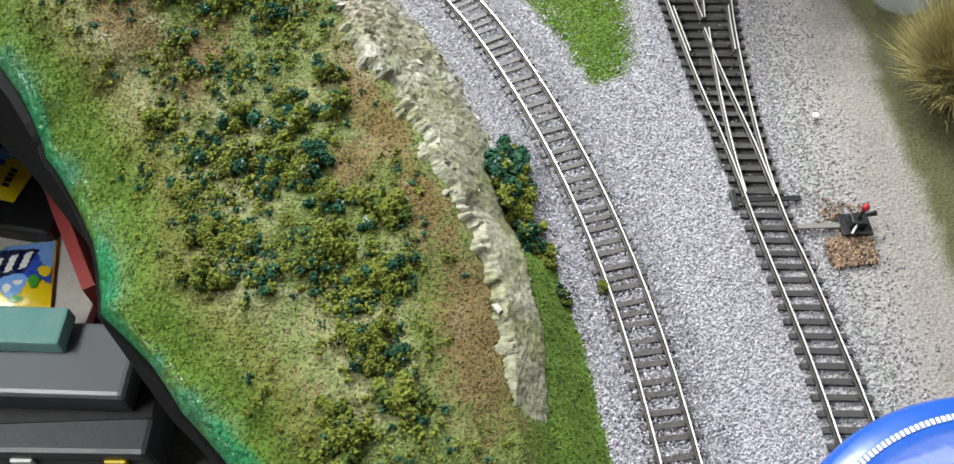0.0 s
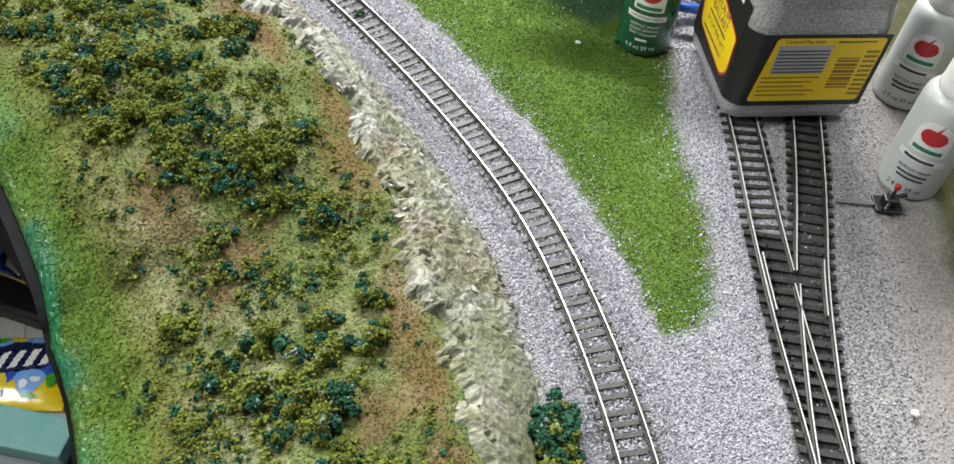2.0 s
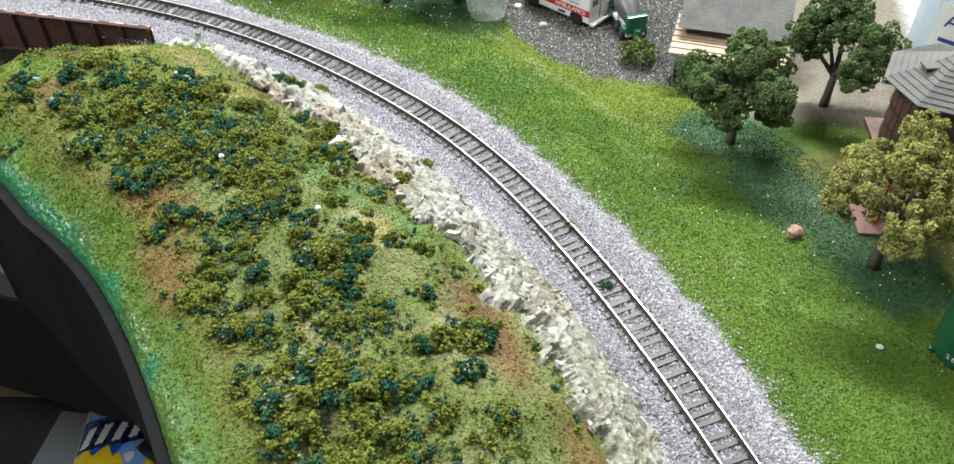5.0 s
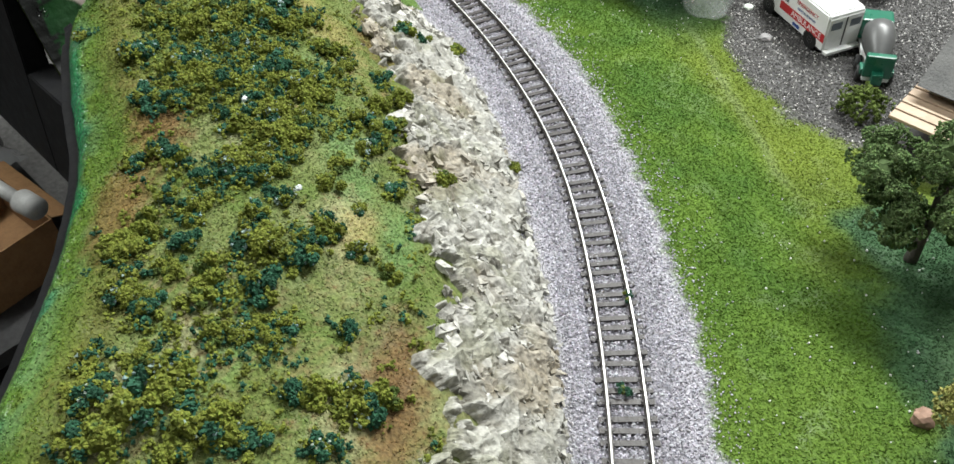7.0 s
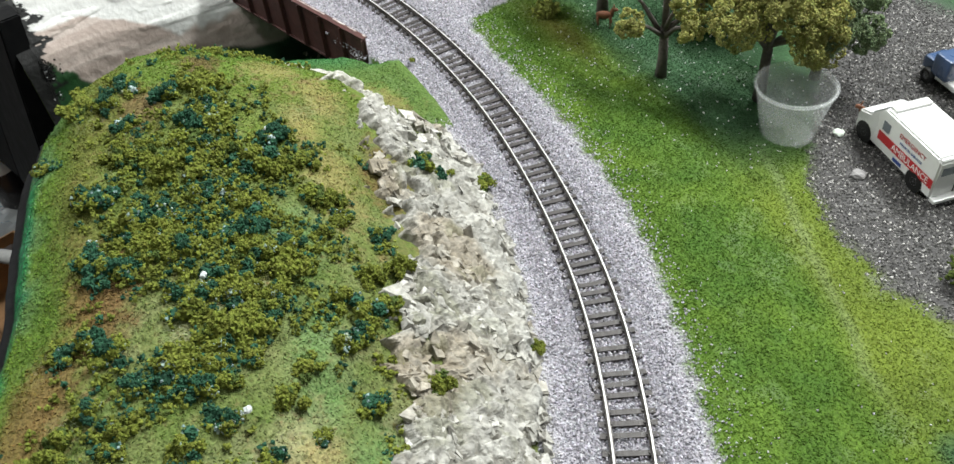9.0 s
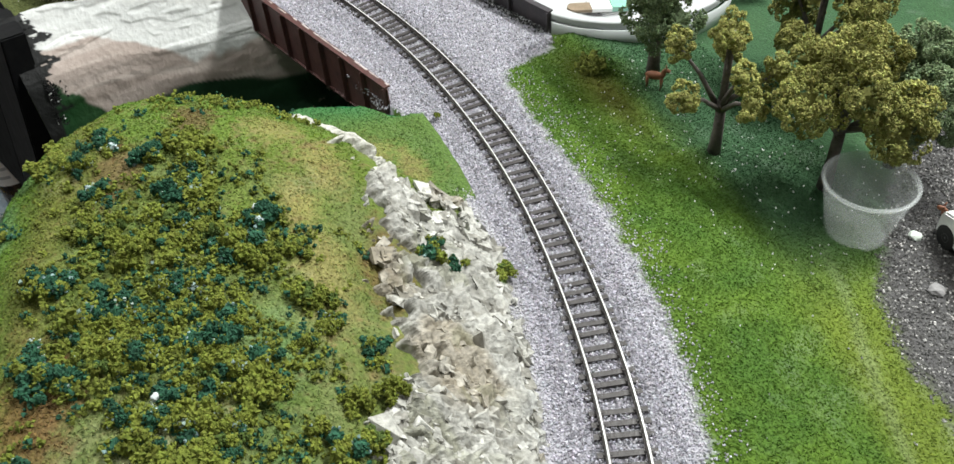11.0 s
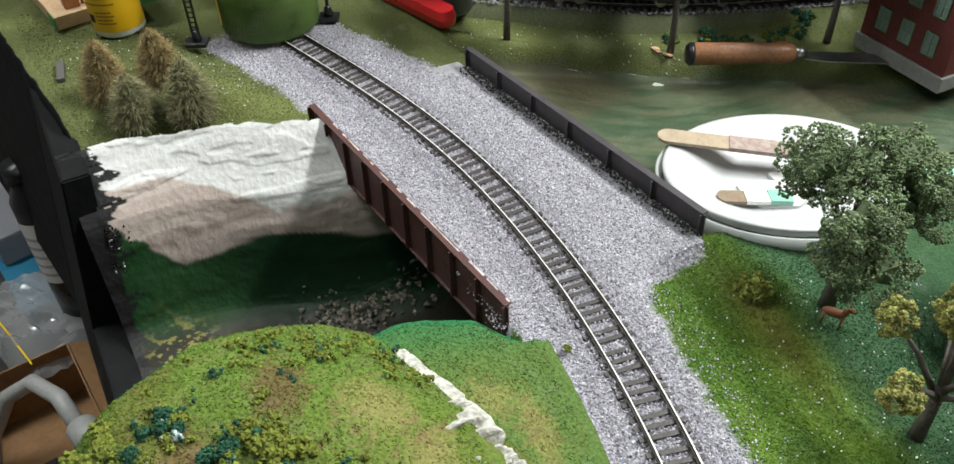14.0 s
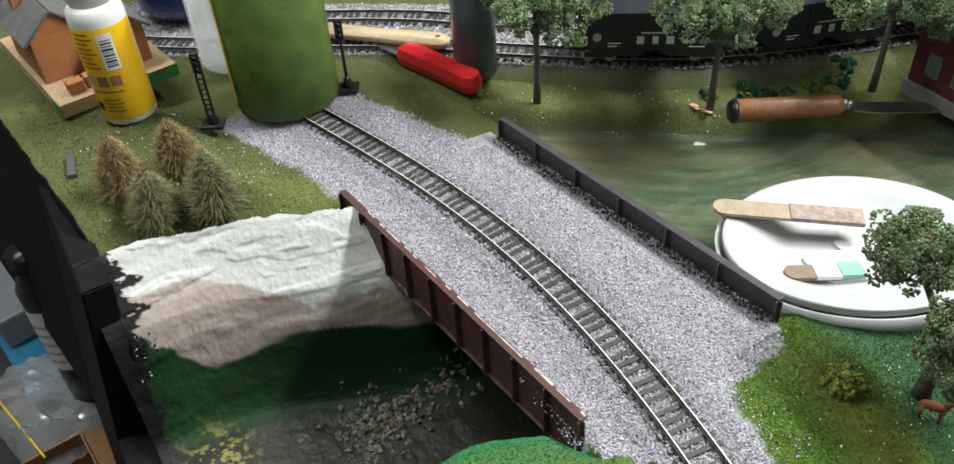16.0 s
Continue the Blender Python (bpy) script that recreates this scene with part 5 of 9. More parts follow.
CLUMPS = [
    [(0.259, 0.389, "g"), (0.259, 0.399, "m"), (0.253, 0.405, "g"), (0.280, 0.411, "g"), (0.266, 0.425, "m"), (0.278, 0.427, "t"), (0.263, 0.435, "m"), (0.270, 0.437, "g"), (0.261, 0.453, "t"), (0.275, 0.462, "g"), (0.259, 0.463, "m"), (0.267, 0.467, "m"), (0.280, 0.471, "t"), (0.221, 0.465, "t"), (0.242, 0.470, "t"), (0.205, 0.464, "g"), (0.251, 0.479, "g"), (0.195, 0.468, "g"), (0.266, 0.493, "w"), (0.213, 0.484, "m"), (0.275, 0.502, "g"), (0.202, 0.485, "g"), (0.194, 0.487, "g"), (0.263, 0.507, "g"), (0.247, 0.506, "m"), (0.219, 0.513, "t"), (0.235, 0.522, "m"), (0.239, 0.532, "t"), (0.182, 0.513, "g"), (0.223, 0.530, "m"), (0.205, 0.535, "m"), (0.185, 0.531, "t")],
    [(0.229, 0.554, "m"), (0.215, 0.553, "w"), (0.246, 0.566, "m"), (0.189, 0.545, "t"), (0.202, 0.560, "m"), (0.222, 0.572, "m"), (0.242, 0.587, "m"), (0.161, 0.557, "g"), (0.210, 0.628, "t"), (0.168, 0.608, "t"), (0.206, 0.637, "g"), (0.179, 0.625, "t"), (0.187, 0.632, "g"), (0.170, 0.634, "w"), (0.162, 0.633, "w"), (0.158, 0.637, "t"), (0.181, 0.654, "g"), (0.170, 0.648, "g"), (0.140, 0.629, "t"), (0.147, 0.637, "g"), (0.161, 0.650, "t"), (0.152, 0.644, "t"), (0.172, 0.661, "g"), (0.181, 0.669, "m"), (0.138, 0.641, "g"), (0.158, 0.657, "m"), (0.187, 0.683, "t"), (0.175, 0.675, "g"), (0.150, 0.660, "t"), (0.159, 0.669, "m"), (0.129, 0.649, "g"), (0.138, 0.656, "g")],
    [(0.148, 0.668, "w"), (0.136, 0.662, "t"), (0.124, 0.662, "g"), (0.136, 0.674, "t"), (0.111, 0.659, "g"), (0.100, 0.650, "g"), (0.102, 0.658, "t"), (0.130, 0.680, "t"), (0.165, 0.709, "m"), (0.122, 0.679, "g"), (0.140, 0.697, "g"), (0.108, 0.683, "g"), (0.079, 0.664, "t"), (0.115, 0.698, "m"), (0.086, 0.672, "g"), (0.123, 0.707, "t"), (0.141, 0.724, "w"), (0.105, 0.695, "m"), (0.083, 0.684, "m"), (0.108, 0.707, "g"), (0.092, 0.697, "g"), (0.068, 0.677, "w"), (0.140, 0.748, "t"), (0.062, 0.678, "g"), (0.116, 0.729, "t"), (0.081, 0.699, "m"), (0.122, 0.738, "g"), (0.131, 0.747, "m"), (0.139, 0.758, "g"), (0.064, 0.699, "g"), (0.077, 0.724, "g"), (0.106, 0.764, "t")],
    [(0.088, 0.747, "t"), (0.046, 0.713, "t"), (0.056, 0.731, "g"), (0.032, 0.709, "m"), (0.069, 0.751, "t"), (0.047, 0.742, "g"), (0.023, 0.718, "t"), (0.064, 0.773, "t"), (0.090, 0.800, "g"), (0.010, 0.722, "g"), (0.029, 0.743, "t"), (0.048, 0.764, "m"), (0.059, 0.782, "t"), (0.004, 0.726, "g"), (0.031, 0.788, "w"), (-0.004, 0.753, "t"), (-0.002, 0.770, "t"), (0.014, 0.790, "t"), (0.007, 0.786, "t"), (0.016, 0.799, "g"), (0.045, 0.839, "t"), (-0.002, 0.786, "m"), (0.003, 0.798, "m"), (0.024, 0.827, "g"), (-0.024, 0.769, "t"), (0.050, 0.867, "g"), (-0.039, 0.757, "t"), (-0.036, 0.766, "t"), (-0.007, 0.807, "g"), (0.020, 0.845, "w"), (-0.006, 0.816, "g"), (0.017, 0.854, "t")],
    [(-0.022, 0.804, "m"), (-0.010, 0.825, "g"), (-0.008, 0.832, "g"), (0.011, 0.861, "m"), (-0.020, 0.823, "m"), (0.008, 0.873, "g"), (-0.031, 0.820, "w"), (-0.031, 0.834, "t"), (-0.025, 0.845, "g"), (-0.060, 0.791, "t"), (-0.038, 0.836, "g"), (-0.070, 0.785, "t"), (-0.034, 0.845, "m"), (-0.053, 0.816, "t"), (-0.009, 0.893, "g"), (-0.064, 0.805, "g"), (-0.044, 0.845, "g"), (-0.078, 0.785, "w"), (-0.065, 0.814, "m"), (-0.061, 0.824, "t"), (-0.056, 0.837, "t"), (-0.053, 0.844, "t"), (-0.075, 0.804, "g"), (-0.030, 0.896, "t"), (-0.083, 0.805, "m"), (-0.074, 0.824, "t"), (-0.085, 0.820, "w"), (-0.092, 0.814, "t"), (-0.058, 0.890, "g"), (-0.062, 0.883, "g"), (-0.080, 0.851, "t"), (-0.084, 0.844, "w")],
    [(-0.108, 0.809, "t"), (-0.112, 0.802, "t"), (-0.116, 0.797, "t"), (-0.086, 0.873, "g"), (-0.105, 0.834, "g"), (-0.086, 0.882, "g"), (-0.093, 0.871, "m"), (-0.084, 0.892, "g"), (-0.098, 0.861, "t"), (-0.105, 0.846, "m"), (-0.105, 0.862, "g"), (-0.071, 0.948, "t"), (-0.068, 0.959, "t"), (-0.114, 0.855, "t"), (-0.127, 0.826, "g"), (-0.121, 0.845, "m"), (-0.113, 0.867, "m"), (-0.106, 0.886, "w"), (-0.128, 0.833, "g"), (-0.121, 0.852, "g"), (-0.135, 0.822, "g"), (-0.082, 0.956, "t"), (-0.126, 0.868, "m"), (-0.135, 0.861, "t"), (-0.165, 0.792, "t"), (-0.154, 0.830, "t"), (-0.156, 0.836, "w"), (-0.152, 0.875, "m"), (-0.166, 0.861, "t"), (-0.162, 0.877, "g"), (-0.180, 0.832, "t"), (-0.172, 0.874, "m")],
    [(-0.193, 0.825, "g"), (-0.193, 0.848, "w")],
]
CLUMP_LABEL = {"g": "olive green clump foliage bush on the hill", "t": "dark teal green clump foliage bush on the hill",
               "m": "mixed olive and teal clump foliage bush on the hill", "w": "teal clump foliage bush with white frosted tips"}


def build_clumps():
    meshes = {k: [clump_mesh(k, 100 * n + ord(k)) for n in range(5)] for k in "gtmw"}
    rng = random.Random(11)
    for stretch in CLUMPS:
        for x, y, kind in stretch:
            s, d = run_of(x, y)
            z = float(hill_height(s, d)[0])
            if float(d[0]) < float(rock_head(s)[0]):
                z += 0.003
            ob = new("foliage_clump", meshes[kind][rng.randrange(5)])
            size = rng.uniform(0.62, 1.08) * (1.08 if kind in "gm" else 0.92)
            ob.matrix_world = pose(x, y, z + 0.0006, rng.uniform(-12, 12), rng.uniform(-12, 12), rng.uniform(0, 360)) @ Matrix.Diagonal((size, size, size * rng.uniform(0.85, 1.25), 1))
            tagged(ob, CLUMP_LABEL[kind], "bush", "foliage clumps on the hill")
    # many more small bushes fill the gaps along the middle of the hill
    fill = np.random.default_rng(19)
    s, d = fill.uniform(0.37, 0.72, 420), fill.uniform(0.104, 0.212, 420)
    x, y = place_of(s, d)
    thick = step_up(0.40, 0.58, soft_noise(x, y, 0.03, 102)) * np.exp(-((d - 0.158) / 0.048) ** 4)
    on = fill.random(420) < thick * 0.20
    for a, b, px, py in zip(s[on], d[on], x[on], y[on]):
        kind = "ggmmmt"[fill.integers(6)]
        ob = new("foliage_clump", meshes[kind][fill.integers(5)])
        size = fill.uniform(0.42, 0.85)
        ob.matrix_world = pose(px, py, float(hill_height(np.array([a]), np.array([b]))[0]) + 0.0004, 0, 0, fill.uniform(0, 360)) @ Matrix.Diagonal((size, size, size * fill.uniform(0.9, 1.3), 1))
        tagged(ob, CLUMP_LABEL[kind], "bush", "foliage clumps on the hill")
    # small sprigs between the bushes
    rng = np.random.default_rng(12)
    n = 10000
    s, d = rng.uniform(-0.10, 0.93, n), rng.uniform(0.07, 0.24, n)
    x, y = place_of(s, d)
    spots = np.array([(a, b) for stretch in CLUMPS for a, b, kind in stretch])
    near = np.repeat(spots, 12, 0) + rng.normal(0, 0.0075, (len(spots) * 12, 2))
    s2, d2 = run_of(near[:, 0], near[:, 1])
    s, d, x, y, n = np.r_[s, s2], np.r_[d, d2], np.r_[x, near[:, 0]], np.r_[y, near[:, 1]], n + len(near)
    beside = np.r_[np.zeros(10000), np.ones(len(near))]
    thick = step_up(0.44, 0.60, soft_noise(x, y, 0.028, 101)) * np.exp(-((d - 0.15) / 0.055) ** 2) * (1 - 0.55 * step_up(0.85, 0.93, s))
    on = (rng.random(n) < np.maximum(thick, beside * 0.45)) & (d < hill_rim(s) - 0.02) & (d > rock_head(s)) & (s < hill_end(d) - 0.02)
    s, d, x, y = s[on], d[on], x[on], y[on]
    pick = rng.random(len(x))
    c = np.where(pick[:, None] < 0.75, np.array(OLIVE), np.array(TEAL)) * rng.uniform(0.75, 1.25, (len(x), 1))
    many = 7
    jit = rng.normal(0, 0.0011, (len(x), many, 3))
    base = np.c_[x, y, hill_height(s, d) + 0.0012]
    centres = (base[:, None] + jit).reshape(-1, 3)
    verts, faces, per = crumbs(centres, rng.uniform(0.0007, 0.0014, len(centres)), rng, 8)
    cc = np.repeat(np.repeat(c, many, 0) * rng.uniform(0.8, 1.2, (len(centres), 1)), per, 0)
    tagged(new("foliage_sprigs", np_mesh("foliage_sprigs", verts, faces, M["foliage"], cc)), "small loose olive and teal foliage sprigs on the hill", "foliage", kind="stuff")


build_clumps()


def single_clump(x, y, z, kind, size, seed, label):
    ob = new("foliage_clump", clump_mesh(kind, seed))
    ob.matrix_world = pose(x, y, z, 0, 0, seed * 40) @ Matrix.Diagonal((size, size, size, 1))
    return tagged(ob, label, "bush")


for k, (x, y, kind, size) in enumerate([(0.182, 0.853, "t", 0.42), (0.150, 0.898, "t", 0.36), (0.376, 0.482, "g", 0.35), (-0.203, 1.035, "g", 0.25)]):
    single_clump(x, y, 0.0022, kind, size, 700 + k, "stray scrap of foliage lying between the rails")
for k, (x, y, z, kind, size) in enumerate([(0.041, 0.931, 0.001, "g", 0.5), (-0.067, 0.985, 0.003, "g", 0.75), (0.332, 0.560, 0.006, "t", 1.2), (0.332, 0.549, 0.007, "t", 1.45), (0.327, 0.541, 0.013, "t", 1.2),
                                           (0.335, 0.536, 0.004, "t", 1.4), (0.337, 0.524, 0.003, "m", 1.4), (0.331, 0.529, 0.011, "m", 1.2), (0.340, 0.512, 0.002, "t", 1.25), (0.344, 0.500, 0.001, "g", 1.0),
                                           (0.356, 0.478, 0.001, "t", 0.6)]):
    single_clump(x, y, z, kind, size, 720 + k, "small foliage bush at the foot of the rock face")


def tree(name, label, at, height, spread, colour, seed, lobes=9, density=230, bare=0.38, full=1.0, thick=0.046):
    """A tapered trunk with limbs, and a crown of many crumbs gathered in lumps with gaps between."""
    height, spread = height * 1.04, spread * 1.12
    rng = np.random.default_rng(seed)
    t = thing(name, label, "tree", at)
    bm = bmesh.new()
    split = height * bare
    tube(bm, [(0, 0, -0.002), (0.0006, 0, split * 0.4), (0.001, -0.001, split)], [height * thick, height * thick * 0.75, height * thick * 0.66])
    tube(bm, [(0.001, -0.001, split * 0.95), (0.0, 0.001, split + 0.5 * (height - split)), (0.001, 0.0, split + 0.82 * (height - split))], [height * thick * 0.55, height * thick * 0.36, height * 0.008], 7)
    limbs = []
    masses = lobes
    for k in range(masses):
        a, up = 2.4 * k + rng.uniform(-0.5, 0.5), (k + 0.5) / masses
        r = spread * math.sqrt(max(0.06, 1 - (1.7 * up - 0.6) ** 2)) * rng.uniform(0.72, 1.02) * (0.3 if k == masses - 1 else 1)
        limbs.append(np.array((r * math.cos(a), r * math.sin(a), split + (height - split) * (0.12 + 0.68 * up + rng.uniform(-0.08, 0.08)))))
    for tip in limbs:
        mid = tip * 0.5 + np.array((0, 0, split * 0.45))
        tube(bm, [(0.001, -0.001, split * rng.uniform(0.75, 1.0)), tuple(mid), tuple(tip)], [height * 0.022, height * 0.014, height * 0.006], 6)
    part("trunk", bm, M["bark"], t, smooth=True)
    centres, tint, sizes = [], [], []
    for k, tip in enumerate(limbs):
        lobe = spread * rng.uniform(0.30, 0.46) * full
        squash = np.array((1, 1, rng.uniform(0.85, 1.25)))
        green = np.array(colour) * rng.uniform(0.88, 1.12)
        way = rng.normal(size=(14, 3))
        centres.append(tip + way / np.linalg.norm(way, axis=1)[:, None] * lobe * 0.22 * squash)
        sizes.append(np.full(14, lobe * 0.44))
        # shade inside the crown, put into the colour of the core crumbs
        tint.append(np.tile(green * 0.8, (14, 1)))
        knobs = int(46 * full)
        way = rng.normal(size=(knobs, 3))
        way /= np.linalg.norm(way, axis=1)[:, None]
        for w in way:
            knob = lobe * rng.uniform(0.20, 0.36)
            mid = tip + w * lobe * rng.uniform(0.66, 1.12) * squash
            n = max(18, int(18 + 1.25 * density * knob / spread))
            out = rng.normal(size=(n, 3)) + w * 0.9
            out /= np.linalg.norm(out, axis=1)[:, None]
            centres.append(mid + out * knob * rng.uniform(0.75, 1.05, (n, 1)))
            sizes.append(rng.uniform(0.0006, 0.0011, n))
            tint.append(green * rng.uniform(0.85, 1.18) * rng.uniform(0.72, 1.35, (n, 1)) * rng.uniform(0.93, 1.07, (n, 3)))
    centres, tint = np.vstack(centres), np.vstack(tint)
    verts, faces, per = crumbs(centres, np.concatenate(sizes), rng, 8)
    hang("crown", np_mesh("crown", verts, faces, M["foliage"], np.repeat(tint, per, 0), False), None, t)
    return t


def land_z(x, y):
    return float(land_height(np.array([x]), np.array([y]))[0])


LEAF_OLIVE, LEAF_GREEN, LEAF_FAR, LEAF_DARK = (0.235, 0.235, 0.070), (0.080, 0.124, 0.044), (0.170, 0.235, 0.125), (0.155, 0.208, 0.108)
for k, (x, y, h, r, colour, words) in enumerate([
        (0.333, 0.918, 0.094, 0.0305, LEAF_OLIVE, "olive green model tree beside the water tank"),
        (0.238, 1.020, 0.080, 0.031, LEAF_GREEN, "grey green model tree on the dark grass"),
        (0.300, 1.085, 0.082, 0.032, LEAF_GREEN, "grey green model tree behind the water tank"),
        (-0.083, 1.157, 0.090, 0.031, LEAF_OLIVE, "sparse olive model tree with bare twigs"),
        (-0.026, 1.190, 0.096, 0.032, LEAF_OLIVE, "broad olive green model tree with a forked trunk"),
        (-0.016, 1.238, 0.088, 0.028, LEAF_DARK, "dark green model tree beside the gravel lot"),
        (-0.168, 1.187, 0.106, 0.036, LEAF_DARK, "dark grey green model tree on the bank by the stream"),
        (-0.105, 1.270, 0.088, 0.030, LEAF_OLIVE, "olive model tree at the back of the field"),
        (-0.512, 1.185, 0.114, 0.033, LEAF_FAR, "dark green model tree beside the far track"),
        (-0.432, 1.290, 0.114, 0.036, LEAF_FAR, "green model tree with wood chips at its foot"),
        (-0.376, 1.404, 0.116, 0.040, LEAF_FAR, "dark green model tree near the red building")]):
    tree("model_tree", words, (x, y, land_z(x, y)), h, r, colour, 300 + k, 8, 230, {0: 0.40, 3: 0.43, 4: 0.50, 6: 0.46, 8: 0.60, 9: 0.62, 10: 0.62}.get(k, 0.36), 1.0 if k != 3 else 0.62, 0.046 if k < 8 else 0.027)


def shrub_ball(x, y, size, colour, seed, label):
    """A low round bush of clump foliage."""
    rng = np.random.default_rng(seed)
    way = rng.normal(size=(520, 3))
    way[:, 2] = np.abs(way[:, 2]) * 0.9
    way /= np.linalg.norm(way, axis=1)[:, None]
    bumpy = 0.8 + 0.3 * np.sin(way[:, 0] * 6) * np.sin(way[:, 1] * 7 + 1)
    centres = way * (size * bumpy * rng.uniform(0.75, 1.05, 520))[:, None] + np.array((0, 0, size * 0.25))
    verts, faces, per = crumbs(centres, rng.uniform(0.0009, 0.0018, 520), rng, 8)
    tint = np.array(colour) * rng.uniform(0.6, 1.5, (520, 1))
    ob = new("shrub", np_mesh("shrub", verts, faces, M["foliage"], np.repeat(tint, per, 0)))
    ob.location = (x, y, land_z(x, y))
    return tagged(ob, label, "bush")


shrub_ball(-0.191, 1.151, 0.0105, (0.165, 0.185, 0.040), 400, "small round olive shrub at the edge of the grass")
shrub_ball(0.152, 1.136, 0.0175, (0.075, 0.105, 0.022), 401, "round green shrub at the edge of the gravel lot")


def dry_shrub(x, y, height, radius, colour, seed, label, round_top=False):
    """A shrub of thin dry bristles round a stem."""
    rng = np.random.default_rng(seed)
    n = 5200 if not round_top else 8000
    up = rng.random(n) ** (1.2 if not round_top else 0.8)
    root = np.c_[np.zeros(n), np.zeros(n), up * height * 0.8]
    a = rng.uniform(0, 6.283, n)
    if round_top:
        lift = rng.uniform(-0.1, 1.0, n)
        way = np.c_[np.cos(a) * np.sqrt(1 - lift**2 * 0.9), np.sin(a) * np.sqrt(1 - lift**2 * 0.9), lift]
        tip = np.array((0, 0, height * 0.35)) + way * np.array((radius, radius, height * 0.65)) * rng.uniform(0.45, 1.05, (n, 1)) + rng.normal(0, 0.003, (n, 3))
        root = tip * 0.35 + rng.normal(0, 0.003, (n, 3))
    else:
        reach = radius * (1 - up ** 1.5) ** 0.8 * rng.uniform(0.55, 1.15, n) + 0.002
        inner = rng.uniform(0.1, 0.55, n)
        root = root + np.c_[np.cos(a) * reach * inner, np.sin(a) * reach * inner, np.zeros(n)]
        tip = np.c_[np.cos(a) * reach, np.sin(a) * reach, root[:, 2] + reach * rng.uniform(-0.25, 0.45, n) + 0.001]
    side = np.c_[-np.sin(a), np.cos(a), rng.normal(0, 0.4, n)] * (0.00026 if round_top else 0.00026)
    bend = (root + tip) / 2 + np.c_[np.zeros((n, 2)), rng.uniform(0.0, 0.0025, n)]
    verts = np.stack([root - side, root + side, bend + side * 0.8, bend - side * 0.8, tip], 1).reshape(-1, 3)
    k = (np.arange(n) * 5)[:, None]
    faces = np.concatenate([np.stack([k + 0, k + 1, k + 2], -1), np.stack([k + 0, k + 2, k + 3], -1), np.stack([k + 3, k + 2, k + 4], -1)], 1).reshape(-1, 3)
    tint = np.repeat(np.array(colour) * rng.uniform(0.5, 1.6, (n, 1)), 5, 0)
    ob = thing("dry_shrub", label, "shrub", (x, y, land_z(x, y)), 0, "" if round_top else "dry shrubs on the bank")
    hang("bristles", np_mesh("bristles", verts, faces, M["foliage"], tint), None, ob)
    part("stem", tube(bmesh.new(), [(0, 0, -0.002), (0, 0, height * 0.8)], [0.0011, 0.0005], 6), M["bark"], ob)
    return ob


for k, (x, y, h, r) in enumerate([(-0.552, 0.883, 0.052, 0.018), (-0.524, 0.894, 0.042, 0.019), (-0.553, 0.921, 0.048, 0.018), (-0.511, 0.930, 0.054, 0.020)]):
    dry_shrub(x, y, h, r, ((0.24, 0.18, 0.08), (0.20, 0.19, 0.10))[k % 2], 500 + k, "dry brown bristly shrub on the grassy bank")
dry_shrub(0.598, 0.610, 0.056, 0.048, (0.34, 0.29, 0.12), 510, "large tuft of straw coloured bristles beside the yard", True)

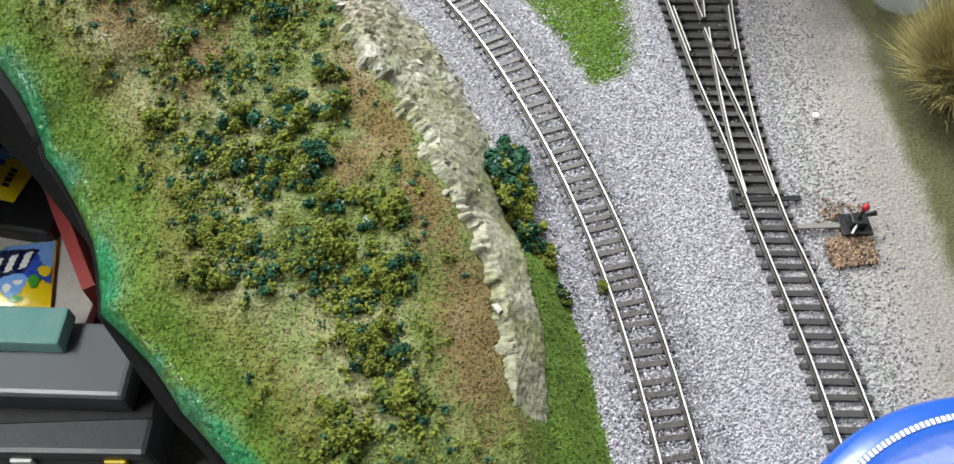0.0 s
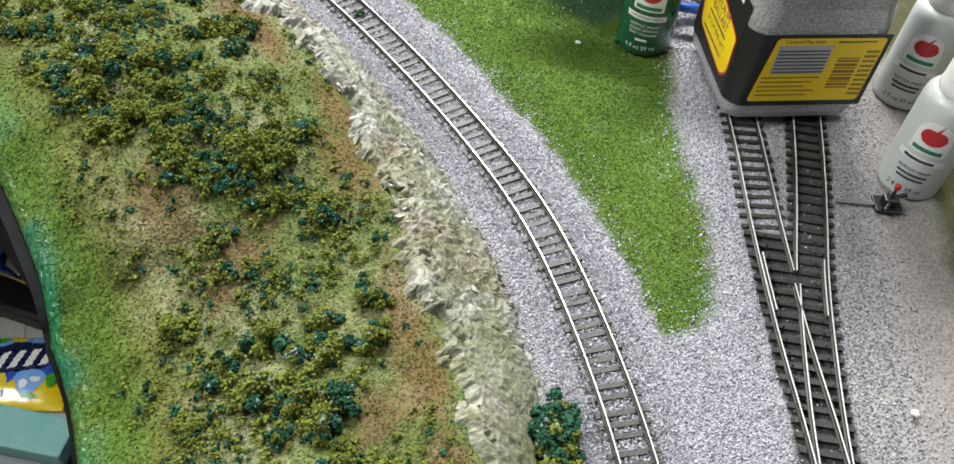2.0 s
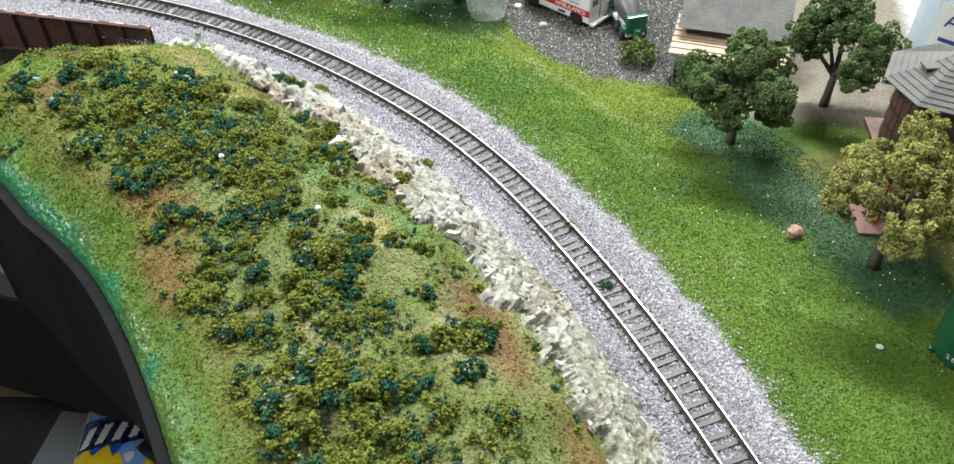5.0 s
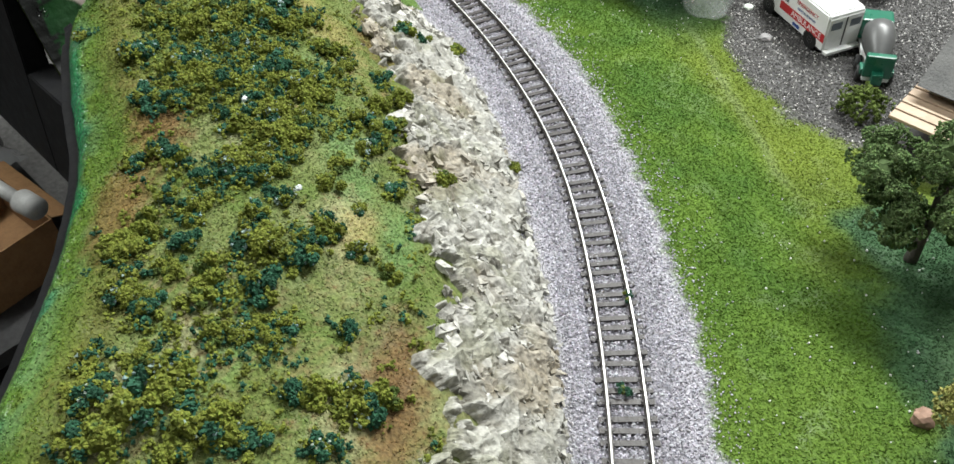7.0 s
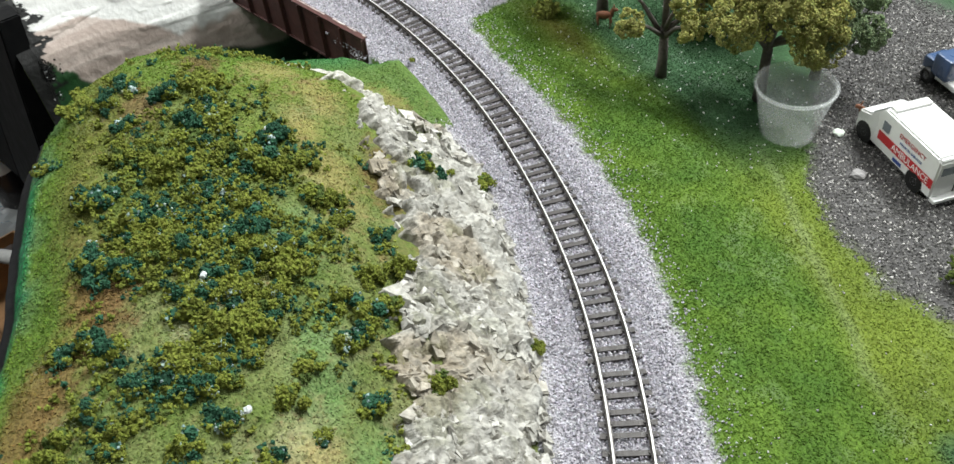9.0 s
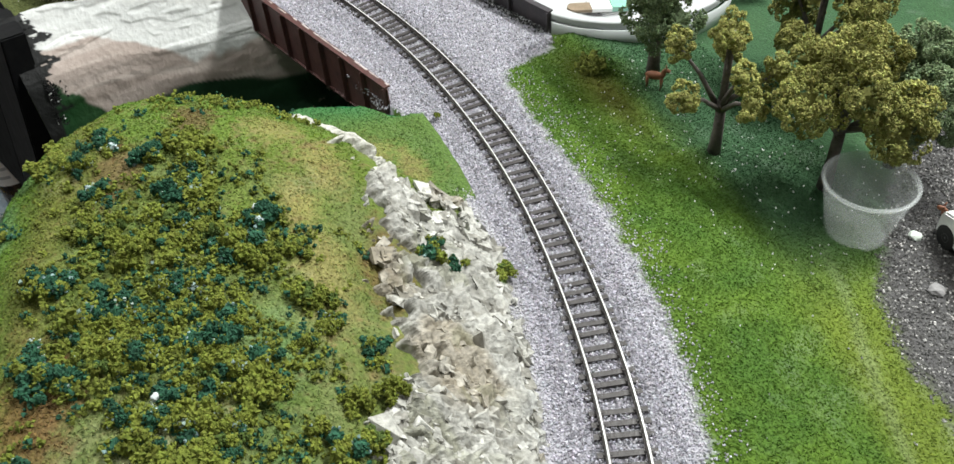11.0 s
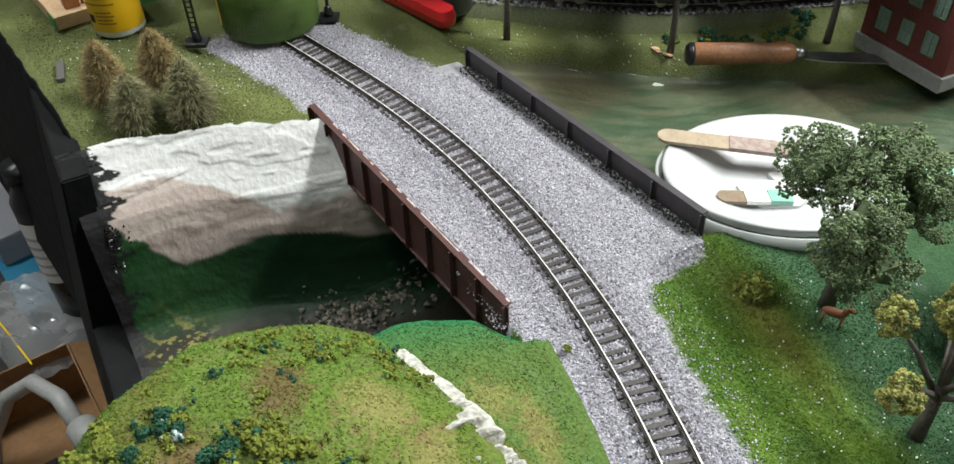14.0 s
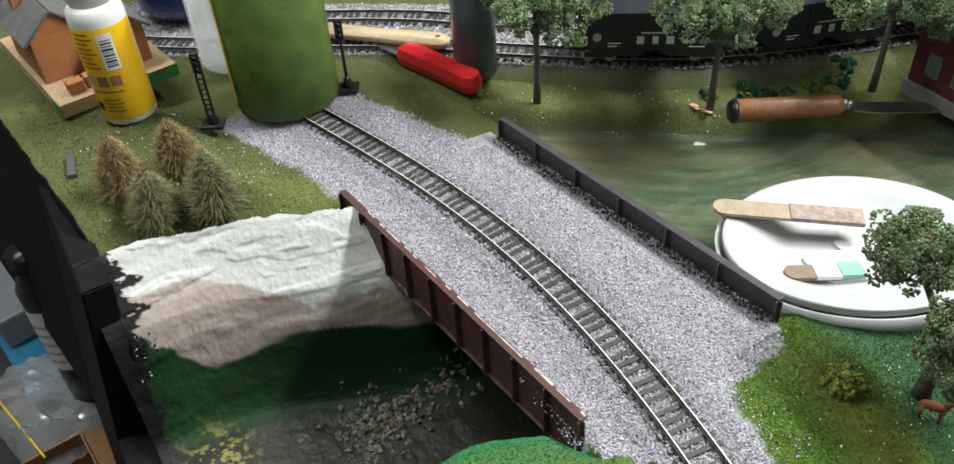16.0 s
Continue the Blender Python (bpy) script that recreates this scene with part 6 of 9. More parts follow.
# ---- containers and tools on the layout ----
PAINT = {
    "green": surface("green_paint_in_bottle", (0.010, 0.105, 0.050), 0.30, 0, 0.2, coat=0.5),
    "milky": surface("milky_bottle", (0.62, 0.64, 0.63), 0.35, 0, 0.25, spread=0.03, second=(0.48, 0.50, 0.50), coat=0.3),
    "red": surface("label_red", (0.50, 0.025, 0.03), 0.4, 0, 0.15),
    "white": surface("label_white", (0.82, 0.82, 0.81), 0.45, 0, 0.1),
    "black": surface("label_black", (0.013, 0.013, 0.014), 0.4, 0, 0.2),
    "ink": surface("label_ink", (0.05, 0.05, 0.06), 0.5, 0, 0.1),
    "yellow": surface("label_yellow", (0.90, 0.62, 0.010), 0.4, 0, 0.12, second=(0.86, 0.57, 0.01)),
    "brown_ink": surface("label_brown_ink", (0.28, 0.15, 0.01), 0.5, 0, 0.1),
    "grey_print": surface("label_grey_print", (0.45, 0.46, 0.47), 0.5, 0, 0.3, grain_size=0.0006),
    "blue_print": surface("label_blue_print", (0.03, 0.07, 0.28), 0.45, 0, 0.15),
    "leaf_print": surface("label_green_print", (0.03, 0.20, 0.09), 0.45, 0, 0.15),
    "glue_yellow": surface("glue_label_yellow", (0.80, 0.46, 0.01), 0.32, 0, 0.12, second=(0.70, 0.38, 0.01), coat=0.3),
    "steel": surface("scratched_steel", (0.42, 0.42, 0.42), 0.35, 1.0, 0.6, second=(0.2, 0.2, 0.2)),
    "blue": surface("bright_blue_plastic", (0.015, 0.085, 0.42), 0.28, 0, 0.2, coat=0.4),
    "wood": surface("bare_wood", (0.50, 0.36, 0.22), 0.6, 0, 0.7, 0.002, 0.0002, spread=0.01, second=(0.36, 0.22, 0.11)),
    "handle_wood": surface("old_handle_wood", (0.34, 0.15, 0.065), 0.45, 0, 0.9, 0.002, 0.0003, spread=0.012, second=(0.15, 0.06, 0.03), coat=0.2),
    "red_plastic": surface("red_plastic", (0.55, 0.018, 0.022), 0.3, 0, 0.15, coat=0.4),
    "slate": surface("slate_grey_plastic", (0.060, 0.085, 0.105), 0.35, 0, 0.4, coat=0.3),
    "orange_wood": surface("orange_brown_wood", (0.38, 0.16, 0.06), 0.6, 0, 0.6, 0.002, 0.0002, second=(0.25, 0.09, 0.035)),
    "roof_grey": surface("grey_shingle", (0.13, 0.128, 0.125), 0.8, 0, 0.8, 0.0015, 0.0004, second=(0.08, 0.08, 0.08)),
}


def plate(x0, x1, y0, y1, z=0.0, thick=0.00012):
    return box(bmesh.new(), x0, x1, y0, y1, z, z + thick)


def flat(name, bm, material, parent, m, label=""):
    bm.transform(m)
    return part(name, bm, material, parent, label)


def bars(name, rows, material, parent, m, radius=None, turn=0.0, z=0.0002):
    """Lines of print that cannot be read, as plain bars: (x0, x1, y0, y1)."""
    if name == "barcode":
        for row in rows:
            bars("code_bar", [row], material, parent, m, radius, turn, z)
        return None
    bm = bmesh.new()
    for x0, x1, y0, y1 in rows:
        if radius:
            steps = max(1, int((x1 - x0) / 0.0012))
            edge = [[bm.verts.new((x0 + (x1 - x0) * k / steps, y, z + 0.0001)) for k in range(steps + 1)] for y in (y0, y1)]
            for k in range(steps):
                bm.faces.new((edge[0][k], edge[0][k + 1], edge[1][k + 1], edge[1][k]))
        else:
            box(bm, x0, x1, y0, y1, z, z + 0.0001)
    me = bpy.data.meshes.new(name)
    bm.to_mesh(me)
    bm.free()
    if radius:
        wrapped(me, radius, m)
    else:
        me.transform(m)
    return hang(name, me, material, parent)


def word(name, text, size, material, parent, m, at=(0, 0, 0.0002), radius=None, tilt=0.0):
    me = writing(text, size)
    me.transform(pose(*at, 0, 0, tilt))
    if radius:
        wrapped(me, radius, m)
    else:
        me.transform(m)
    return hang(name, me, material, parent)


def disc_points(rx, ry, n=28, cx=0.0, cy=0.0):
    return [(cx + rx * math.cos(6.2832 * k / n), cy + ry * math.sin(6.2832 * k / n)) for k in range(n)]


def fruit_points():
    out = []
    for k in range(30):
        a = 6.2832 * k / 30
        r = 0.0062 * (1 + 0.10 * math.cos(2 * a)) * (1 - 0.16 * math.exp(-((a - 1.571) / 0.35) ** 2))
        out.append((r * math.cos(a) * 1.08, r * math.sin(a)))
    return out


def inked(name, shapes, cell):
    """A flat print filled with small cells, so that it can be bent: the union of some outlines."""
    pts = np.vstack([np.array(p) for p in shapes])
    gx, gy = np.meshgrid(np.arange(pts[:, 0].min(), pts[:, 0].max() + cell, cell), np.arange(pts[:, 1].min(), pts[:, 1].max() + cell, cell))
    mx, my = gx[:-1, :-1] + cell / 2, gy[:-1, :-1] + cell / 2
    inside = np.zeros(mx.shape, bool)
    for shape in shapes:
        one = np.zeros(mx.shape, bool)
        for (x0, y0), (x1, y1) in zip(shape, shape[1:] + shape[:1]):
            if y0 != y1:
                one ^= ((my < y0) != (my < y1)) & (mx < (x1 - x0) * (my - y0) / (y1 - y0) + x0)
        inside |= one
    me = bpy.data.meshes.new(name)
    quads = sheet(*gx.shape)[inside.ravel()]
    me.from_pydata(np.c_[gx.ravel(), gy.ravel(), np.zeros(gx.size)].tolist(), [], quads.tolist())
    me.update()
    return me


def paint_bottle(at, turn, body, label, print_material, panel):
    """A 59 ml craft paint bottle: body with rounded shoulder, stepped cap, printed label."""
    b = thing("paint_bottle", label, "paint bottle", at, turn, "craft paint bottles")
    r = 0.0185
    part("body", lathe(bmesh.new(), [(0.0, 0.0006), (0.0150, 0.0), (0.0178, 0.0012), (r, 0.0040), (r, 0.0640), (0.0180, 0.0685), (0.0160, 0.0715), (0.0140, 0.0725), (0.0, 0.0725)], 40), body, b, smooth=True)
    cap = bmesh.new()
    lathe(cap, [(0.0, 0.0726), (0.0134, 0.0726), (0.0138, 0.0735), (0.0138, 0.0770), (0.0134, 0.0776), (0.0134, 0.0925), (0.0128, 0.0940), (0.0, 0.0942)], 40)
    part("cap", cap, M["white_plastic"], b, "white flip cap", True)
    m = Matrix.Identity(4)
    up = 0.047
    for name, pts, mat, z in (("label_panel", None, panel, 0.00010), ("fruit_print", fruit_points(), PAINT["red"], 0.00035)):
        shapes = []
        if pts is None:
            arch = [(-0.0105, -0.010), (0.0105, -0.010), (0.0105, 0.002)] + [(0.0105 * math.cos(a), 0.002 + 0.0105 * math.sin(a)) for a in np.linspace(0.2, 2.94, 12)] + [(-0.0105, 0.002)]
            shapes = [arch]
        else:
            shapes = [[(x, y + 0.0025) for x, y in pts], [(-0.0005, 0.0070), (0.0030, 0.0125), (0.0014, 0.0070)]]
        me = inked(name, shapes, 0.0004)
        me.transform(Matrix.Translation((0, up, z)))
        hang(name, wrapped(me, r, m), mat, b)
    bars("brand_print", [(-0.0085, 0.0085, up - 0.0085, up - 0.0058)], PAINT["leaf_print"], b, m, r, z=0.0003)
    bars("name_band", [(-0.014, 0.014, 0.0298, 0.0340)], panel, b, m, r, z=0.0001)
    return b, r


def green_bottle():
    b, r = paint_bottle((0.381, 0.8625, land_z(0.381, 0.8625)), -14, PAINT["green"], "green craft paint bottle with a white cap standing on the grass", PAINT["white"], PAINT["white"])
    one = Matrix.Identity(4)
    for text, size, z in (("CHRISTMAS GREEN", 0.0026, 0.0319),):
        word("writing", text, size, PAINT["ink"], b, one, (0, z, 0.0003), r)
    for text, size, z in (("ACRYLIC PAINT", 0.0028, 0.0255), ("QUICK DRYING", 0.0028, 0.0222), ("EASY CLEANUP", 0.0028, 0.0189), ("2 fl oz 59 ml", 0.0042, 0.0080)):
        word("writing", text, size, PAINT["white"], b, one, (0.0, z, 0.0002), r)
    bars("small_print", [(-0.004, 0.004, 0.0134, 0.0152)], PAINT["white"], b, one, r)
    # dried drips at the cap and the foot
    for x, y, z, s in ((-0.010, -0.0096, 0.0862, 0.0022), (-0.0115, -0.0078, 0.0905, 0.0016), (-0.0082, -0.0110, 0.0835, 0.0013), (-0.017, -0.009, 0.0015, 0.002)):
        bm = bmesh.new()
        bmesh.ops.create_icosphere(bm, subdivisions=2, radius=s, matrix=pose(x, y, z) @ Matrix.Diagonal((1, 0.5, 0.9, 1)))
        part("dried_paint", bm, PAINT["green"], b, "dried green paint", True)


green_bottle()
for x, y, turn in ((0.5425, 0.7560, -30), (0.556, 0.840, -26)):
    b, r = paint_bottle((x, y, land_z(x, y)), turn, PAINT["milky"], "milky white craft paint bottle with a red fruit label", PAINT["ink"], PAINT["white"])
    one = Matrix.Identity(4)
    for text, size, z in (("ACRYLIC PAINT", 0.0028, 0.0235), ("2 fl oz 59 ml", 0.0042, 0.0085)):
        word("writing", text, size, PAINT["ink"], b, one, (0, z, 0.0002), r)
    bars("small_print", [(-0.009, 0.009, 0.0192, 0.0208), (-0.008, 0.008, 0.0160, 0.0176), (-0.010, 0.008, 0.0306, 0.0326)], PAINT["ink"], b, one, r)


def rounded(w, d, r, n=6):
    out = []
    for cx, cy, a0 in ((w / 2 - r, d / 2 - r, 0), (-w / 2 + r, d / 2 - r, 90), (-w / 2 + r, -d / 2 + r, 180), (w / 2 - r, -d / 2 + r, 270)):
        out += [(cx + r * math.cos(math.radians(a0 + 90 * k / n)), cy + r * math.sin(math.radians(a0 + 90 * k / n))) for k in range(n + 1)]
    return out


def loft(bm, rings):
    """Skins a stack of equal outlines: (points, z)."""
    made = [[bm.verts.new((x, y, z)) for x, y in pts] for pts, z in rings]
    n = len(made[0])
    for a, b in zip(made[:-1], made[1:]):
        for k in range(n):
            bm.faces.new((a[k], a[(k + 1) % n], b[(k + 1) % n], b[k]))
    bm.faces.new(list(reversed(made[0])))
    bm.faces.new(made[-1])
    return bm


def ballast_jar():
    jar = thing("ballast_jar", "clear jar of grey ballast with a black and yellow label", "jar", (0.4625, 0.8345, 0.0036), 11.5)
    fill = surface("ballast_in_jar", (0.42, 0.415, 0.42), 0.6, 0, 1.0, 0.0011, 0.0003, spread=0.0013, second=(0.16, 0.16, 0.165), coat=1.0)
    bm = bmesh.new()
    w, d = 0.088, 0.088
    loft(bm, [(rounded(w - 0.012, d - 0.012, 0.010), 0.0), (rounded(w - 0.003, d - 0.003, 0.012), 0.003), (rounded(w, d, 0.012), 0.008), (rounded(w, d, 0.012), 0.072), (rounded(w - 0.003, d - 0.003, 0.013), 0.084), (rounded(w - 0.003, d - 0.003, 0.013), 0.146),
              (rounded(w - 0.010, d - 0.010, 0.016), 0.156), (rounded(w - 0.026, d - 0.026, 0.022), 0.164), (rounded(0.056, 0.056, 0.027), 0.170), (rounded(0.056, 0.056, 0.027), 0.176)])
    part("body", bm, fill, jar, smooth=False)
    part("lid", lathe(bmesh.new(), [(0, 0.1762), (0.030, 0.1762), (0.031, 0.1775), (0.031, 0.194), (0.029, 0.196), (0, 0.196)], 40), PAINT["yellow"], jar, "yellow shaker lid", True)
    front = Matrix.Translation((0, -d / 2 - 0.0002, 0)) @ pose(0, 0, 0, 90, 0, 0)
    side = Matrix.Translation((-w / 2 - 0.0002, 0, 0)) @ pose(0, 0, 0, 90, 0, -90)
    # black wrap: front, corner and side
    flat("label_front", plate(-0.0335, 0.0425, 0.014, 0.068), PAINT["black"], jar, front)
    flat("label_side", plate(-0.036, 0.0335, 0.014, 0.080), PAINT["black"], jar, side)
    bm = bmesh.new()
    edge = [[bm.verts.new((-w / 2 + 0.012 + 0.0123 * math.cos(a), -d / 2 + 0.012 + 0.0123 * math.sin(a), z)) for a in np.linspace(math.pi, 1.5 * math.pi, 10)] for z in (0.014, 0.068)]
    for k in range(9):
        bm.faces.new((edge[0][k], edge[0][k + 1], edge[1][k + 1], edge[1][k]))
    part("label_corner", bm, PAINT["black"], jar, smooth=True)
    bm = bmesh.new()
    outline(bm, [(-0.031, 0.0180), (0.0375, 0.0180), (0.0390, 0.0195), (0.0400, 0.0640), (0.0385, 0.0655), (-0.0260, 0.0655), (-0.0275, 0.0640), (-0.0325, 0.0195)], 0.0001, Matrix.Translation((0, 0, 0.00016)))
    flat("yellow_panel", bm, PAINT["yellow"], jar, front)
    flat("print_box", plate(-0.0250, 0.0085, 0.0395, 0.0605, 0.0003), PAINT["grey_print"], jar, front)
    bars("small_print", [(-0.024, 0.0075, 0.0405 + 0.0026 * k, 0.0414 + 0.0026 * k) for k in range(7)], PAINT["ink"], jar, front, z=0.00045)
    word("writing", "Contents May Settle", 0.0030, PAINT["ink"], jar, front, (-0.010, 0.0632, 0.0003))
    bars("small_print", [(0.010, 0.034, 0.0625, 0.0635)], PAINT["ink"], jar, front, z=0.0003)
    bars("small_print", [(-0.029, 0.008 - 0.004 * (k % 3), 0.0360 - 0.0034 * k, 0.0369 - 0.0034 * k) for k in range(5)], PAINT["brown_ink"], jar, front, z=0.0003)
    bars("barcode", [(0.0145, 0.0285, 0.0280 + z, 0.0280 + z + t) for z, t in ((0, 0.0010), (0.0020, 0.0018), (0.0048, 0.0007), (0.0062, 0.0024), (0.0096, 0.0012), (0.0118, 0.0022), (0.0150, 0.0009), (0.0168, 0.0020), (0.0200, 0.0015), (0.0225, 0.0008))],
         PAINT["brown_ink"], jar, front, z=0.0003)
    bars("small_print", [(0.0305, 0.0385, 0.0225 + 0.0036 * k, 0.0240 + 0.0036 * k) for k in range(10)], PAINT["brown_ink"], jar, front, z=0.0003)
    edge = [(-0.0320, 0.046), (-0.0300, 0.0500), (-0.013, 0.0620), (-0.010, 0.0625), (0.0270, 0.0540), (0.0290, 0.0520), (0.0300, 0.0290), (0.0285, 0.0260), (0.0240, 0.0215), (0.0210, 0.0205), (-0.024, 0.0250), (-0.0275, 0.0275), (-0.0320, 0.042)]
    bm = bmesh.new()
    outline(bm, edge, 0.0001, Matrix.Translation((0, 0, 0.00016)))
    flat("red_border", bm, PAINT["red"], jar, side)
    bm = bmesh.new()
    outline(bm, [(x * 0.955, 0.042 + (y - 0.042) * 0.93) for x, y in edge], 0.0001, Matrix.Translation((0, 0, 0.0003)))
    flat("yellow_panel", bm, PAINT["yellow"], jar, side)
    word("writing", "MEDIUM", 0.0075, PAINT["ink"], jar, side, (-0.001, 0.0545, 0.00042))
    word("writing", "BALLAST", 0.0075, PAINT["ink"], jar, side, (-0.001, 0.0480, 0.00042))
    bars("small_print", [(-0.018, 0.014, 0.0415, 0.0428)], PAINT["ink"], jar, side, z=0.00042)
    word("writing", "57.7 in\u00b3 (945 cm\u00b3)", 0.0048, PAINT["ink"], jar, side, (-0.001, 0.0365, 0.00042))
    bars("small_print", [(-0.02, 0.015, 0.0285, 0.0298)], PAINT["ink"], jar, side, z=0.00042)
    bars("brand_print", [(-0.020, 0.022, 0.0735, 0.0757), (-0.020, 0.006, 0.0698, 0.0718)], PAINT["white"], jar, side, z=0.0002)


ballast_jar()


def measuring_cup(at, top, foot, height, material, label, lines=True):
    cup = thing("plastic_cup", label, "cup", at)
    wall = 0.0007
    part("shell", lathe(bmesh.new(), [(0, 0.0), (foot - 0.001, 0.0), (foot, 0.0012), (top, height - 0.002), (top - wall, height - 0.002), (foot - wall, 0.0022), (foot - 0.002, 0.0016), (0, 0.0015)], 48), material, cup, smooth=True)
    part("rim", lathe(bmesh.new(), [(top - wall, height - 0.0019), (top + 0.0008, height - 0.0019), (top + 0.0013, height - 0.0012), (top + 0.0013, height - 0.0004), (top + 0.0008, height), (top - wall, height), (top - wall, height - 0.0019)], 48), material, cup, "rolled rim", True)
    if lines:
        for k in range(6):
            z = height * (0.28 + 0.10 * k)
            r = foot + (top - foot) * z / height + 0.0001
            bm = bmesh.new()
            for j in range(5):
                a = math.radians(60 + 5 * j)
                box(bm, -0.0008, 0.0008, -0.00008, 0.00008, -0.00018, 0.00018, 0, pose(r * math.cos(a), r * math.sin(a), z, 0, 0, math.degrees(a) + 90))
            part("mark", bm, material, cup)
    return cup


MILKY = clear("milky_clear_plastic", (0.85, 0.88, 0.88), 0.22, 0.17)
GREY_CLEAR = clear("greyish_clear_plastic", (0.50, 0.54, 0.54), 0.3, 0.30)
measuring_cup((0.009, 1.1725, land_z(0.009, 1.1725)), 0.0238, 0.0165, 0.038, MILKY, "milky translucent measuring cup standing on dark grass")
measuring_cup((0.592, 0.690, land_z(0.592, 0.690)), 0.0225, 0.0195, 0.040, GREY_CLEAR, "greyish translucent cup standing on the olive grass", False)


def bucket_lid():
    """The large blue tub that stands on the yard at the start, with its ribbed rim."""
    tub = thing("blue_tub", "bright blue plastic tub with a ribbed white-edged lid", "tub", (0.4810, 0.2950, 0.0036))
    part("body", lathe(bmesh.new(), [(0, 0), (0.076, 0), (0.079, 0.004), (0.084, 0.068), (0.0885, 0.070), (0.0900, 0.074), (0.0900, 0.082), (0.0875, 0.0860), (0.076, 0.0868), (0, 0.0870)], 96), PAINT["blue"], tub, smooth=True)
    bm = bmesh.new()
    for k in range(250):
        a = 6.2832 * k / 250
        box(bm, -0.0010, 0.0010, -0.0006, 0.0006, 0, 0.0006, 0, pose(0.0815 * math.cos(a), 0.0815 * math.sin(a), 0.0864, 0, 0, math.degrees(a)))
    part("ribbed_rim", bm, M["white_plastic"], tub, "white ribbed rim")


bucket_lid()


def scissors():
    s = thing("scissors", "blue handled scissors lying beside the jar", "scissors", (0.412, 0.905, 0.004), 15)
    for k, side in enumerate((-1, 1)):
        pts = [(0.016 * math.cos(a), side * 0.011 + 0.010 * math.sin(a), 0.012 + 0.002 * k) for a in np.linspace(0, 6.2832, 22)]
        part("finger_loop", tube(bmesh.new(), pts, [0.0035] * 22, 8), PAINT["blue"], s, smooth=True)
        part("blade", box(bmesh.new(), 0.016, 0.090, side * 0.003 - 0.003, side * 0.003 + 0.003, 0.010 + 0.0015 * k, 0.0114 + 0.0015 * k, 0.0003), PAINT["steel"], s)


scissors()


# ---- toys in the gravel lot ----
WHITE_ENAMEL = surface("white_enamel", (0.80, 0.80, 0.79), 0.28, 0, 0.15, spread=0.03, coat=0.5)
TYRE = surface("black_tyre", (0.012, 0.012, 0.012), 0.6, 0, 0.3)
HUB = surface("grey_hub", (0.16, 0.16, 0.17), 0.4, 0.6, 0.3)
DARK_GLASS = surface("tinted_toy_window", (0.16, 0.18, 0.20), 0.15, 0, 0.2)


def wheel(parent, x, y, r, wide):
    w = part("wheel", lathe(bmesh.new(), [(0, -wide / 2), (r * 0.9, -wide / 2), (r, -wide / 4), (r, wide / 4), (r * 0.9, wide / 2), (r * 0.62, wide / 2), (r * 0.58, wide / 2 - 0.0008), (0, wide / 2 - 0.0008)], 22), TYRE, parent, smooth=False)
    w.matrix_basis = pose(x, y, r, 90, 0, 0)
    hub = part("hub", lathe(bmesh.new(), [(0, 0), (r * 0.50, 0), (r * 0.42, 0.0007), (r * 0.2, 0.0003), (0, 0.0009)], 16), HUB, w)
    hub.matrix_basis = pose(0, 0, (-1 if y > 0 else 1) * 0 + wide / 2 - 0.0008)
    return w


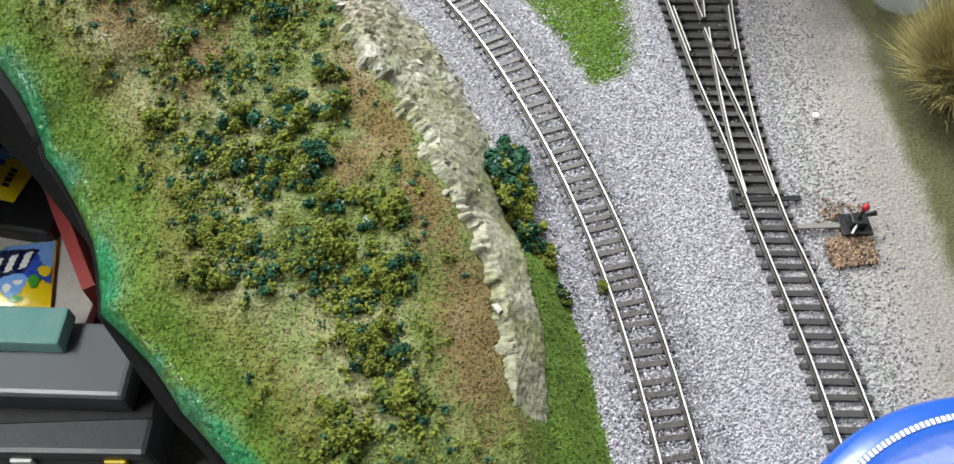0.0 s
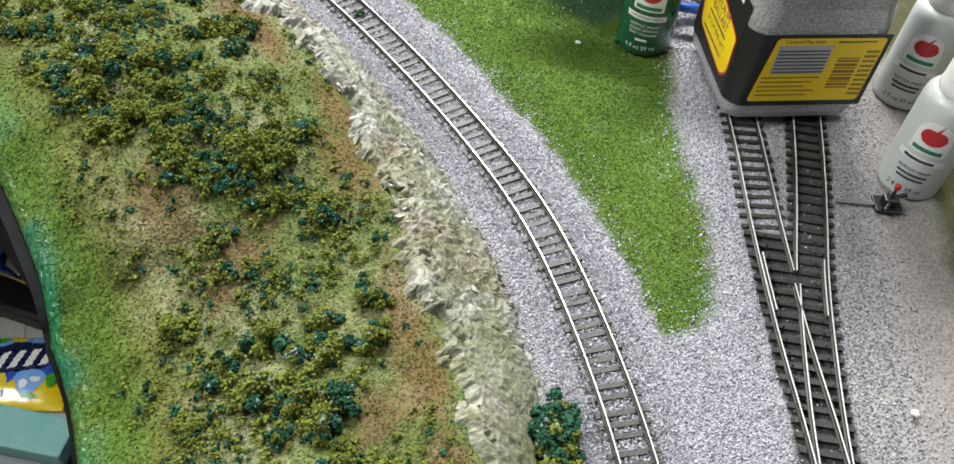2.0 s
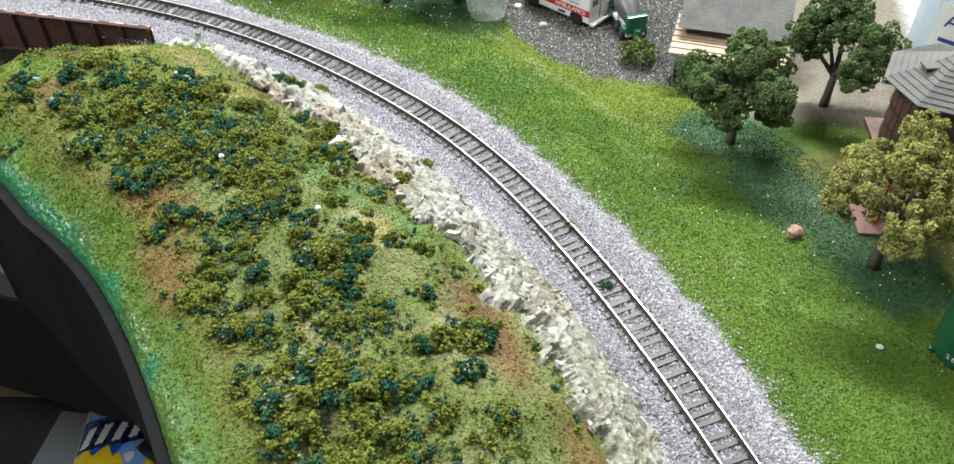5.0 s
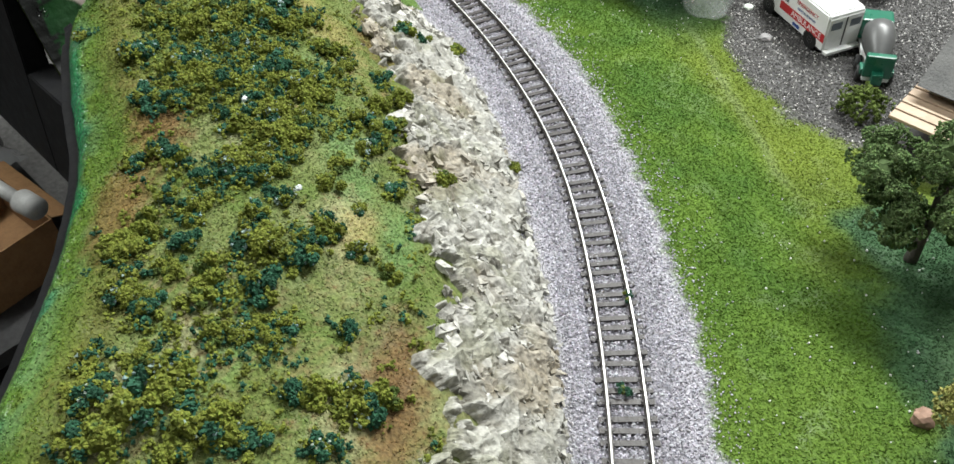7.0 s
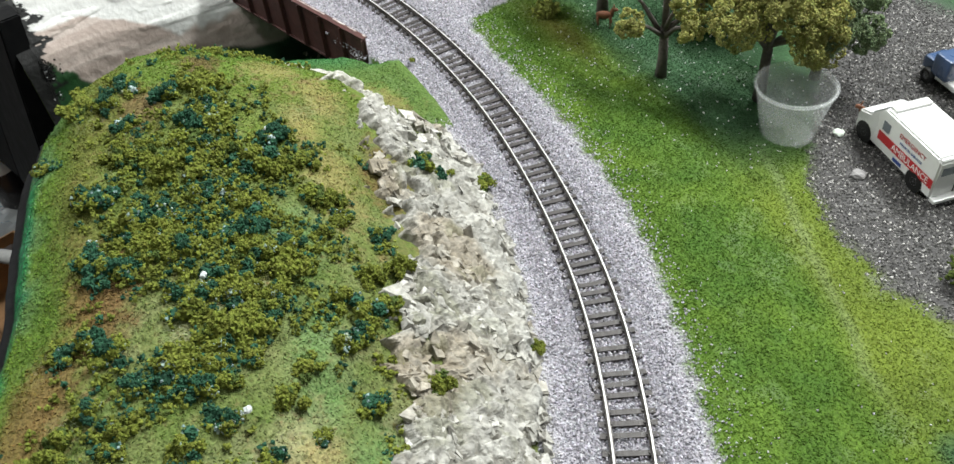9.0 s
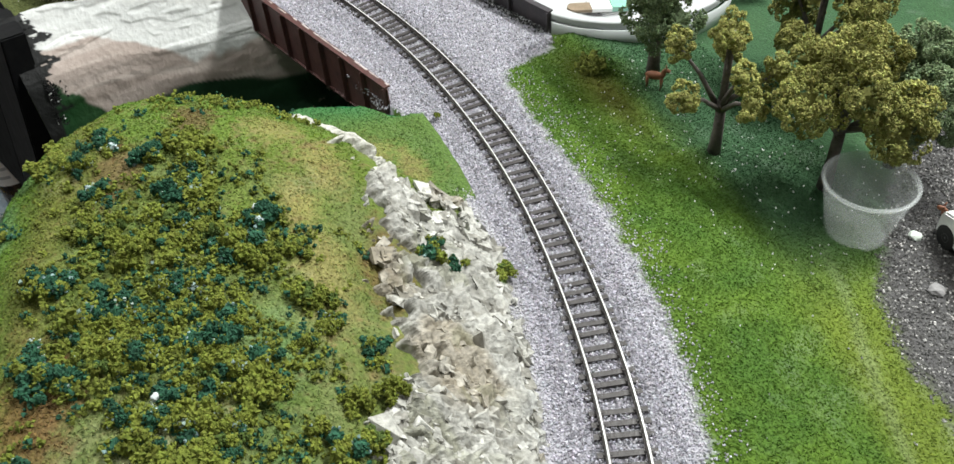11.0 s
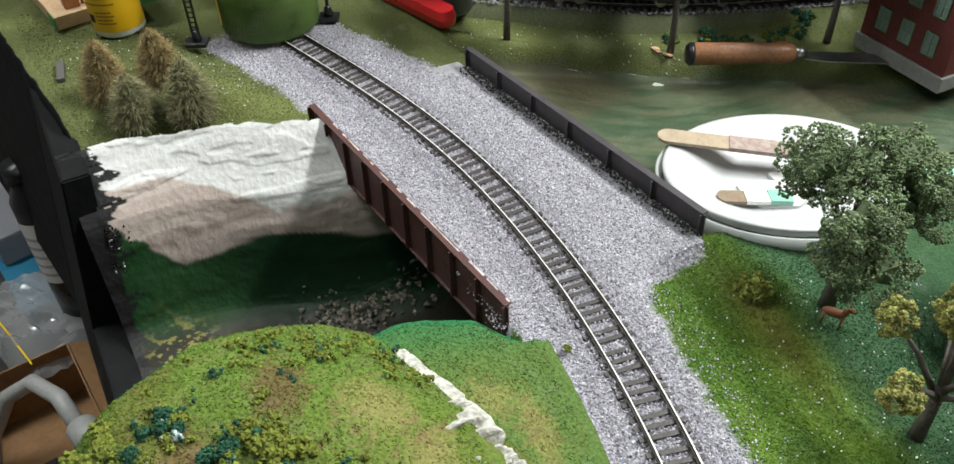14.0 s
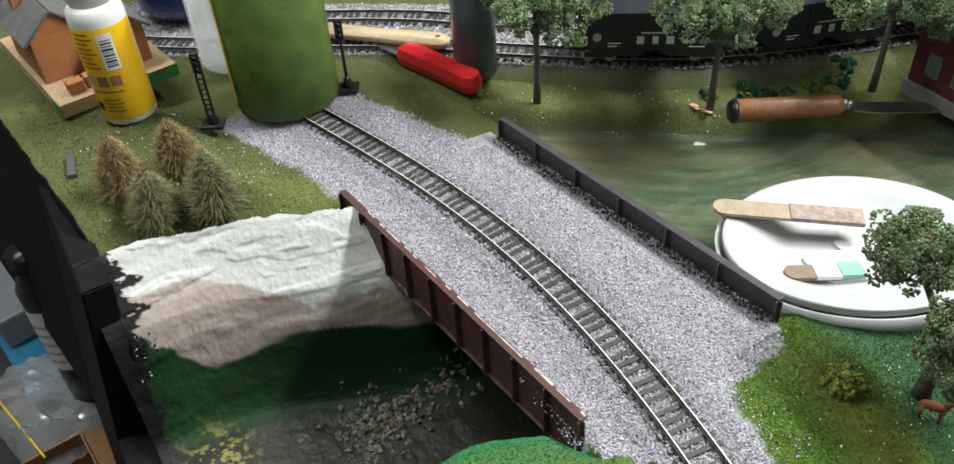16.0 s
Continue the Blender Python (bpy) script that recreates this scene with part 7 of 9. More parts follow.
def ambulance():
    x0, y0 = 0.069, 1.190
    van = thing("toy_ambulance", "white toy ambulance van with a red side stripe on dark gravel", "toy van", (x0 + 0.006, y0 + 0.013, land_z(x0, y0) + 0.0006), 155.5)
    # local: front at +x, the lettered side at +y
    side = [(-0.0370, 0.0040), (-0.0370, 0.0300), (-0.0350, 0.0325), (0.0140, 0.0325), (0.0160, 0.0310), (0.0260, 0.0215), (0.0350, 0.0185), (0.0372, 0.0160), (0.0372, 0.0045)]
    bm = bmesh.new()
    outline(bm, side, 0.0290, Matrix.Translation((0, 0.0145, 0)) @ pose(0, 0, 0, 90, 0, 0))
    bmesh.ops.bevel(bm, geom=bm.edges[:], offset=0.0011, segments=2, affect="EDGES")
    part("body", bm, WHITE_ENAMEL, van, smooth=False)
    part("roof_light_bar", box(bmesh.new(), 0.0085, 0.0145, -0.0120, 0.0120, 0.0322, 0.0345, 0.0008), WHITE_ENAMEL, van)
    part("bumper", box(bmesh.new(), -0.0410, -0.0365, -0.0140, 0.0140, 0.0030, 0.0055, 0.0006), WHITE_ENAMEL, van, "white rear step")
    for x in (-0.0225, 0.0275):
        for y in (-0.0128, 0.0128):
            w = wheel(van, x, y, 0.0062, 0.0042)
            if y > 0:
                w.matrix_basis = pose(x, y, 0.0062, -90, 0, 0)
        bm = bmesh.new()
        lathe(bm, [(0.0, 0.0), (0.0071, 0.0), (0.0071, 0.0002), (0.0, 0.0002)], 24, pose(x, 0.01455, 0.0064, -90, 0, 0))
        part("wheel_arch", bm, TYRE, van)
    m = Matrix.Translation((0, 0.01465, 0)) @ pose(0, 0, 0, 90, 0, 180)
    flat("stripe", plate(-0.0150, 0.0360, 0.0110, 0.0172), PAINT["red"], van, m, "red side stripe")
    word("writing", "AMBULANCE", 0.0058, PAINT["white"], van, m, (0.0155, 0.0141, 0.0002))
    word("writing", "EMERGENCY", 0.0042, PAINT["red"], van, m, (0.0140, 0.0250, 0.0001))
    word("writing", "MEDICAL SERVICES", 0.0024, PAINT["blue_print"], van, m, (0.0140, 0.0205, 0.0001))
    bars("number_print", [(0.002, 0.010, 0.0065, 0.0090)], PAINT["blue_print"], van, m, z=0.0001)
    flat("side_window", plate(-0.0130, -0.0065, 0.0190, 0.0255), DARK_GLASS, van, m)
    rear = Matrix.Translation((-0.03715, 0, 0)) @ pose(0, 0, 0, 90, 0, -90)
    for x in (-0.0075, 0.0075):
        flat("rear_window", plate(x - 0.0042, x + 0.0042, 0.0205, 0.0262), DARK_GLASS, van, rear)
    flat("door_gap", plate(-0.0005, 0.0005, 0.0065, 0.0290), TYRE, van, rear)
    part("windscreen", box(bmesh.new(), -0.0070, 0.0070, -0.0125, 0.0125, 0.0, 0.0003, 0, pose(0.0212, 0, 0.0266, 0, 43.5, 0)), DARK_GLASS, van)


ambulance()


def mixer(at, turn, colour, label):
    t = thing("toy_mixer_truck", label, "toy truck", at, turn)
    paint = surface("toy_paint", colour, 0.3, 0, 0.2, coat=0.4)
    drum = surface("toy_drum", (0.10, 0.10, 0.10), 0.4, 0, 0.3)
    part("chassis", box(bmesh.new(), -0.034, 0.034, -0.0085, 0.0085, 0.0050, 0.0085, 0.0008), M["white_plastic"], t, "white chassis")
    bm = box(bmesh.new(), 0.010, 0.0245, -0.0105, 0.0105, 0.0085, 0.0240, 0.0015)
    box(bm, 0.0235, 0.0350, -0.0085, 0.0085, 0.0065, 0.0160, 0.0018)
    part("cab", bm, paint, t)
    bm = bmesh.new()
    lathe(bm, [(0.0, -0.019), (0.0040, -0.019), (0.0060, -0.016), (0.0100, -0.003), (0.0108, 0.004), (0.0095, 0.012), (0.0, 0.016)], 24, pose(-0.010, 0, 0.0205, 0, 72, 0))
    part("drum", bm, drum, t, "dark grey mixing drum", True)
    bm = box(bmesh.new(), -0.0350, -0.0300, -0.0090, 0.0090, 0.0085, 0.0250, 0.001)
    box(bm, -0.0400, -0.0340, -0.0035, 0.0035, 0.0060, 0.0140, 0.0008, pose(0, 0, 0, 0, 0, 0))
    box(bm, -0.0330, -0.0240, -0.0105, -0.0080, 0.0090, 0.0130, 0.0006)
    box(bm, -0.0330, -0.0240, 0.0080, 0.0105, 0.0090, 0.0130, 0.0006)
    part("hopper_frame", bm, paint, t)
    for x in (-0.026, -0.014, 0.026):
        for y in (-0.0098, 0.0098):
            w = wheel(t, x, y, 0.0054, 0.0040)
            if y > 0:
                w.matrix_basis = pose(x, y, 0.0054, -90, 0, 0)
    part("windscreen", box(bmesh.new(), 0.0242, 0.0248, -0.0085, 0.0085, 0.0165, 0.0225), DARK_GLASS, t)


mixer((0.128, 1.197, land_z(0.128, 1.197)), 120, (0.012, 0.125, 0.075), "green toy cement mixer truck behind the ambulance")
mixer((0.066, 1.283, land_z(0.066, 1.283)), 158, (0.045, 0.085, 0.18), "blue toy cement mixer truck on the gravel")


def deer(at, turn, label):
    bm = bmesh.new()
    for c, s in (((0, 0, 0.0100), (0.0068, 0.0026, 0.0030)), ((0.0078, 0, 0.0150), (0.0026, 0.0014, 0.0015)), ((0.0056, 0, 0.0126), (0.0018, 0.0013, 0.0032))):
        bmesh.ops.create_icosphere(bm, subdivisions=2, radius=1, matrix=Matrix.LocRotScale(c, None, s))
    for x in (-0.0046, 0.0046):
        for y in (-0.0014, 0.0014):
            tube(bm, [(x, y, 0.0095), (x * 1.05, y, 0.004), (x, y, 0)], [0.0011, 0.0006, 0.0006], 6)
    for y in (-0.0012, 0.0012):
        tube(bm, [(0.0070, y, 0.0160), (0.0064, y * 2, 0.0180)], [0.0006, 0.0003], 5)
    me = bpy.data.meshes.new("deer_figure")
    bm.to_mesh(me)
    bm.free()
    me.materials.append(surface("reddish_brown_paint", (0.24, 0.09, 0.045), 0.6, 0, 0.4))
    me.polygons.foreach_set("use_smooth", np.full(len(me.polygons), True))
    ob = new("deer_figure", me)
    ob.matrix_world = pose(*at, 0, 0, turn)
    tagged(ob, label, "figurine", "deer figures")


deer((-0.156, 1.177, land_z(-0.156, 1.177)), 30, "small reddish brown deer figure on dark grass")
deer((0.040, 1.213, land_z(0.040, 1.213)), 200, "small reddish brown deer figure beside the cup")


def pebble(name, label, at, size, colour, seed, squash=0.7):
    rng = random.Random(seed)
    bm = bmesh.new()
    bmesh.ops.create_icosphere(bm, subdivisions=2, radius=size)
    for v in bm.verts:
        v.co *= rng.uniform(0.78, 1.15)
        v.co.z *= squash
    me = bpy.data.meshes.new(name)
    bm.to_mesh(me)
    bm.free()
    me.materials.append(surface(name, colour, 0.8, 0, 0.7, 0.002, 0.0003))
    ob = new(name, me)
    ob.location = (at[0], at[1], at[2] + size * squash * 0.6)
    tagged(ob, label, name.replace("_", " "))


pebble("stone", "small pinkish brown stone on the green field", (0.286, 0.931, land_z(0.286, 0.931)), 0.0052, (0.34, 0.21, 0.15), 1, 0.85)
pebble("white_crumb", "white crumb of plaster beside the cup", (0.031, 1.196, land_z(0.031, 1.196)), 0.0038, (0.72, 0.78, 0.70), 2, 0.5)
pebble("white_crumb", "white crumb of plaster on the grass", (0.336, 0.852, 0.0), 0.0020, (0.6, 0.7, 0.6), 3, 0.3)
pebble("white_crumb", "white crumb of plaster on the yard", (0.510, 0.589, 0.0005), 0.0022, (0.75, 0.75, 0.72), 4, 0.7)
pebble("grey_stone", "flat grey stone on the gravel beside the van", (0.062, 1.170, land_z(0.062, 1.17)), 0.0046, (0.25, 0.24, 0.24), 5, 0.4)
for k, (x, y) in enumerate([(0.033, 0.798), (-0.192, 0.847), (-0.108, 0.887), (-0.034, 0.816)]):
    s, d = run_of(x, y)
    pebble("white_tuft", "small white frosted tuft on the hill", (x, y, float(hill_height(s, d)[0]) + 0.0035), 0.0017, (0.60, 0.64, 0.64), 20 + k, 0.8)


# ---- buildings ----
def water_tank():
    t = thing("water_tank", "dark brown model water tank with a grey octagonal shingle roof", "water tank", (0.352, 0.985, land_z(0.352, 0.985)), 12)
    brown = surface("dark_brown_staves", (0.095, 0.045, 0.036), 0.65, 0, 0.8, 0.003, 0.0003, second=(0.05, 0.026, 0.022))
    red = surface("red_leg_paint", (0.42, 0.055, 0.035), 0.5, 0, 0.3)
    part("base_plate", box(bmesh.new(), -0.036, 0.036, -0.036, 0.036, 0.0, 0.0022, 0.0006), surface("reddish_base", (0.20, 0.11, 0.09), 0.7, 0, 0.6), t)
    for x in (-0.024, 0.024):
        for y in (-0.024, 0.024):
            part("leg", tube(bmesh.new(), [(x * 1.05, y * 1.05, 0.002), (x * 0.85, y * 0.85, 0.040)], [0.0026, 0.0026], 6), red, t, "red painted leg")
    for k in range(4):
        a = 90 * k
        part("brace", box(bmesh.new(), -0.030, 0.030, -0.0009, 0.0009, -0.0009, 0.0009, 0, pose(0, 0, 0, 0, 0, a) @ pose(0, -0.0235, 0.020, 0, 32, 0)), brown, t)
    part("deck", box(bmesh.new(), -0.030, 0.030, -0.030, 0.030, 0.040, 0.0435, 0.0005), brown, t)
    part("barrel", lathe(bmesh.new(), [(0, 0.0436), (0.0266, 0.0436), (0.0266, 0.0938), (0, 0.0938)], 40), brown, t)
    stave = bpy.data.meshes.new("stave")
    bm = box(bmesh.new(), -0.00265, 0.00265, -0.0008, 0.0008, 0.0435, 0.094, 0.0003)
    bm.to_mesh(stave)
    bm.free()
    for k in range(30):
        a = 6.2832 * k / 30
        hang("stave", stave, brown, t).matrix_basis = pose(0.0272 * math.cos(a), 0.0272 * math.sin(a), 0, 0, 0, math.degrees(a) + 90)
    for z in (0.050, 0.060, 0.072, 0.084):
        part("hoop", lathe(bmesh.new(), [(0.0283, z - 0.0005), (0.0288, z), (0.0283, z + 0.0005)], 40), M["black_plastic"], t, smooth=True)
    roof = part("roof", lathe(bmesh.new(), [(0.0385, 0.0925), (0.0390, 0.0935), (0.0015, 0.1115), (0.0008, 0.1150), (0, 0.1155)], 8), PAINT["roof_grey"], t, "grey shingle roof")
    for k in range(8):
        a0, a1 = 2 * math.pi * k / 8, 2 * math.pi * (k + 1) / 8
        for r in np.linspace(0.036, 0.006, 9):
            z = 0.0935 + (0.0390 - r) / 0.0375 * 0.018
            p, q = Vector((r * math.cos(a0), r * math.sin(a0), z + 0.0002)), Vector((r * math.cos(a1), r * math.sin(a1), z + 0.0002))
            mid, long = (p + q) / 2, (q - p).length
            ang = math.degrees(math.atan2(q.y - p.y, q.x - p.x))
            part("roof_course", box(bmesh.new(), -long / 2, long / 2, -0.0002, 0.0002, 0, 0.00025, 0, pose(mid.x, mid.y, mid.z, 0, 0, ang)), PAINT["roof_grey"], roof)
    part("hatch", box(bmesh.new(), 0.014, 0.022, -0.004, 0.004, 0.1035, 0.1050, 0.0004, pose(0, 0, 0, 0, 0, 190)), PAINT["roof_grey"], t)


water_tank()


def alcohol_bottle():
    b = thing("alcohol_bottle", "clear bottle with a blue printed white label behind the tank", "bottle", (0.382, 1.135, land_z(0.382, 1.135)), 8)
    part("body", lathe(bmesh.new(), [(0, 0), (0.030, 0), (0.032, 0.003), (0.032, 0.105), (0.026, 0.118), (0.012, 0.124), (0.012, 0.130), (0, 0.130)], 40), clear("clear_blue_plastic", (0.55, 0.68, 0.80), 0.15, 0.6), b, smooth=True)
    part("cap", lathe(bmesh.new(), [(0, 0.1302), (0.014, 0.1302), (0.014, 0.144), (0, 0.145)], 28), M["white_plastic"], b, smooth=True)
    one = Matrix.Identity(4)
    bars("label_panel", [(-0.030, 0.030, 0.030, 0.078)], PAINT["white"], b, one, 0.0322)
    word("writing", "Alcohol", 0.0150, PAINT["blue_print"], b, one, (0, 0.066, 0.0006), 0.0322)
    bars("small_print", [(-0.02, 0.02, 0.040, 0.044), (-0.024, 0.024, 0.050, 0.053)], PAINT["blue_print"], b, one, 0.0322, z=0.0006)


alcohol_bottle()


def depot():
    """The small building with a tan porch roof on dark posts."""
    b = thing("model_shed", "small model building with a tan board porch roof on dark posts", "building", (0.225, 1.125, land_z(0.225, 1.125)), 0)
    tan = surface("tan_board", (0.42, 0.31, 0.22), 0.6, 0, 0.5, 0.003, 0.0002, second=(0.30, 0.21, 0.14))
    dark = surface("dark_post", (0.03, 0.026, 0.024), 0.6, 0, 0.4)
    part("wall", box(bmesh.new(), -0.038, 0.038, 0.016, 0.060, 0, 0.040, 0.0008), surface("pale_green_wall", (0.40, 0.46, 0.40), 0.7, 0, 0.4), b)
    part("porch_floor", box(bmesh.new(), -0.042, 0.042, -0.020, 0.016, 0, 0.0040, 0.0006), dark, b)
    for x in (-0.038, -0.012, 0.014, 0.038):
        part("post", box(bmesh.new(), x - 0.0013, x + 0.0013, -0.0175, -0.0149, 0.004, 0.028), dark, b)
    for k in range(7):
        y = -0.024 + 0.0075 * k
        part("roof_board", box(bmesh.new(), -0.045, 0.045, y, y + 0.0072, 0.0282 + 0.0009 * k, 0.0302 + 0.0009 * k, 0.0003), tan, b)
    part("gable_roof", outline(bmesh.new(), [(-0.012, 0.0), (0.072, 0.0), (0.030, 0.026)], 0.084, Matrix.Translation((-0.042, 0.010, 0.0402)) @ pose(0, 0, 0, 90, 0, 90)), PAINT["roof_grey"], b)
    part("door", box(bmesh.new(), -0.006, 0.006, 0.0150, 0.0160, 0.004, 0.024), dark, b)
    for x in (-0.024, 0.024):
        part("window", box(bmesh.new(), x - 0.006, x + 0.006, 0.0150, 0.0160, 0.011, 0.023), DARK_GLASS, b)


depot()


def cream_card():
    """A sheet of stiff cream card lying on the ground beside the yard track, one corner lifted."""
    ob = thing("card_sheet", "cream coloured stiff card lying beside the yard track", "card", (0.4985, 1.080, land_z(0.4985, 1.080) + 0.0036))
    bm = box(bmesh.new(), -0.0585, 0.0585, -0.096, 0.096, -0.001, 0.001, 0.0004)
    bmesh.ops.subdivide_edges(bm, edges=[e for e in bm.edges if e.calc_length() > 0.05], cuts=8, use_grid_fill=True)
    for v in bm.verts:
        v.co.z += 0.004 * max(0.0, (v.co.x + v.co.y) / 0.154) ** 2
    part("card", bm, surface("cream_card", (0.44, 0.40, 0.33), 0.6, 0, 0.35, spread=0.04, second=(0.38, 0.34, 0.28)), ob)


cream_card()

# ---- the far bank: jars, glue, signals, buildings, tools ----
def turf_jar():
    z = 0.0036
    j = thing("turf_jar", "clear plastic jar filled with green turf standing on the track", "jar", (-0.6215, 1.0245, z))
    fill = surface("green_turf_in_jar", (0.085, 0.140, 0.020), 0.8, 0, 1.0, 0.0016, 0.0008, spread=0.018, second=(0.020, 0.055, 0.008), spec=0.1)
    part("contents", lathe(bmesh.new(), [(0, 0.001), (0.0375, 0.001), (0.0395, 0.004), (0.0395, 0.030), (0.0400, 0.032), (0.0395, 0.034), (0.0395, 0.118), (0, 0.118)], 48), fill, j, smooth=True)
    part("shell", lathe(bmesh.new(), [(0, 0), (0.0385, 0), (0.0405, 0.003), (0.0405, 0.1285), (0.036, 0.136), (0.036, 0.142)], 48), clear("clear_jar_plastic", (0.20, 0.30, 0.13), 0.06, 0.22), j, smooth=True)
    part("lid", lathe(bmesh.new(), [(0, 0.1425), (0.038, 0.1425), (0.038, 0.158), (0, 0.159)], 40), PAINT["yellow"], j, smooth=True)
    bars("label_edge", [(-0.004, 0.0, 0.010, 0.118)], PAINT["glue_yellow"], j, pose(0, 0, 0, 0, 0, 5), 0.0407)


turf_jar()


def glue_bottle():
    b = thing("glue_bottle", "yellow labelled white glue bottle standing on the grass", "glue bottle", (-0.6495, 0.9120, 0.0175), 50)
    r = 0.0195
    part("body", lathe(bmesh.new(), [(0, 0.0005), (0.0170, 0.0), (r, 0.0025), (r, 0.080), (0.0185, 0.086), (0.0150, 0.090), (0, 0.090)], 40), M["white_plastic"], b, smooth=True)
    part("cap", lathe(bmesh.new(), [(0, 0.0902), (0.0150, 0.0902), (0.0152, 0.103), (0.0135, 0.106), (0.0110, 0.122), (0, 0.123)], 32), M["white_plastic"], b, smooth=True)
    part("label", lathe(bmesh.new(), [(r + 0.0001, 0.006), (r + 0.0002, 0.0062), (r + 0.0002, 0.0765), (r + 0.0001, 0.0767)], 40), PAINT["glue_yellow"], b, "yellow label", True)
    one = Matrix.Identity(4)
    rr = r + 0.0002
    bars("barcode_panel", [(0.006, 0.0165, 0.046, 0.073)], PAINT["white"], b, one, rr)
    bars("barcode", [(0.0075, 0.015, 0.0485 + z, 0.0485 + z + t) for z, t in ((0, 0.0012), (0.002, 0.0006), (0.0034, 0.0016), (0.006, 0.0008), (0.008, 0.0014), (0.0105, 0.0005), (0.012, 0.0018), (0.015, 0.0007), (0.017, 0.0012), (0.0195, 0.0006))], PAINT["ink"], b, one, rr, z=0.0004)
    bars("small_print", [(-0.012, 0.003 - 0.002 * (k % 3), 0.0475 + 0.0036 * k, 0.0488 + 0.0036 * k) for k in range(8)], PAINT["brown_ink"], b, one, rr)
    for k, c in enumerate(((0.35, 0.25, 0.16), (0.16, 0.09, 0.05), (0.26, 0.10, 0.05))):
        bars("picture_print", [(-0.0125 + 0.0092 * k, -0.0050 + 0.0092 * k, 0.0335, 0.0415)], surface("small_picture", c, 0.4, 0, 0.9, 0.0012, second=tuple(v * 2 for v in c)), b, one, rr)
    bars("logo_print", [(-0.0125, -0.0065, 0.0135, 0.0200)], PAINT["black"], b, one, rr)
    bars("small_print", [(-0.0045, 0.010 - 0.002 * (k % 2), 0.0130 + 0.0030 * k, 0.0142 + 0.0030 * k) for k in range(4)] + [(-0.012, 0.012, 0.0285, 0.0297)], PAINT["brown_ink"], b, one, rr)


glue_bottle()


def signal(at, turn, label, lattice_mast):
    s = thing("model_signal", label, "signal", at, turn, "model signals")
    mat = M["black_plastic"]
    part("base", box(bmesh.new(), -0.0085, 0.0085, -0.0070, 0.0070, 0, 0.0032, 0.0008), mat, s)
    part("footing", lathe(bmesh.new(), [(0, 0.003), (0.0042, 0.003), (0.0030, 0.010), (0.0015, 0.012), (0, 0.012)], 12), mat, s, smooth=True)
    if lattice_mast:
        for x in (-0.0024, 0.0024):
            for y in (-0.0012, 0.0012):
                part("mast_post", box(bmesh.new(), x - 0.0004, x + 0.0004, y - 0.0004, y + 0.0004, 0.003, 0.044), mat, s)
        for k in range(9):
            z = 0.006 + 0.0042 * k
            part("rung", box(bmesh.new(), -0.0024, 0.0024, -0.0014, -0.0008, z, z + 0.0008), mat, s)
    else:
        part("mast", tube(bmesh.new(), [(0, 0, 0.010), (0, 0, 0.046)], [0.0014, 0.0012], 10), mat, s)
    bm = box(bmesh.new(), -0.0032, 0.0032, -0.0016, 0.0016, 0.044, 0.0600, 0.0010)
    part("head", bm, mat, s)
    for z in (0.0475, 0.0520, 0.0565):
        part("lamp_hood", lathe(bmesh.new(), [(0.0019, 0), (0.0020, 0.0022), (0.0016, 0.0022), (0.0015, 0.0002)], 14, pose(0, -0.0016, z, 90, 0, 0)), mat, s, smooth=True)
    return s


signal((-0.608, 0.960, 0.009), 60, "black model signal with a lattice mast beside the jar", True)
signal((-0.607, 1.069, 0.001), 60, "black model signal on a slim mast beside the far track", False)


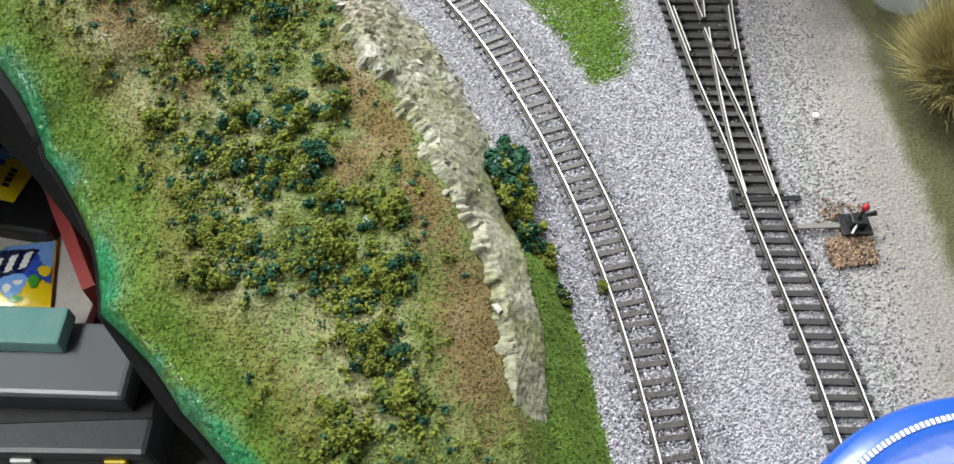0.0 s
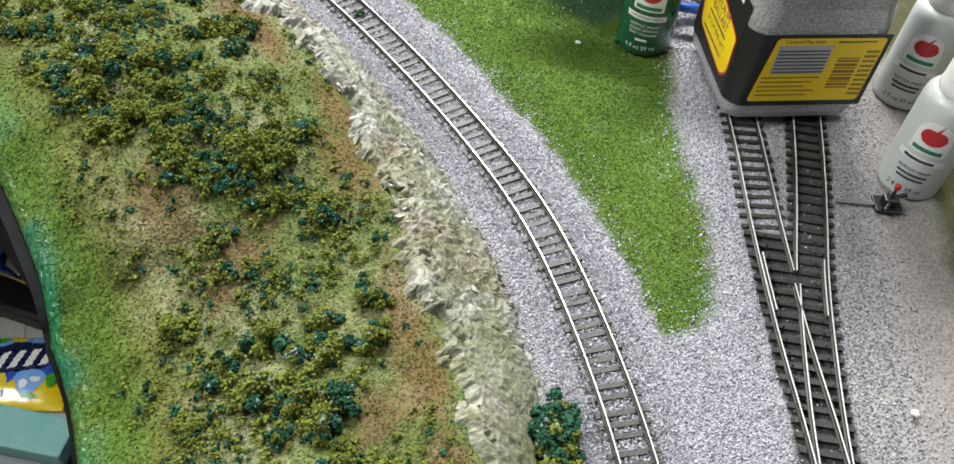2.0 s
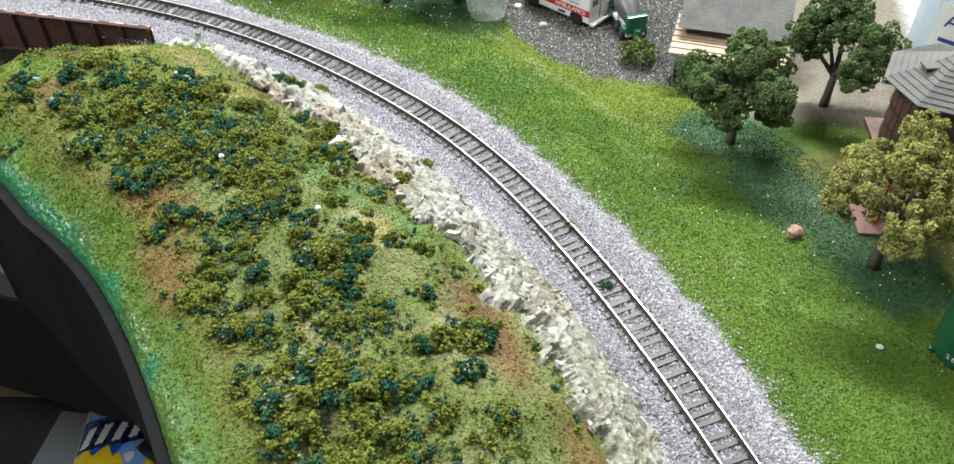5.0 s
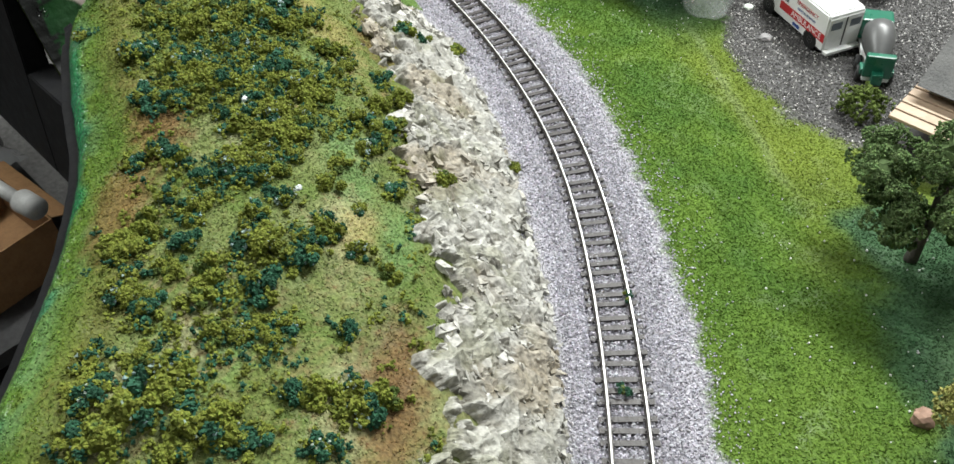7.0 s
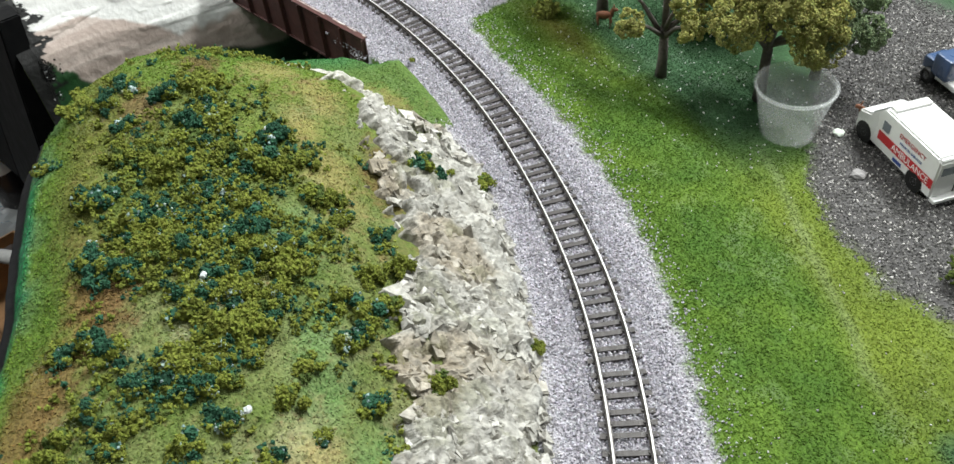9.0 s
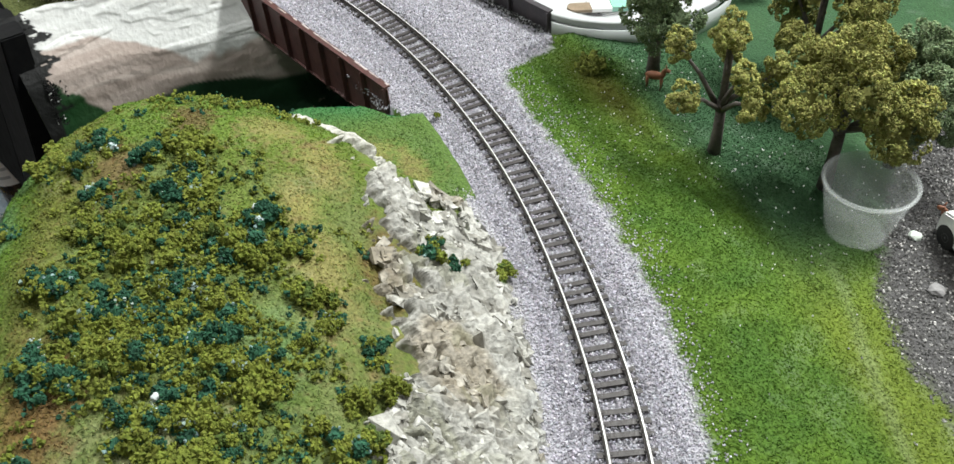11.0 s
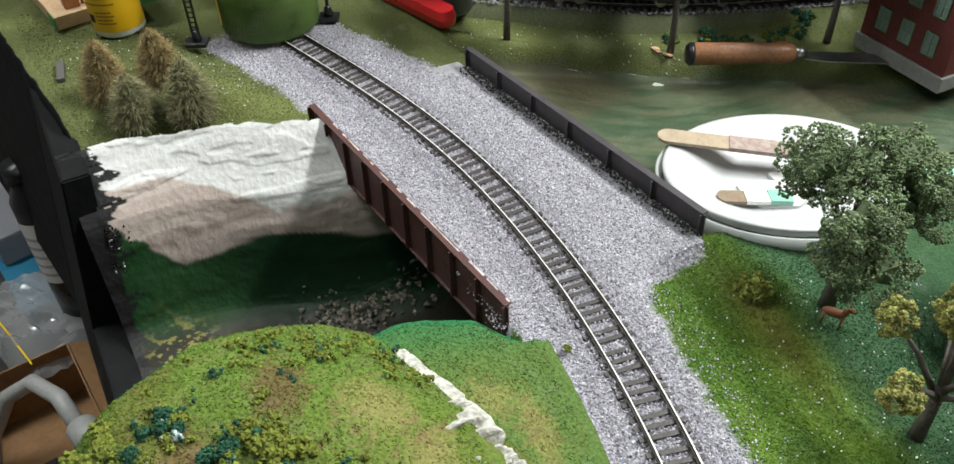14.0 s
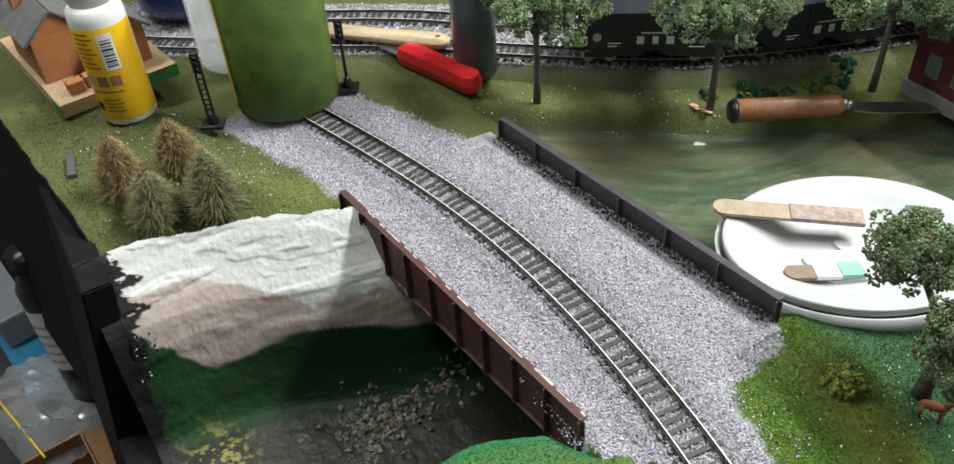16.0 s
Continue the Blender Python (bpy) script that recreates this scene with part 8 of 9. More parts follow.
def workshop_house():
    """Wooden model houses on their own board."""
    board = thing("house_board", "unpainted wooden model houses on a plywood board with green edges", "model house", (-0.671, 0.868, 0.0175), 98)
    # local: x along the front edge to the north, y to the west
    part("board", box(bmesh.new(), 0, 0.092, 0, 0.150, 0.0, 0.0110, 0.0008), PAINT["wood"], board)
    part("green_edge", box(bmesh.new(), 0.060, 0.0925, -0.0006, 0.0, 0.0005, 0.0105), surface("green_edge_paint", (0.05, 0.22, 0.06), 0.6, 0, 0.6), board)
    part("green_edge", box(bmesh.new(), -0.0006, 0.0, 0.0, 0.018, 0.0005, 0.0105), surface("green_edge_paint", (0.05, 0.22, 0.06), 0.6, 0, 0.6), board)

    def house(x, y, w, d, h):
        box_ = part("house_wall", box(bmesh.new(), x, x + w, y, y + d, 0.0112, 0.0112 + h, 0.0006), PAINT["orange_wood"], board)
        gable = outline(bmesh.new(), [(0, 0), (w, 0), (w / 2, w * 0.42)], d, Matrix.Translation((x, y + d, 0.0112 + h)) @ pose(0, 0, 0, 90, 0, 0))
        part("gable", gable, PAINT["orange_wood"], board)
        for side in (0, 1):
            ang = math.degrees(math.atan2(w * 0.42, w / 2)) * (1 if side else -1)
            long = math.hypot(w / 2, w * 0.42) + 0.006
            m = Matrix.Translation((x + w / 2, y - 0.003, 0.0112 + h + w * 0.42 + 0.0004)) @ pose(0, 0, 0, 0, ang, 0)
            part("roof_slope", box(bmesh.new(), 0 if side else -long, long if side else 0, 0, d + 0.006, 0, 0.0022, 0.0004, m), PAINT["roof_grey"], board, "grey shingle roof")
        return box_

    house(0.004, 0.040, 0.040, 0.070, 0.036)
    house(0.052, 0.020, 0.030, 0.052, 0.030)
    part("chimney", box(bmesh.new(), 0.010, 0.018, 0.085, 0.093, 0.050, 0.078, 0.0006), PAINT["orange_wood"], board)
    for x, y in ((0.012, 0.008), (0.026, 0.010), (0.034, 0.028)):
        part("porch_block", box(bmesh.new(), x, x + 0.012, y, y + 0.010, 0.0112, 0.0205, 0.0010), PAINT["orange_wood"], board)
    for x, y in ((0.046, 0.030), (0.046, 0.052)):
        part("door", box(bmesh.new(), x - 0.0018, x - 0.0012, y, y + 0.010, 0.0115, 0.032), M["black_plastic"], board)


workshop_house()


def clear_glass():
    g = thing("clear_jar", "clear empty plastic jar behind the turf jar", "jar", (-0.705, 1.010, 0.006))
    part("shell", lathe(bmesh.new(), [(0, 0), (0.026, 0), (0.028, 0.003), (0.028, 0.095), (0.026, 0.098), (0.0255, 0.098), (0.0268, 0.004), (0, 0.003)], 40), clear("clear_glass_plastic", (0.92, 0.94, 0.96), 0.06, 0.30), g, smooth=True)
    p = thing("navy_pot", "dark blue glazed pot with a pale rim", "pot", (-0.830, 1.010, 0.006))
    part("body", lathe(bmesh.new(), [(0, 0), (0.035, 0), (0.044, 0.012), (0.046, 0.030), (0.043, 0.046), (0.040, 0.046), (0.043, 0.030), (0, 0.006)], 40), surface("navy_glaze", (0.012, 0.03, 0.13), 0.15, 0, 0.3, coat=0.6), p, smooth=True)


clear_glass()


def peg(at, turn):
    bm = box(bmesh.new(), -0.0140, 0.0140, -0.0028, 0.0028, 0, 0.0036, 0.0006)
    me = bpy.data.meshes.new("offcut")
    bm.to_mesh(me)
    bm.free()
    me.materials.append(surface("grey_offcut", (0.07, 0.065, 0.06), 0.6, 0, 0.5))
    ob = new("offcut", me)
    ob.matrix_world = pose(*at, 0, 0, turn)
    tagged(ob, "small dark grey offcut lying on the grass", "offcut")


peg((-0.603, 0.8585, land_z(-0.603, 0.8585) - 0.0005), 172)


def red_knife():
    k = thing("red_knife", "knife with a moulded red plastic handle lying on the grass", "knife", (-0.585, 1.139, 0.0045), 14)
    bm = bmesh.new()
    loft(bm, [([(x, y) for x, y in rounded(0.088, 0.0185, 0.008)], -0.0045), ([(x, y) for x, y in rounded(0.090, 0.0205, 0.009)], 0.002), ([(x, y) for x, y in rounded(0.084, 0.0165, 0.007)], 0.0085)])
    for v in bm.verts:
        v.co.y += 0.004 * math.sin((v.co.x + 0.045) / 0.09 * 3.14)
        v.co.z += 0.003 * step_up(0.01, 0.045, v.co.x) * 0
    part("handle", bm, PAINT["red_plastic"], k, "red plastic handle", False)
    part("blade", outline(bmesh.new(), [(-0.043, -0.007), (-0.043, 0.008), (-0.062, 0.009), (-0.086, 0.002), (-0.062, -0.008)], 0.0012, Matrix.Translation((0, 0, 0.0015))), PAINT["steel"], k)


red_knife()


def dark_bottle():
    b = thing("dark_bottle", "slate grey cylindrical bottle standing on the grass", "bottle", (-0.574, 1.168, -0.002))
    part("body", lathe(bmesh.new(), [(0, 0), (0.0160, 0), (0.0175, 0.002), (0.0175, 0.150), (0.014, 0.156), (0, 0.156)], 40), PAINT["slate"], b, smooth=True)
    bars("lighter_patch", [(-0.006, 0.008, 0.085, 0.128)], surface("lighter_grey", (0.12, 0.14, 0.15), 0.4, 0, 0.9, 0.004, second=(0.04, 0.05, 0.06)), b, pose(0, 0, 0, 0, 0, 30), 0.0176)


dark_bottle()


def paint_brush():
    b = thing("paint_brush", "flat paint brush with a pale wooden handle by the far track", "paint brush", (-0.654, 1.1225, 0.0078), 41)
    pts = [(-0.055, 0.0035), (-0.050, 0.0085), (-0.030, 0.0070), (0.0, 0.0068), (0.030, 0.0085), (0.052, 0.0090), (0.060, 0.0060), (0.0635, 0)]
    bm = bmesh.new()
    outline(bm, [(x, y) for x, y in pts] + [(x, -y) for x, y in reversed(pts[:-1])], 0.0085)
    bmesh.ops.bevel(bm, geom=bm.edges[:], offset=0.0018, segments=2, affect="EDGES")
    part("handle", bm, surface("pale_wood_handle", (0.62, 0.47, 0.29), 0.45, 0, 0.4, coat=0.3), b, smooth=True)
    part("ferrule", box(bmesh.new(), -0.078, -0.0545, -0.014, 0.014, 0.0005, 0.0080, 0.001), PAINT["steel"], b)
    rng = np.random.default_rng(3)
    bm = bmesh.new()
    for k in range(160):
        y, z = rng.uniform(-0.013, 0.013), rng.uniform(0.001, 0.0075)
        tube(bm, [(-0.077, y, z), (-0.104 - rng.uniform(0, 0.006), y * 1.6 + rng.normal(0, 0.002), z + rng.normal(0, 0.004))], [0.0004, 0.0002], 4)
    part("bristles", bm, surface("pale_bristles", (0.42, 0.34, 0.18), 0.7, 0, 0.5), b)
    part("hole", lathe(bmesh.new(), [(0, 0.0087), (0.0022, 0.0087), (0.0022, 0.0090), (0, 0.0090)], 16, Matrix.Translation((0.052, 0, 0))), PAINT["handle_wood"], b)


paint_brush()


# ---- the far track and its train ----
def siding_z(x, y):
    return land_z(x, y) + 0.0015


FAR = [(-0.860, 0.880), (-0.760, 0.985), (-0.690, 1.080), (-0.640, 1.142), (-0.578, 1.202), (-0.500, 1.288), (-0.451, 1.368), (-0.417, 1.450), (-0.389, 1.526), (-0.365, 1.60)]
lay_track("far_track", "far model track behind the trees in pale ballast", FAR, seed=4, z=0.0025)
lay_track("far_track", "second far model track running beside the first one", [(x - 0.042, y + 0.028) for x, y in FAR[1:]], seed=5, z=0.0025)


def build_far_bed():
    rng = np.random.default_rng(21)
    q, along, left, run = spline(FAR, 0.003)
    n = 26000
    k = rng.integers(0, len(q), n)
    off = rng.uniform(-0.017, 0.080, n)
    p = q[k] + left[k] * off[:, None] + along[k] * rng.uniform(-0.0015, 0.0015, n)[:, None]
    scatter("far_ballast", "pale ballast round the far tracks", "ballast", p, 0.0011, np.full(n, 0.0012), stone_greys(n, rng), M["stone"], 8, rng)
    m = len(q)
    verts = np.concatenate([np.c_[q + left * o, np.full(m, z)] for o, z in ((-0.027, -0.012), (-0.016, 0.0005), (0.080, 0.0005), (0.088, -0.022))]).reshape(4, m, 3)
    me = np_mesh("far_roadbed", verts.reshape(-1, 3), sheet(4, m), M["stone"], np.repeat(np.array([(0.075, 0.088, 0.030), (0.12, 0.13, 0.075), (0.33, 0.33, 0.33), (0.1, 0.1, 0.1)]), m, 0))
    tagged(new("far_roadbed", me), "low grey roadbed of the far tracks", "roadbed", kind="structure")


build_far_bed()


def hopper_car(k_run):
    q, along, left, run = spline(FAR, 0.003)
    k = int(k_run / 0.003)
    a = math.degrees(math.atan2(along[k][1], along[k][0]))
    car = thing("hopper_wagon", "black model hopper wagon with white lettering standing on the far track", "model wagon", (q[k][0], q[k][1], 0.0062), a, "hopper wagons")
    black = surface("wagon_black", (0.016, 0.017, 0.023), 0.45, 0, 0.6, second=(0.026, 0.028, 0.038))
    half, w, low, high = 0.0595, 0.0165, 0.007, 0.042
    bm = bmesh.new()
    outline(bm, [(-half, 0.020), (-half, high), (half, high), (half, 0.020), (half - 0.014, low), (0.010, low), (0, 0.016), (-0.010, low), (-half + 0.014, low)], 2 * w, Matrix.Translation((0, w, 0)) @ pose(0, 0, 0, 90, 0, 0))
    part("body", bm, black, car)
    part("top_rim", box(bmesh.new(), -half - 0.001, half + 0.001, -w - 0.001, w + 0.001, high, high + 0.0015, 0.0004), black, car)
    for k2 in range(10):
        x = -half + 0.004 + k2 * (2 * half - 0.008) / 9
        for side in (-1, 1):
            part("side_rib", box(bmesh.new(), x - 0.0008, x + 0.0008, side * w - 0.0010, side * w + 0.0010, 0.0205, high), black, car)
    part("frame", box(bmesh.new(), -half - 0.004, half + 0.004, -0.006, 0.006, 0.006, 0.0100), black, car)
    for x in (-0.042, 0.042):
        part("bogie", box(bmesh.new(), x - 0.012, x + 0.012, -0.0105, 0.0105, 0.0022, 0.0068, 0.0008), black, car)
        for dx in (-0.0085, 0.0085):
            for y in (-0.0085, 0.0085):
                w2 = part("wheel", lathe(bmesh.new(), [(0, -0.0012), (0.0052, -0.0012), (0.0048, 0.0012), (0, 0.0012)], 18), PAINT["steel"], car)
                w2.matrix_basis = pose(x + dx, y, 0.0030, 90, 0, 0)
    m = Matrix.Translation((0, -w - 0.0012, 0)) @ pose(0, 0, 0, 90, 0, 0)
    bars("lettering", [(-0.014, -0.0085, 0.0180, 0.0245), (-0.002, 0.0025, 0.0180, 0.0245), (0.0085, 0.0145, 0.0180, 0.0245), (-0.011, 0.011, 0.0268, 0.0278), (-0.036, -0.026, 0.0180, 0.0190), (-0.036, -0.029, 0.0155, 0.0165), (0.026, 0.038, 0.0150, 0.0160)], PAINT["white"], car, m, z=0.0002)
    bm = bmesh.new()
    outline(bm, disc_points(0.0035, 0.0035), 0.0001)
    flat("round_emblem", bm, PAINT["grey_print"], car, Matrix.Translation((-0.0445, -w - 0.0013, 0.0235)) @ pose(0, 0, 0, 90, 0, 0))


for at in (0.546, 0.680, 0.814):
    hopper_car(at)


def red_building():
    b = thing("red_building", "dark red model building with green window frames by the stream", "building", (-0.316, 1.492, -0.0105), 87)
    brick = surface("dark_red_brick", (0.11, 0.017, 0.016), 0.65, 0, 0.6, 0.003, 0.0002, second=(0.06, 0.012, 0.011))
    frame_green = surface("green_frame", (0.10, 0.22, 0.12), 0.5, 0, 0.3)
    part("wall", box(bmesh.new(), -0.075, 0.075, -0.040, 0.040, 0.012, 0.085, 0.0008), brick, b)
    part("plinth", box(bmesh.new(), -0.077, 0.077, -0.042, 0.042, 0.0, 0.0122, 0.0008), surface("grey_plinth", (0.20, 0.20, 0.19), 0.8, 0, 0.5), b)
    part("roof", box(bmesh.new(), -0.080, 0.080, -0.045, 0.045, 0.085, 0.090, 0.0010), PAINT["roof_grey"], b)
    for side, m in ((0, Matrix.Translation((0, -0.0402, 0)) @ pose(0, 0, 0, 90, 0, 0)), (1, Matrix.Translation((-0.0752, 0, 0)) @ pose(0, 0, 0, 90, 0, -90)), (2, Matrix.Translation((0, 0.0402, 0)) @ pose(0, 0, 0, 90, 0, 180))):
        for x in ((-0.055, -0.028, 0.0, 0.028, 0.055) if side != 1 else (-0.022, 0.0, 0.022)):
            for z in (0.022, 0.052):
                win = flat("window", plate(x - 0.0050, x + 0.0050, z, z + 0.018), DARK_GLASS, b, m)
                bm = bmesh.new()
                for x0, x1, y0, y1 in ((-0.0055, -0.0045, 0, 0.018), (0.0045, 0.0055, 0, 0.018), (-0.0005, 0.0005, 0, 0.018), (-0.0055, 0.0055, 0, 0.001), (-0.0055, 0.0055, 0.0085, 0.0095), (-0.0055, 0.0055, 0.017, 0.018)):
                    box(bm, x + x0, x + x1, z + y0, z + y1, 0.0001, 0.0008)
                bm.transform(m)
                part("window_frame", bm, frame_green, win)


red_building()


for k, (x, y, kind, size) in enumerate([(-0.407, 1.407, "t", 1.1), (-0.402, 1.373, "t", 0.9), (-0.432, 1.328, "t", 1.1), (-0.419, 1.335, "t", 0.8), (-0.398, 1.392, "t", 1.0), (-0.446, 1.300, "t", 0.8), (-0.412, 1.352, "t", 0.6)]):
    single_clump(x, y, land_z(x, y), kind, size, 760 + k, "dark green scrap of foliage on the grass before the far track")


# ---- on the stream bed ----
def knife():
    k = thing("palette_knife", "old knife with a worn wooden handle on the stream bank", "knife", (-0.387, 1.323, -0.0105), 59)
    bm = lathe(bmesh.new(), [(0, -0.041), (0.0070, -0.041), (0.0088, -0.038), (0.0086, -0.010), (0.0080, 0.020), (0.0086, 0.032), (0.0070, 0.038), (0.0050, 0.040), (0, 0.040)], 24, pose(0, 0, 0.0086, 0, 90, 0))
    part("handle", bm, PAINT["handle_wood"], k, smooth=True)
    part("end_cap", lathe(bmesh.new(), [(0, -0.0435), (0.0068, -0.0435), (0.0090, -0.041), (0.0090, -0.038), (0, -0.038)], 24, pose(0, 0, 0.0086, 0, 90, 0)), M["black_plastic"], k, smooth=True)
    part("ferrule", lathe(bmesh.new(), [(0, 0.040), (0.0046, 0.040), (0.0040, 0.048), (0, 0.048)], 20, pose(0, 0, 0.0086, 0, 90, 0)), PAINT["steel"], k, smooth=True)
    part("blade", outline(bmesh.new(), [(0.047, -0.0045), (0.065, -0.0075), (0.118, -0.0070), (0.126, -0.003), (0.126, 0.003), (0.118, 0.0070), (0.065, 0.0075), (0.047, 0.0045)], 0.0010, pose(0, 0, 0.0078, 0, 3.0, 0)), PAINT["steel"], k)


knife()


def dish():
    d = thing("paint_dish", "white plastic lid used as a dish for wet paint", "dish", (-0.2620, 1.2475, -0.0235), 61)
    oval = Matrix.Diagonal((1.01, 0.78, 1, 1))
    part("base_tub", lathe(bmesh.new(), [(0, -0.006), (0.074, -0.006), (0.079, -0.003), (0.084, 0.016), (0.082, 0.016), (0.077, -0.002), (0, -0.004)], 64, oval), clear("frosted_tub", (0.85, 0.87, 0.88), 0.2, 0.5), d, smooth=True)
    part("lid", lathe(bmesh.new(), [(0, 0.0062), (0.040, 0.0062), (0.045, 0.0075), (0.064, 0.0170), (0.070, 0.0195), (0.077, 0.0205), (0.0795, 0.0210), (0.0800, 0.0195), (0.0790, 0.0150), (0.046, 0.0055), (0, 0.0045)], 64, oval), surface("dull_white_lid", (0.46, 0.465, 0.47), 0.42, 0, 0.4, spread=0.03, second=(0.40, 0.405, 0.42)), d, "white lid", True)
    bm = bmesh.new()
    for x, y, rx, ry, a in ((0.004, -0.010, 0.022, 0.018, 0.4), (0.020, 0.004, 0.016, 0.012, 0.9)):
        outline(bm, [(x - 0.012 + rx * math.cos(t) * (1 + 0.2 * math.sin(3 * t + a)), y + ry * math.sin(t) * (1 + 0.25 * math.cos(2 * t))) for t in np.linspace(0, 6.1, 26)], 0.0014 + 0.03 * a * 0.02, Matrix.Translation((0, 0, 0.0064)))
    part("white_paint", bm, surface("wet_white_paint", (0.58, 0.58, 0.57), 0.12, 0, 0.1), d, smooth=False)


dish()


def stick(a, b, width, colours, label):
    a, b = Vector(a), Vector(b)
    long = (b - a).length
    way = (b - a).normalized()
    s = thing("craft_stick", label, "craft stick", (0, 0, 0))
    q = way.to_track_quat("X", "Z").to_matrix().to_4x4()
    m = Matrix.Translation(a) @ q
    cut = 0.0
    for k, (share, mat) in enumerate(colours):
        x0, x1 = cut * long, (cut + share) * long
        cut += share
        pts = [(x0, -width / 2), (x1, -width / 2), (x1, width / 2), (x0, width / 2)]
        if k == 0:
            pts = [(x1, -width / 2), (x1, width / 2)] + [(x0 + width / 2 - width / 2 * math.cos(t), width / 2 * math.sin(t)) for t in np.linspace(1.57, -1.57, 9)]
        bm = bmesh.new()
        outline(bm, pts, 0.0022 + 0.0008 * k, m)
        part("stick_length" if k == 0 else "painted_length", bm, mat, s)
    return s


PINK_PAINT = surface("dried_pinkish_paint", (0.24, 0.165, 0.14), 0.5, 0, 0.8, 0.004, 0.0004, second=(0.46, 0.40, 0.36))
GREEN_PAINT = surface("wet_green_paint", (0.26, 0.52, 0.41), 0.25, 0, 0.4)
STICK_WOOD = surface("worn_wood", (0.38, 0.30, 0.21), 0.6, 0, 0.7, 0.002, 0.0002, spread=0.01, second=(0.25, 0.185, 0.125))
stick((-0.3320, 1.1960, -0.0010), (-0.2710, 1.2640, -0.0030), 0.0150, ((0.52, STICK_WOOD), (0.48, PINK_PAINT)), "wooden craft stick with pinkish dried paint on the dish")
stick((-0.2700, 1.1960, -0.0120), (-0.2470, 1.2380, -0.0158), 0.0115, ((0.38, surface("brown_stick_end", (0.24, 0.175, 0.115), 0.6, 0, 0.6, 0.002)), (0.32, PAINT["white"]), (0.30, GREEN_PAINT)), "short craft stick with white and green wet paint")
stick((-0.245, 1.285, -0.0055), (-0.196, 1.342, -0.0045), 0.0095, ((0.5, GREEN_PAINT), (0.5, GREEN_PAINT)), "craft stick dipped in pale green paint across the dish")


def chip(at, turn, pts, colour, label):
    bm = outline(bmesh.new(), pts, 0.0011)
    me = bpy.data.meshes.new("wood_chip")
    bm.to_mesh(me)
    bm.free()
    me.materials.append(surface("chip", colour, 0.7, 0, 0.4))
    ob = new("wood_chip", me)
    ob.matrix_world = pose(*at, 8, 6, turn)
    tagged(ob, label, "chip")


chip((-0.4215, 1.2660, land_z(-0.4215, 1.2660) + 0.0008), 30, [(0, -0.004), (0.011, -0.001), (0.010, 0.004), (0.001, 0.003)], (0.62, 0.62, 0.52), "pale chip of wood on the painted stream bed")
def glue_line(points, label):
    bm = bmesh.new()
    q = spline(points, 0.003)[0]
    rng = random.Random(len(points))
    tube(bm, [(x, y, land_z(x, y) + 0.0004) for x, y in q], [rng.uniform(0.0002, 0.0005) for _ in q], 5)
    me = bpy.data.meshes.new("glue_line")
    bm.to_mesh(me)
    bm.free()
    me.materials.append(PAINT["milky"])
    tagged(new("glue_line", me), label, "glue")


glue_line([(-0.485, 1.192), (-0.477, 1.206), (-0.466, 1.221), (-0.455, 1.235)], "thin pale line of dried glue along the painted stream")
glue_line([(-0.441, 1.257), (-0.433, 1.266), (-0.424, 1.274), (-0.407, 1.293)], "thin pale line of dried glue along the painted stream")
for k in range(5):
    chip((-0.446 + 0.005 * k - 0.008 * (k % 2), 1.283 + 0.004 * (k % 3), land_z(-0.438, 1.286) + 0.0008), 47 * k, [(0, -0.0016), (0.009, -0.001), (0.0095, 0.0018), (0.001, 0.002)], (0.48, 0.30, 0.17), "small brown wood chip at the foot of a tree")


# ---- switch stands in the yard ----
def switch_stand(at, turn, label, lamp):
    s = thing("switch_stand", label, "switch stand", at, turn)
    mat = M["black_plastic"]
    part("plate", box(bmesh.new(), -0.004, 0.012, -0.0065, 0.0065, 0.0, 0.0020, 0.0004), mat, s)
    part("throw_rod", box(bmesh.new(), -0.026, -0.004, -0.0014, 0.0014, 0.0004, 0.0014), surface("grey_rod", (0.18, 0.17, 0.16), 0.5, 0, 0.4), s)
    part("body", box(bmesh.new(), 0.000, 0.0085, -0.0035, 0.0035, 0.002, 0.0075, 0.0008), mat, s)
    part("post", tube(bmesh.new(), [(0.004, 0, 0.007), (0.004, 0, 0.0145)], [0.0011, 0.0009], 8), mat, s)
    part("weight_arm", tube(bmesh.new(), [(0.006, 0.002, 0.006), (0.0135, 0.0025, 0.0078)], [0.0009, 0.0016], 8), mat, s)
    part("lever", tube(bmesh.new(), [(0.003, -0.003, 0.006), (-0.001, -0.0085, 0.0045)], [0.0010, 0.0016], 8), mat, s)
    part("lamp", lathe(bmesh.new(), [(0, 0.0145), (0.0017, 0.0147), (0.0019, 0.0165), (0.0012, 0.0182), (0, 0.0184)], 14, Matrix.Translation((0.004, 0, 0))), lamp, s, "red lamp", True)
    part("lamp_lens", lathe(bmesh.new(), [(0, 0), (0.0010, 0), (0.0008, 0.0006), (0, 0.0007)], 12, pose(0.004, 0.0018, 0.0166, -90, 0, 0)), PAINT["leaf_print"], s)
    return s


RED_LAMP = surface("red_lamp", (0.42, 0.02, 0.025), 0.35, 0, 0.2)
switch_stand((0.506, 0.514, 0.0008), 0, "black model switch stand with a red lamp beside the turnout", RED_LAMP)
switch_stand((0.520, 0.729, 0.0008), 3, "black model switch stand with a red lamp beside the jar", RED_LAMP)


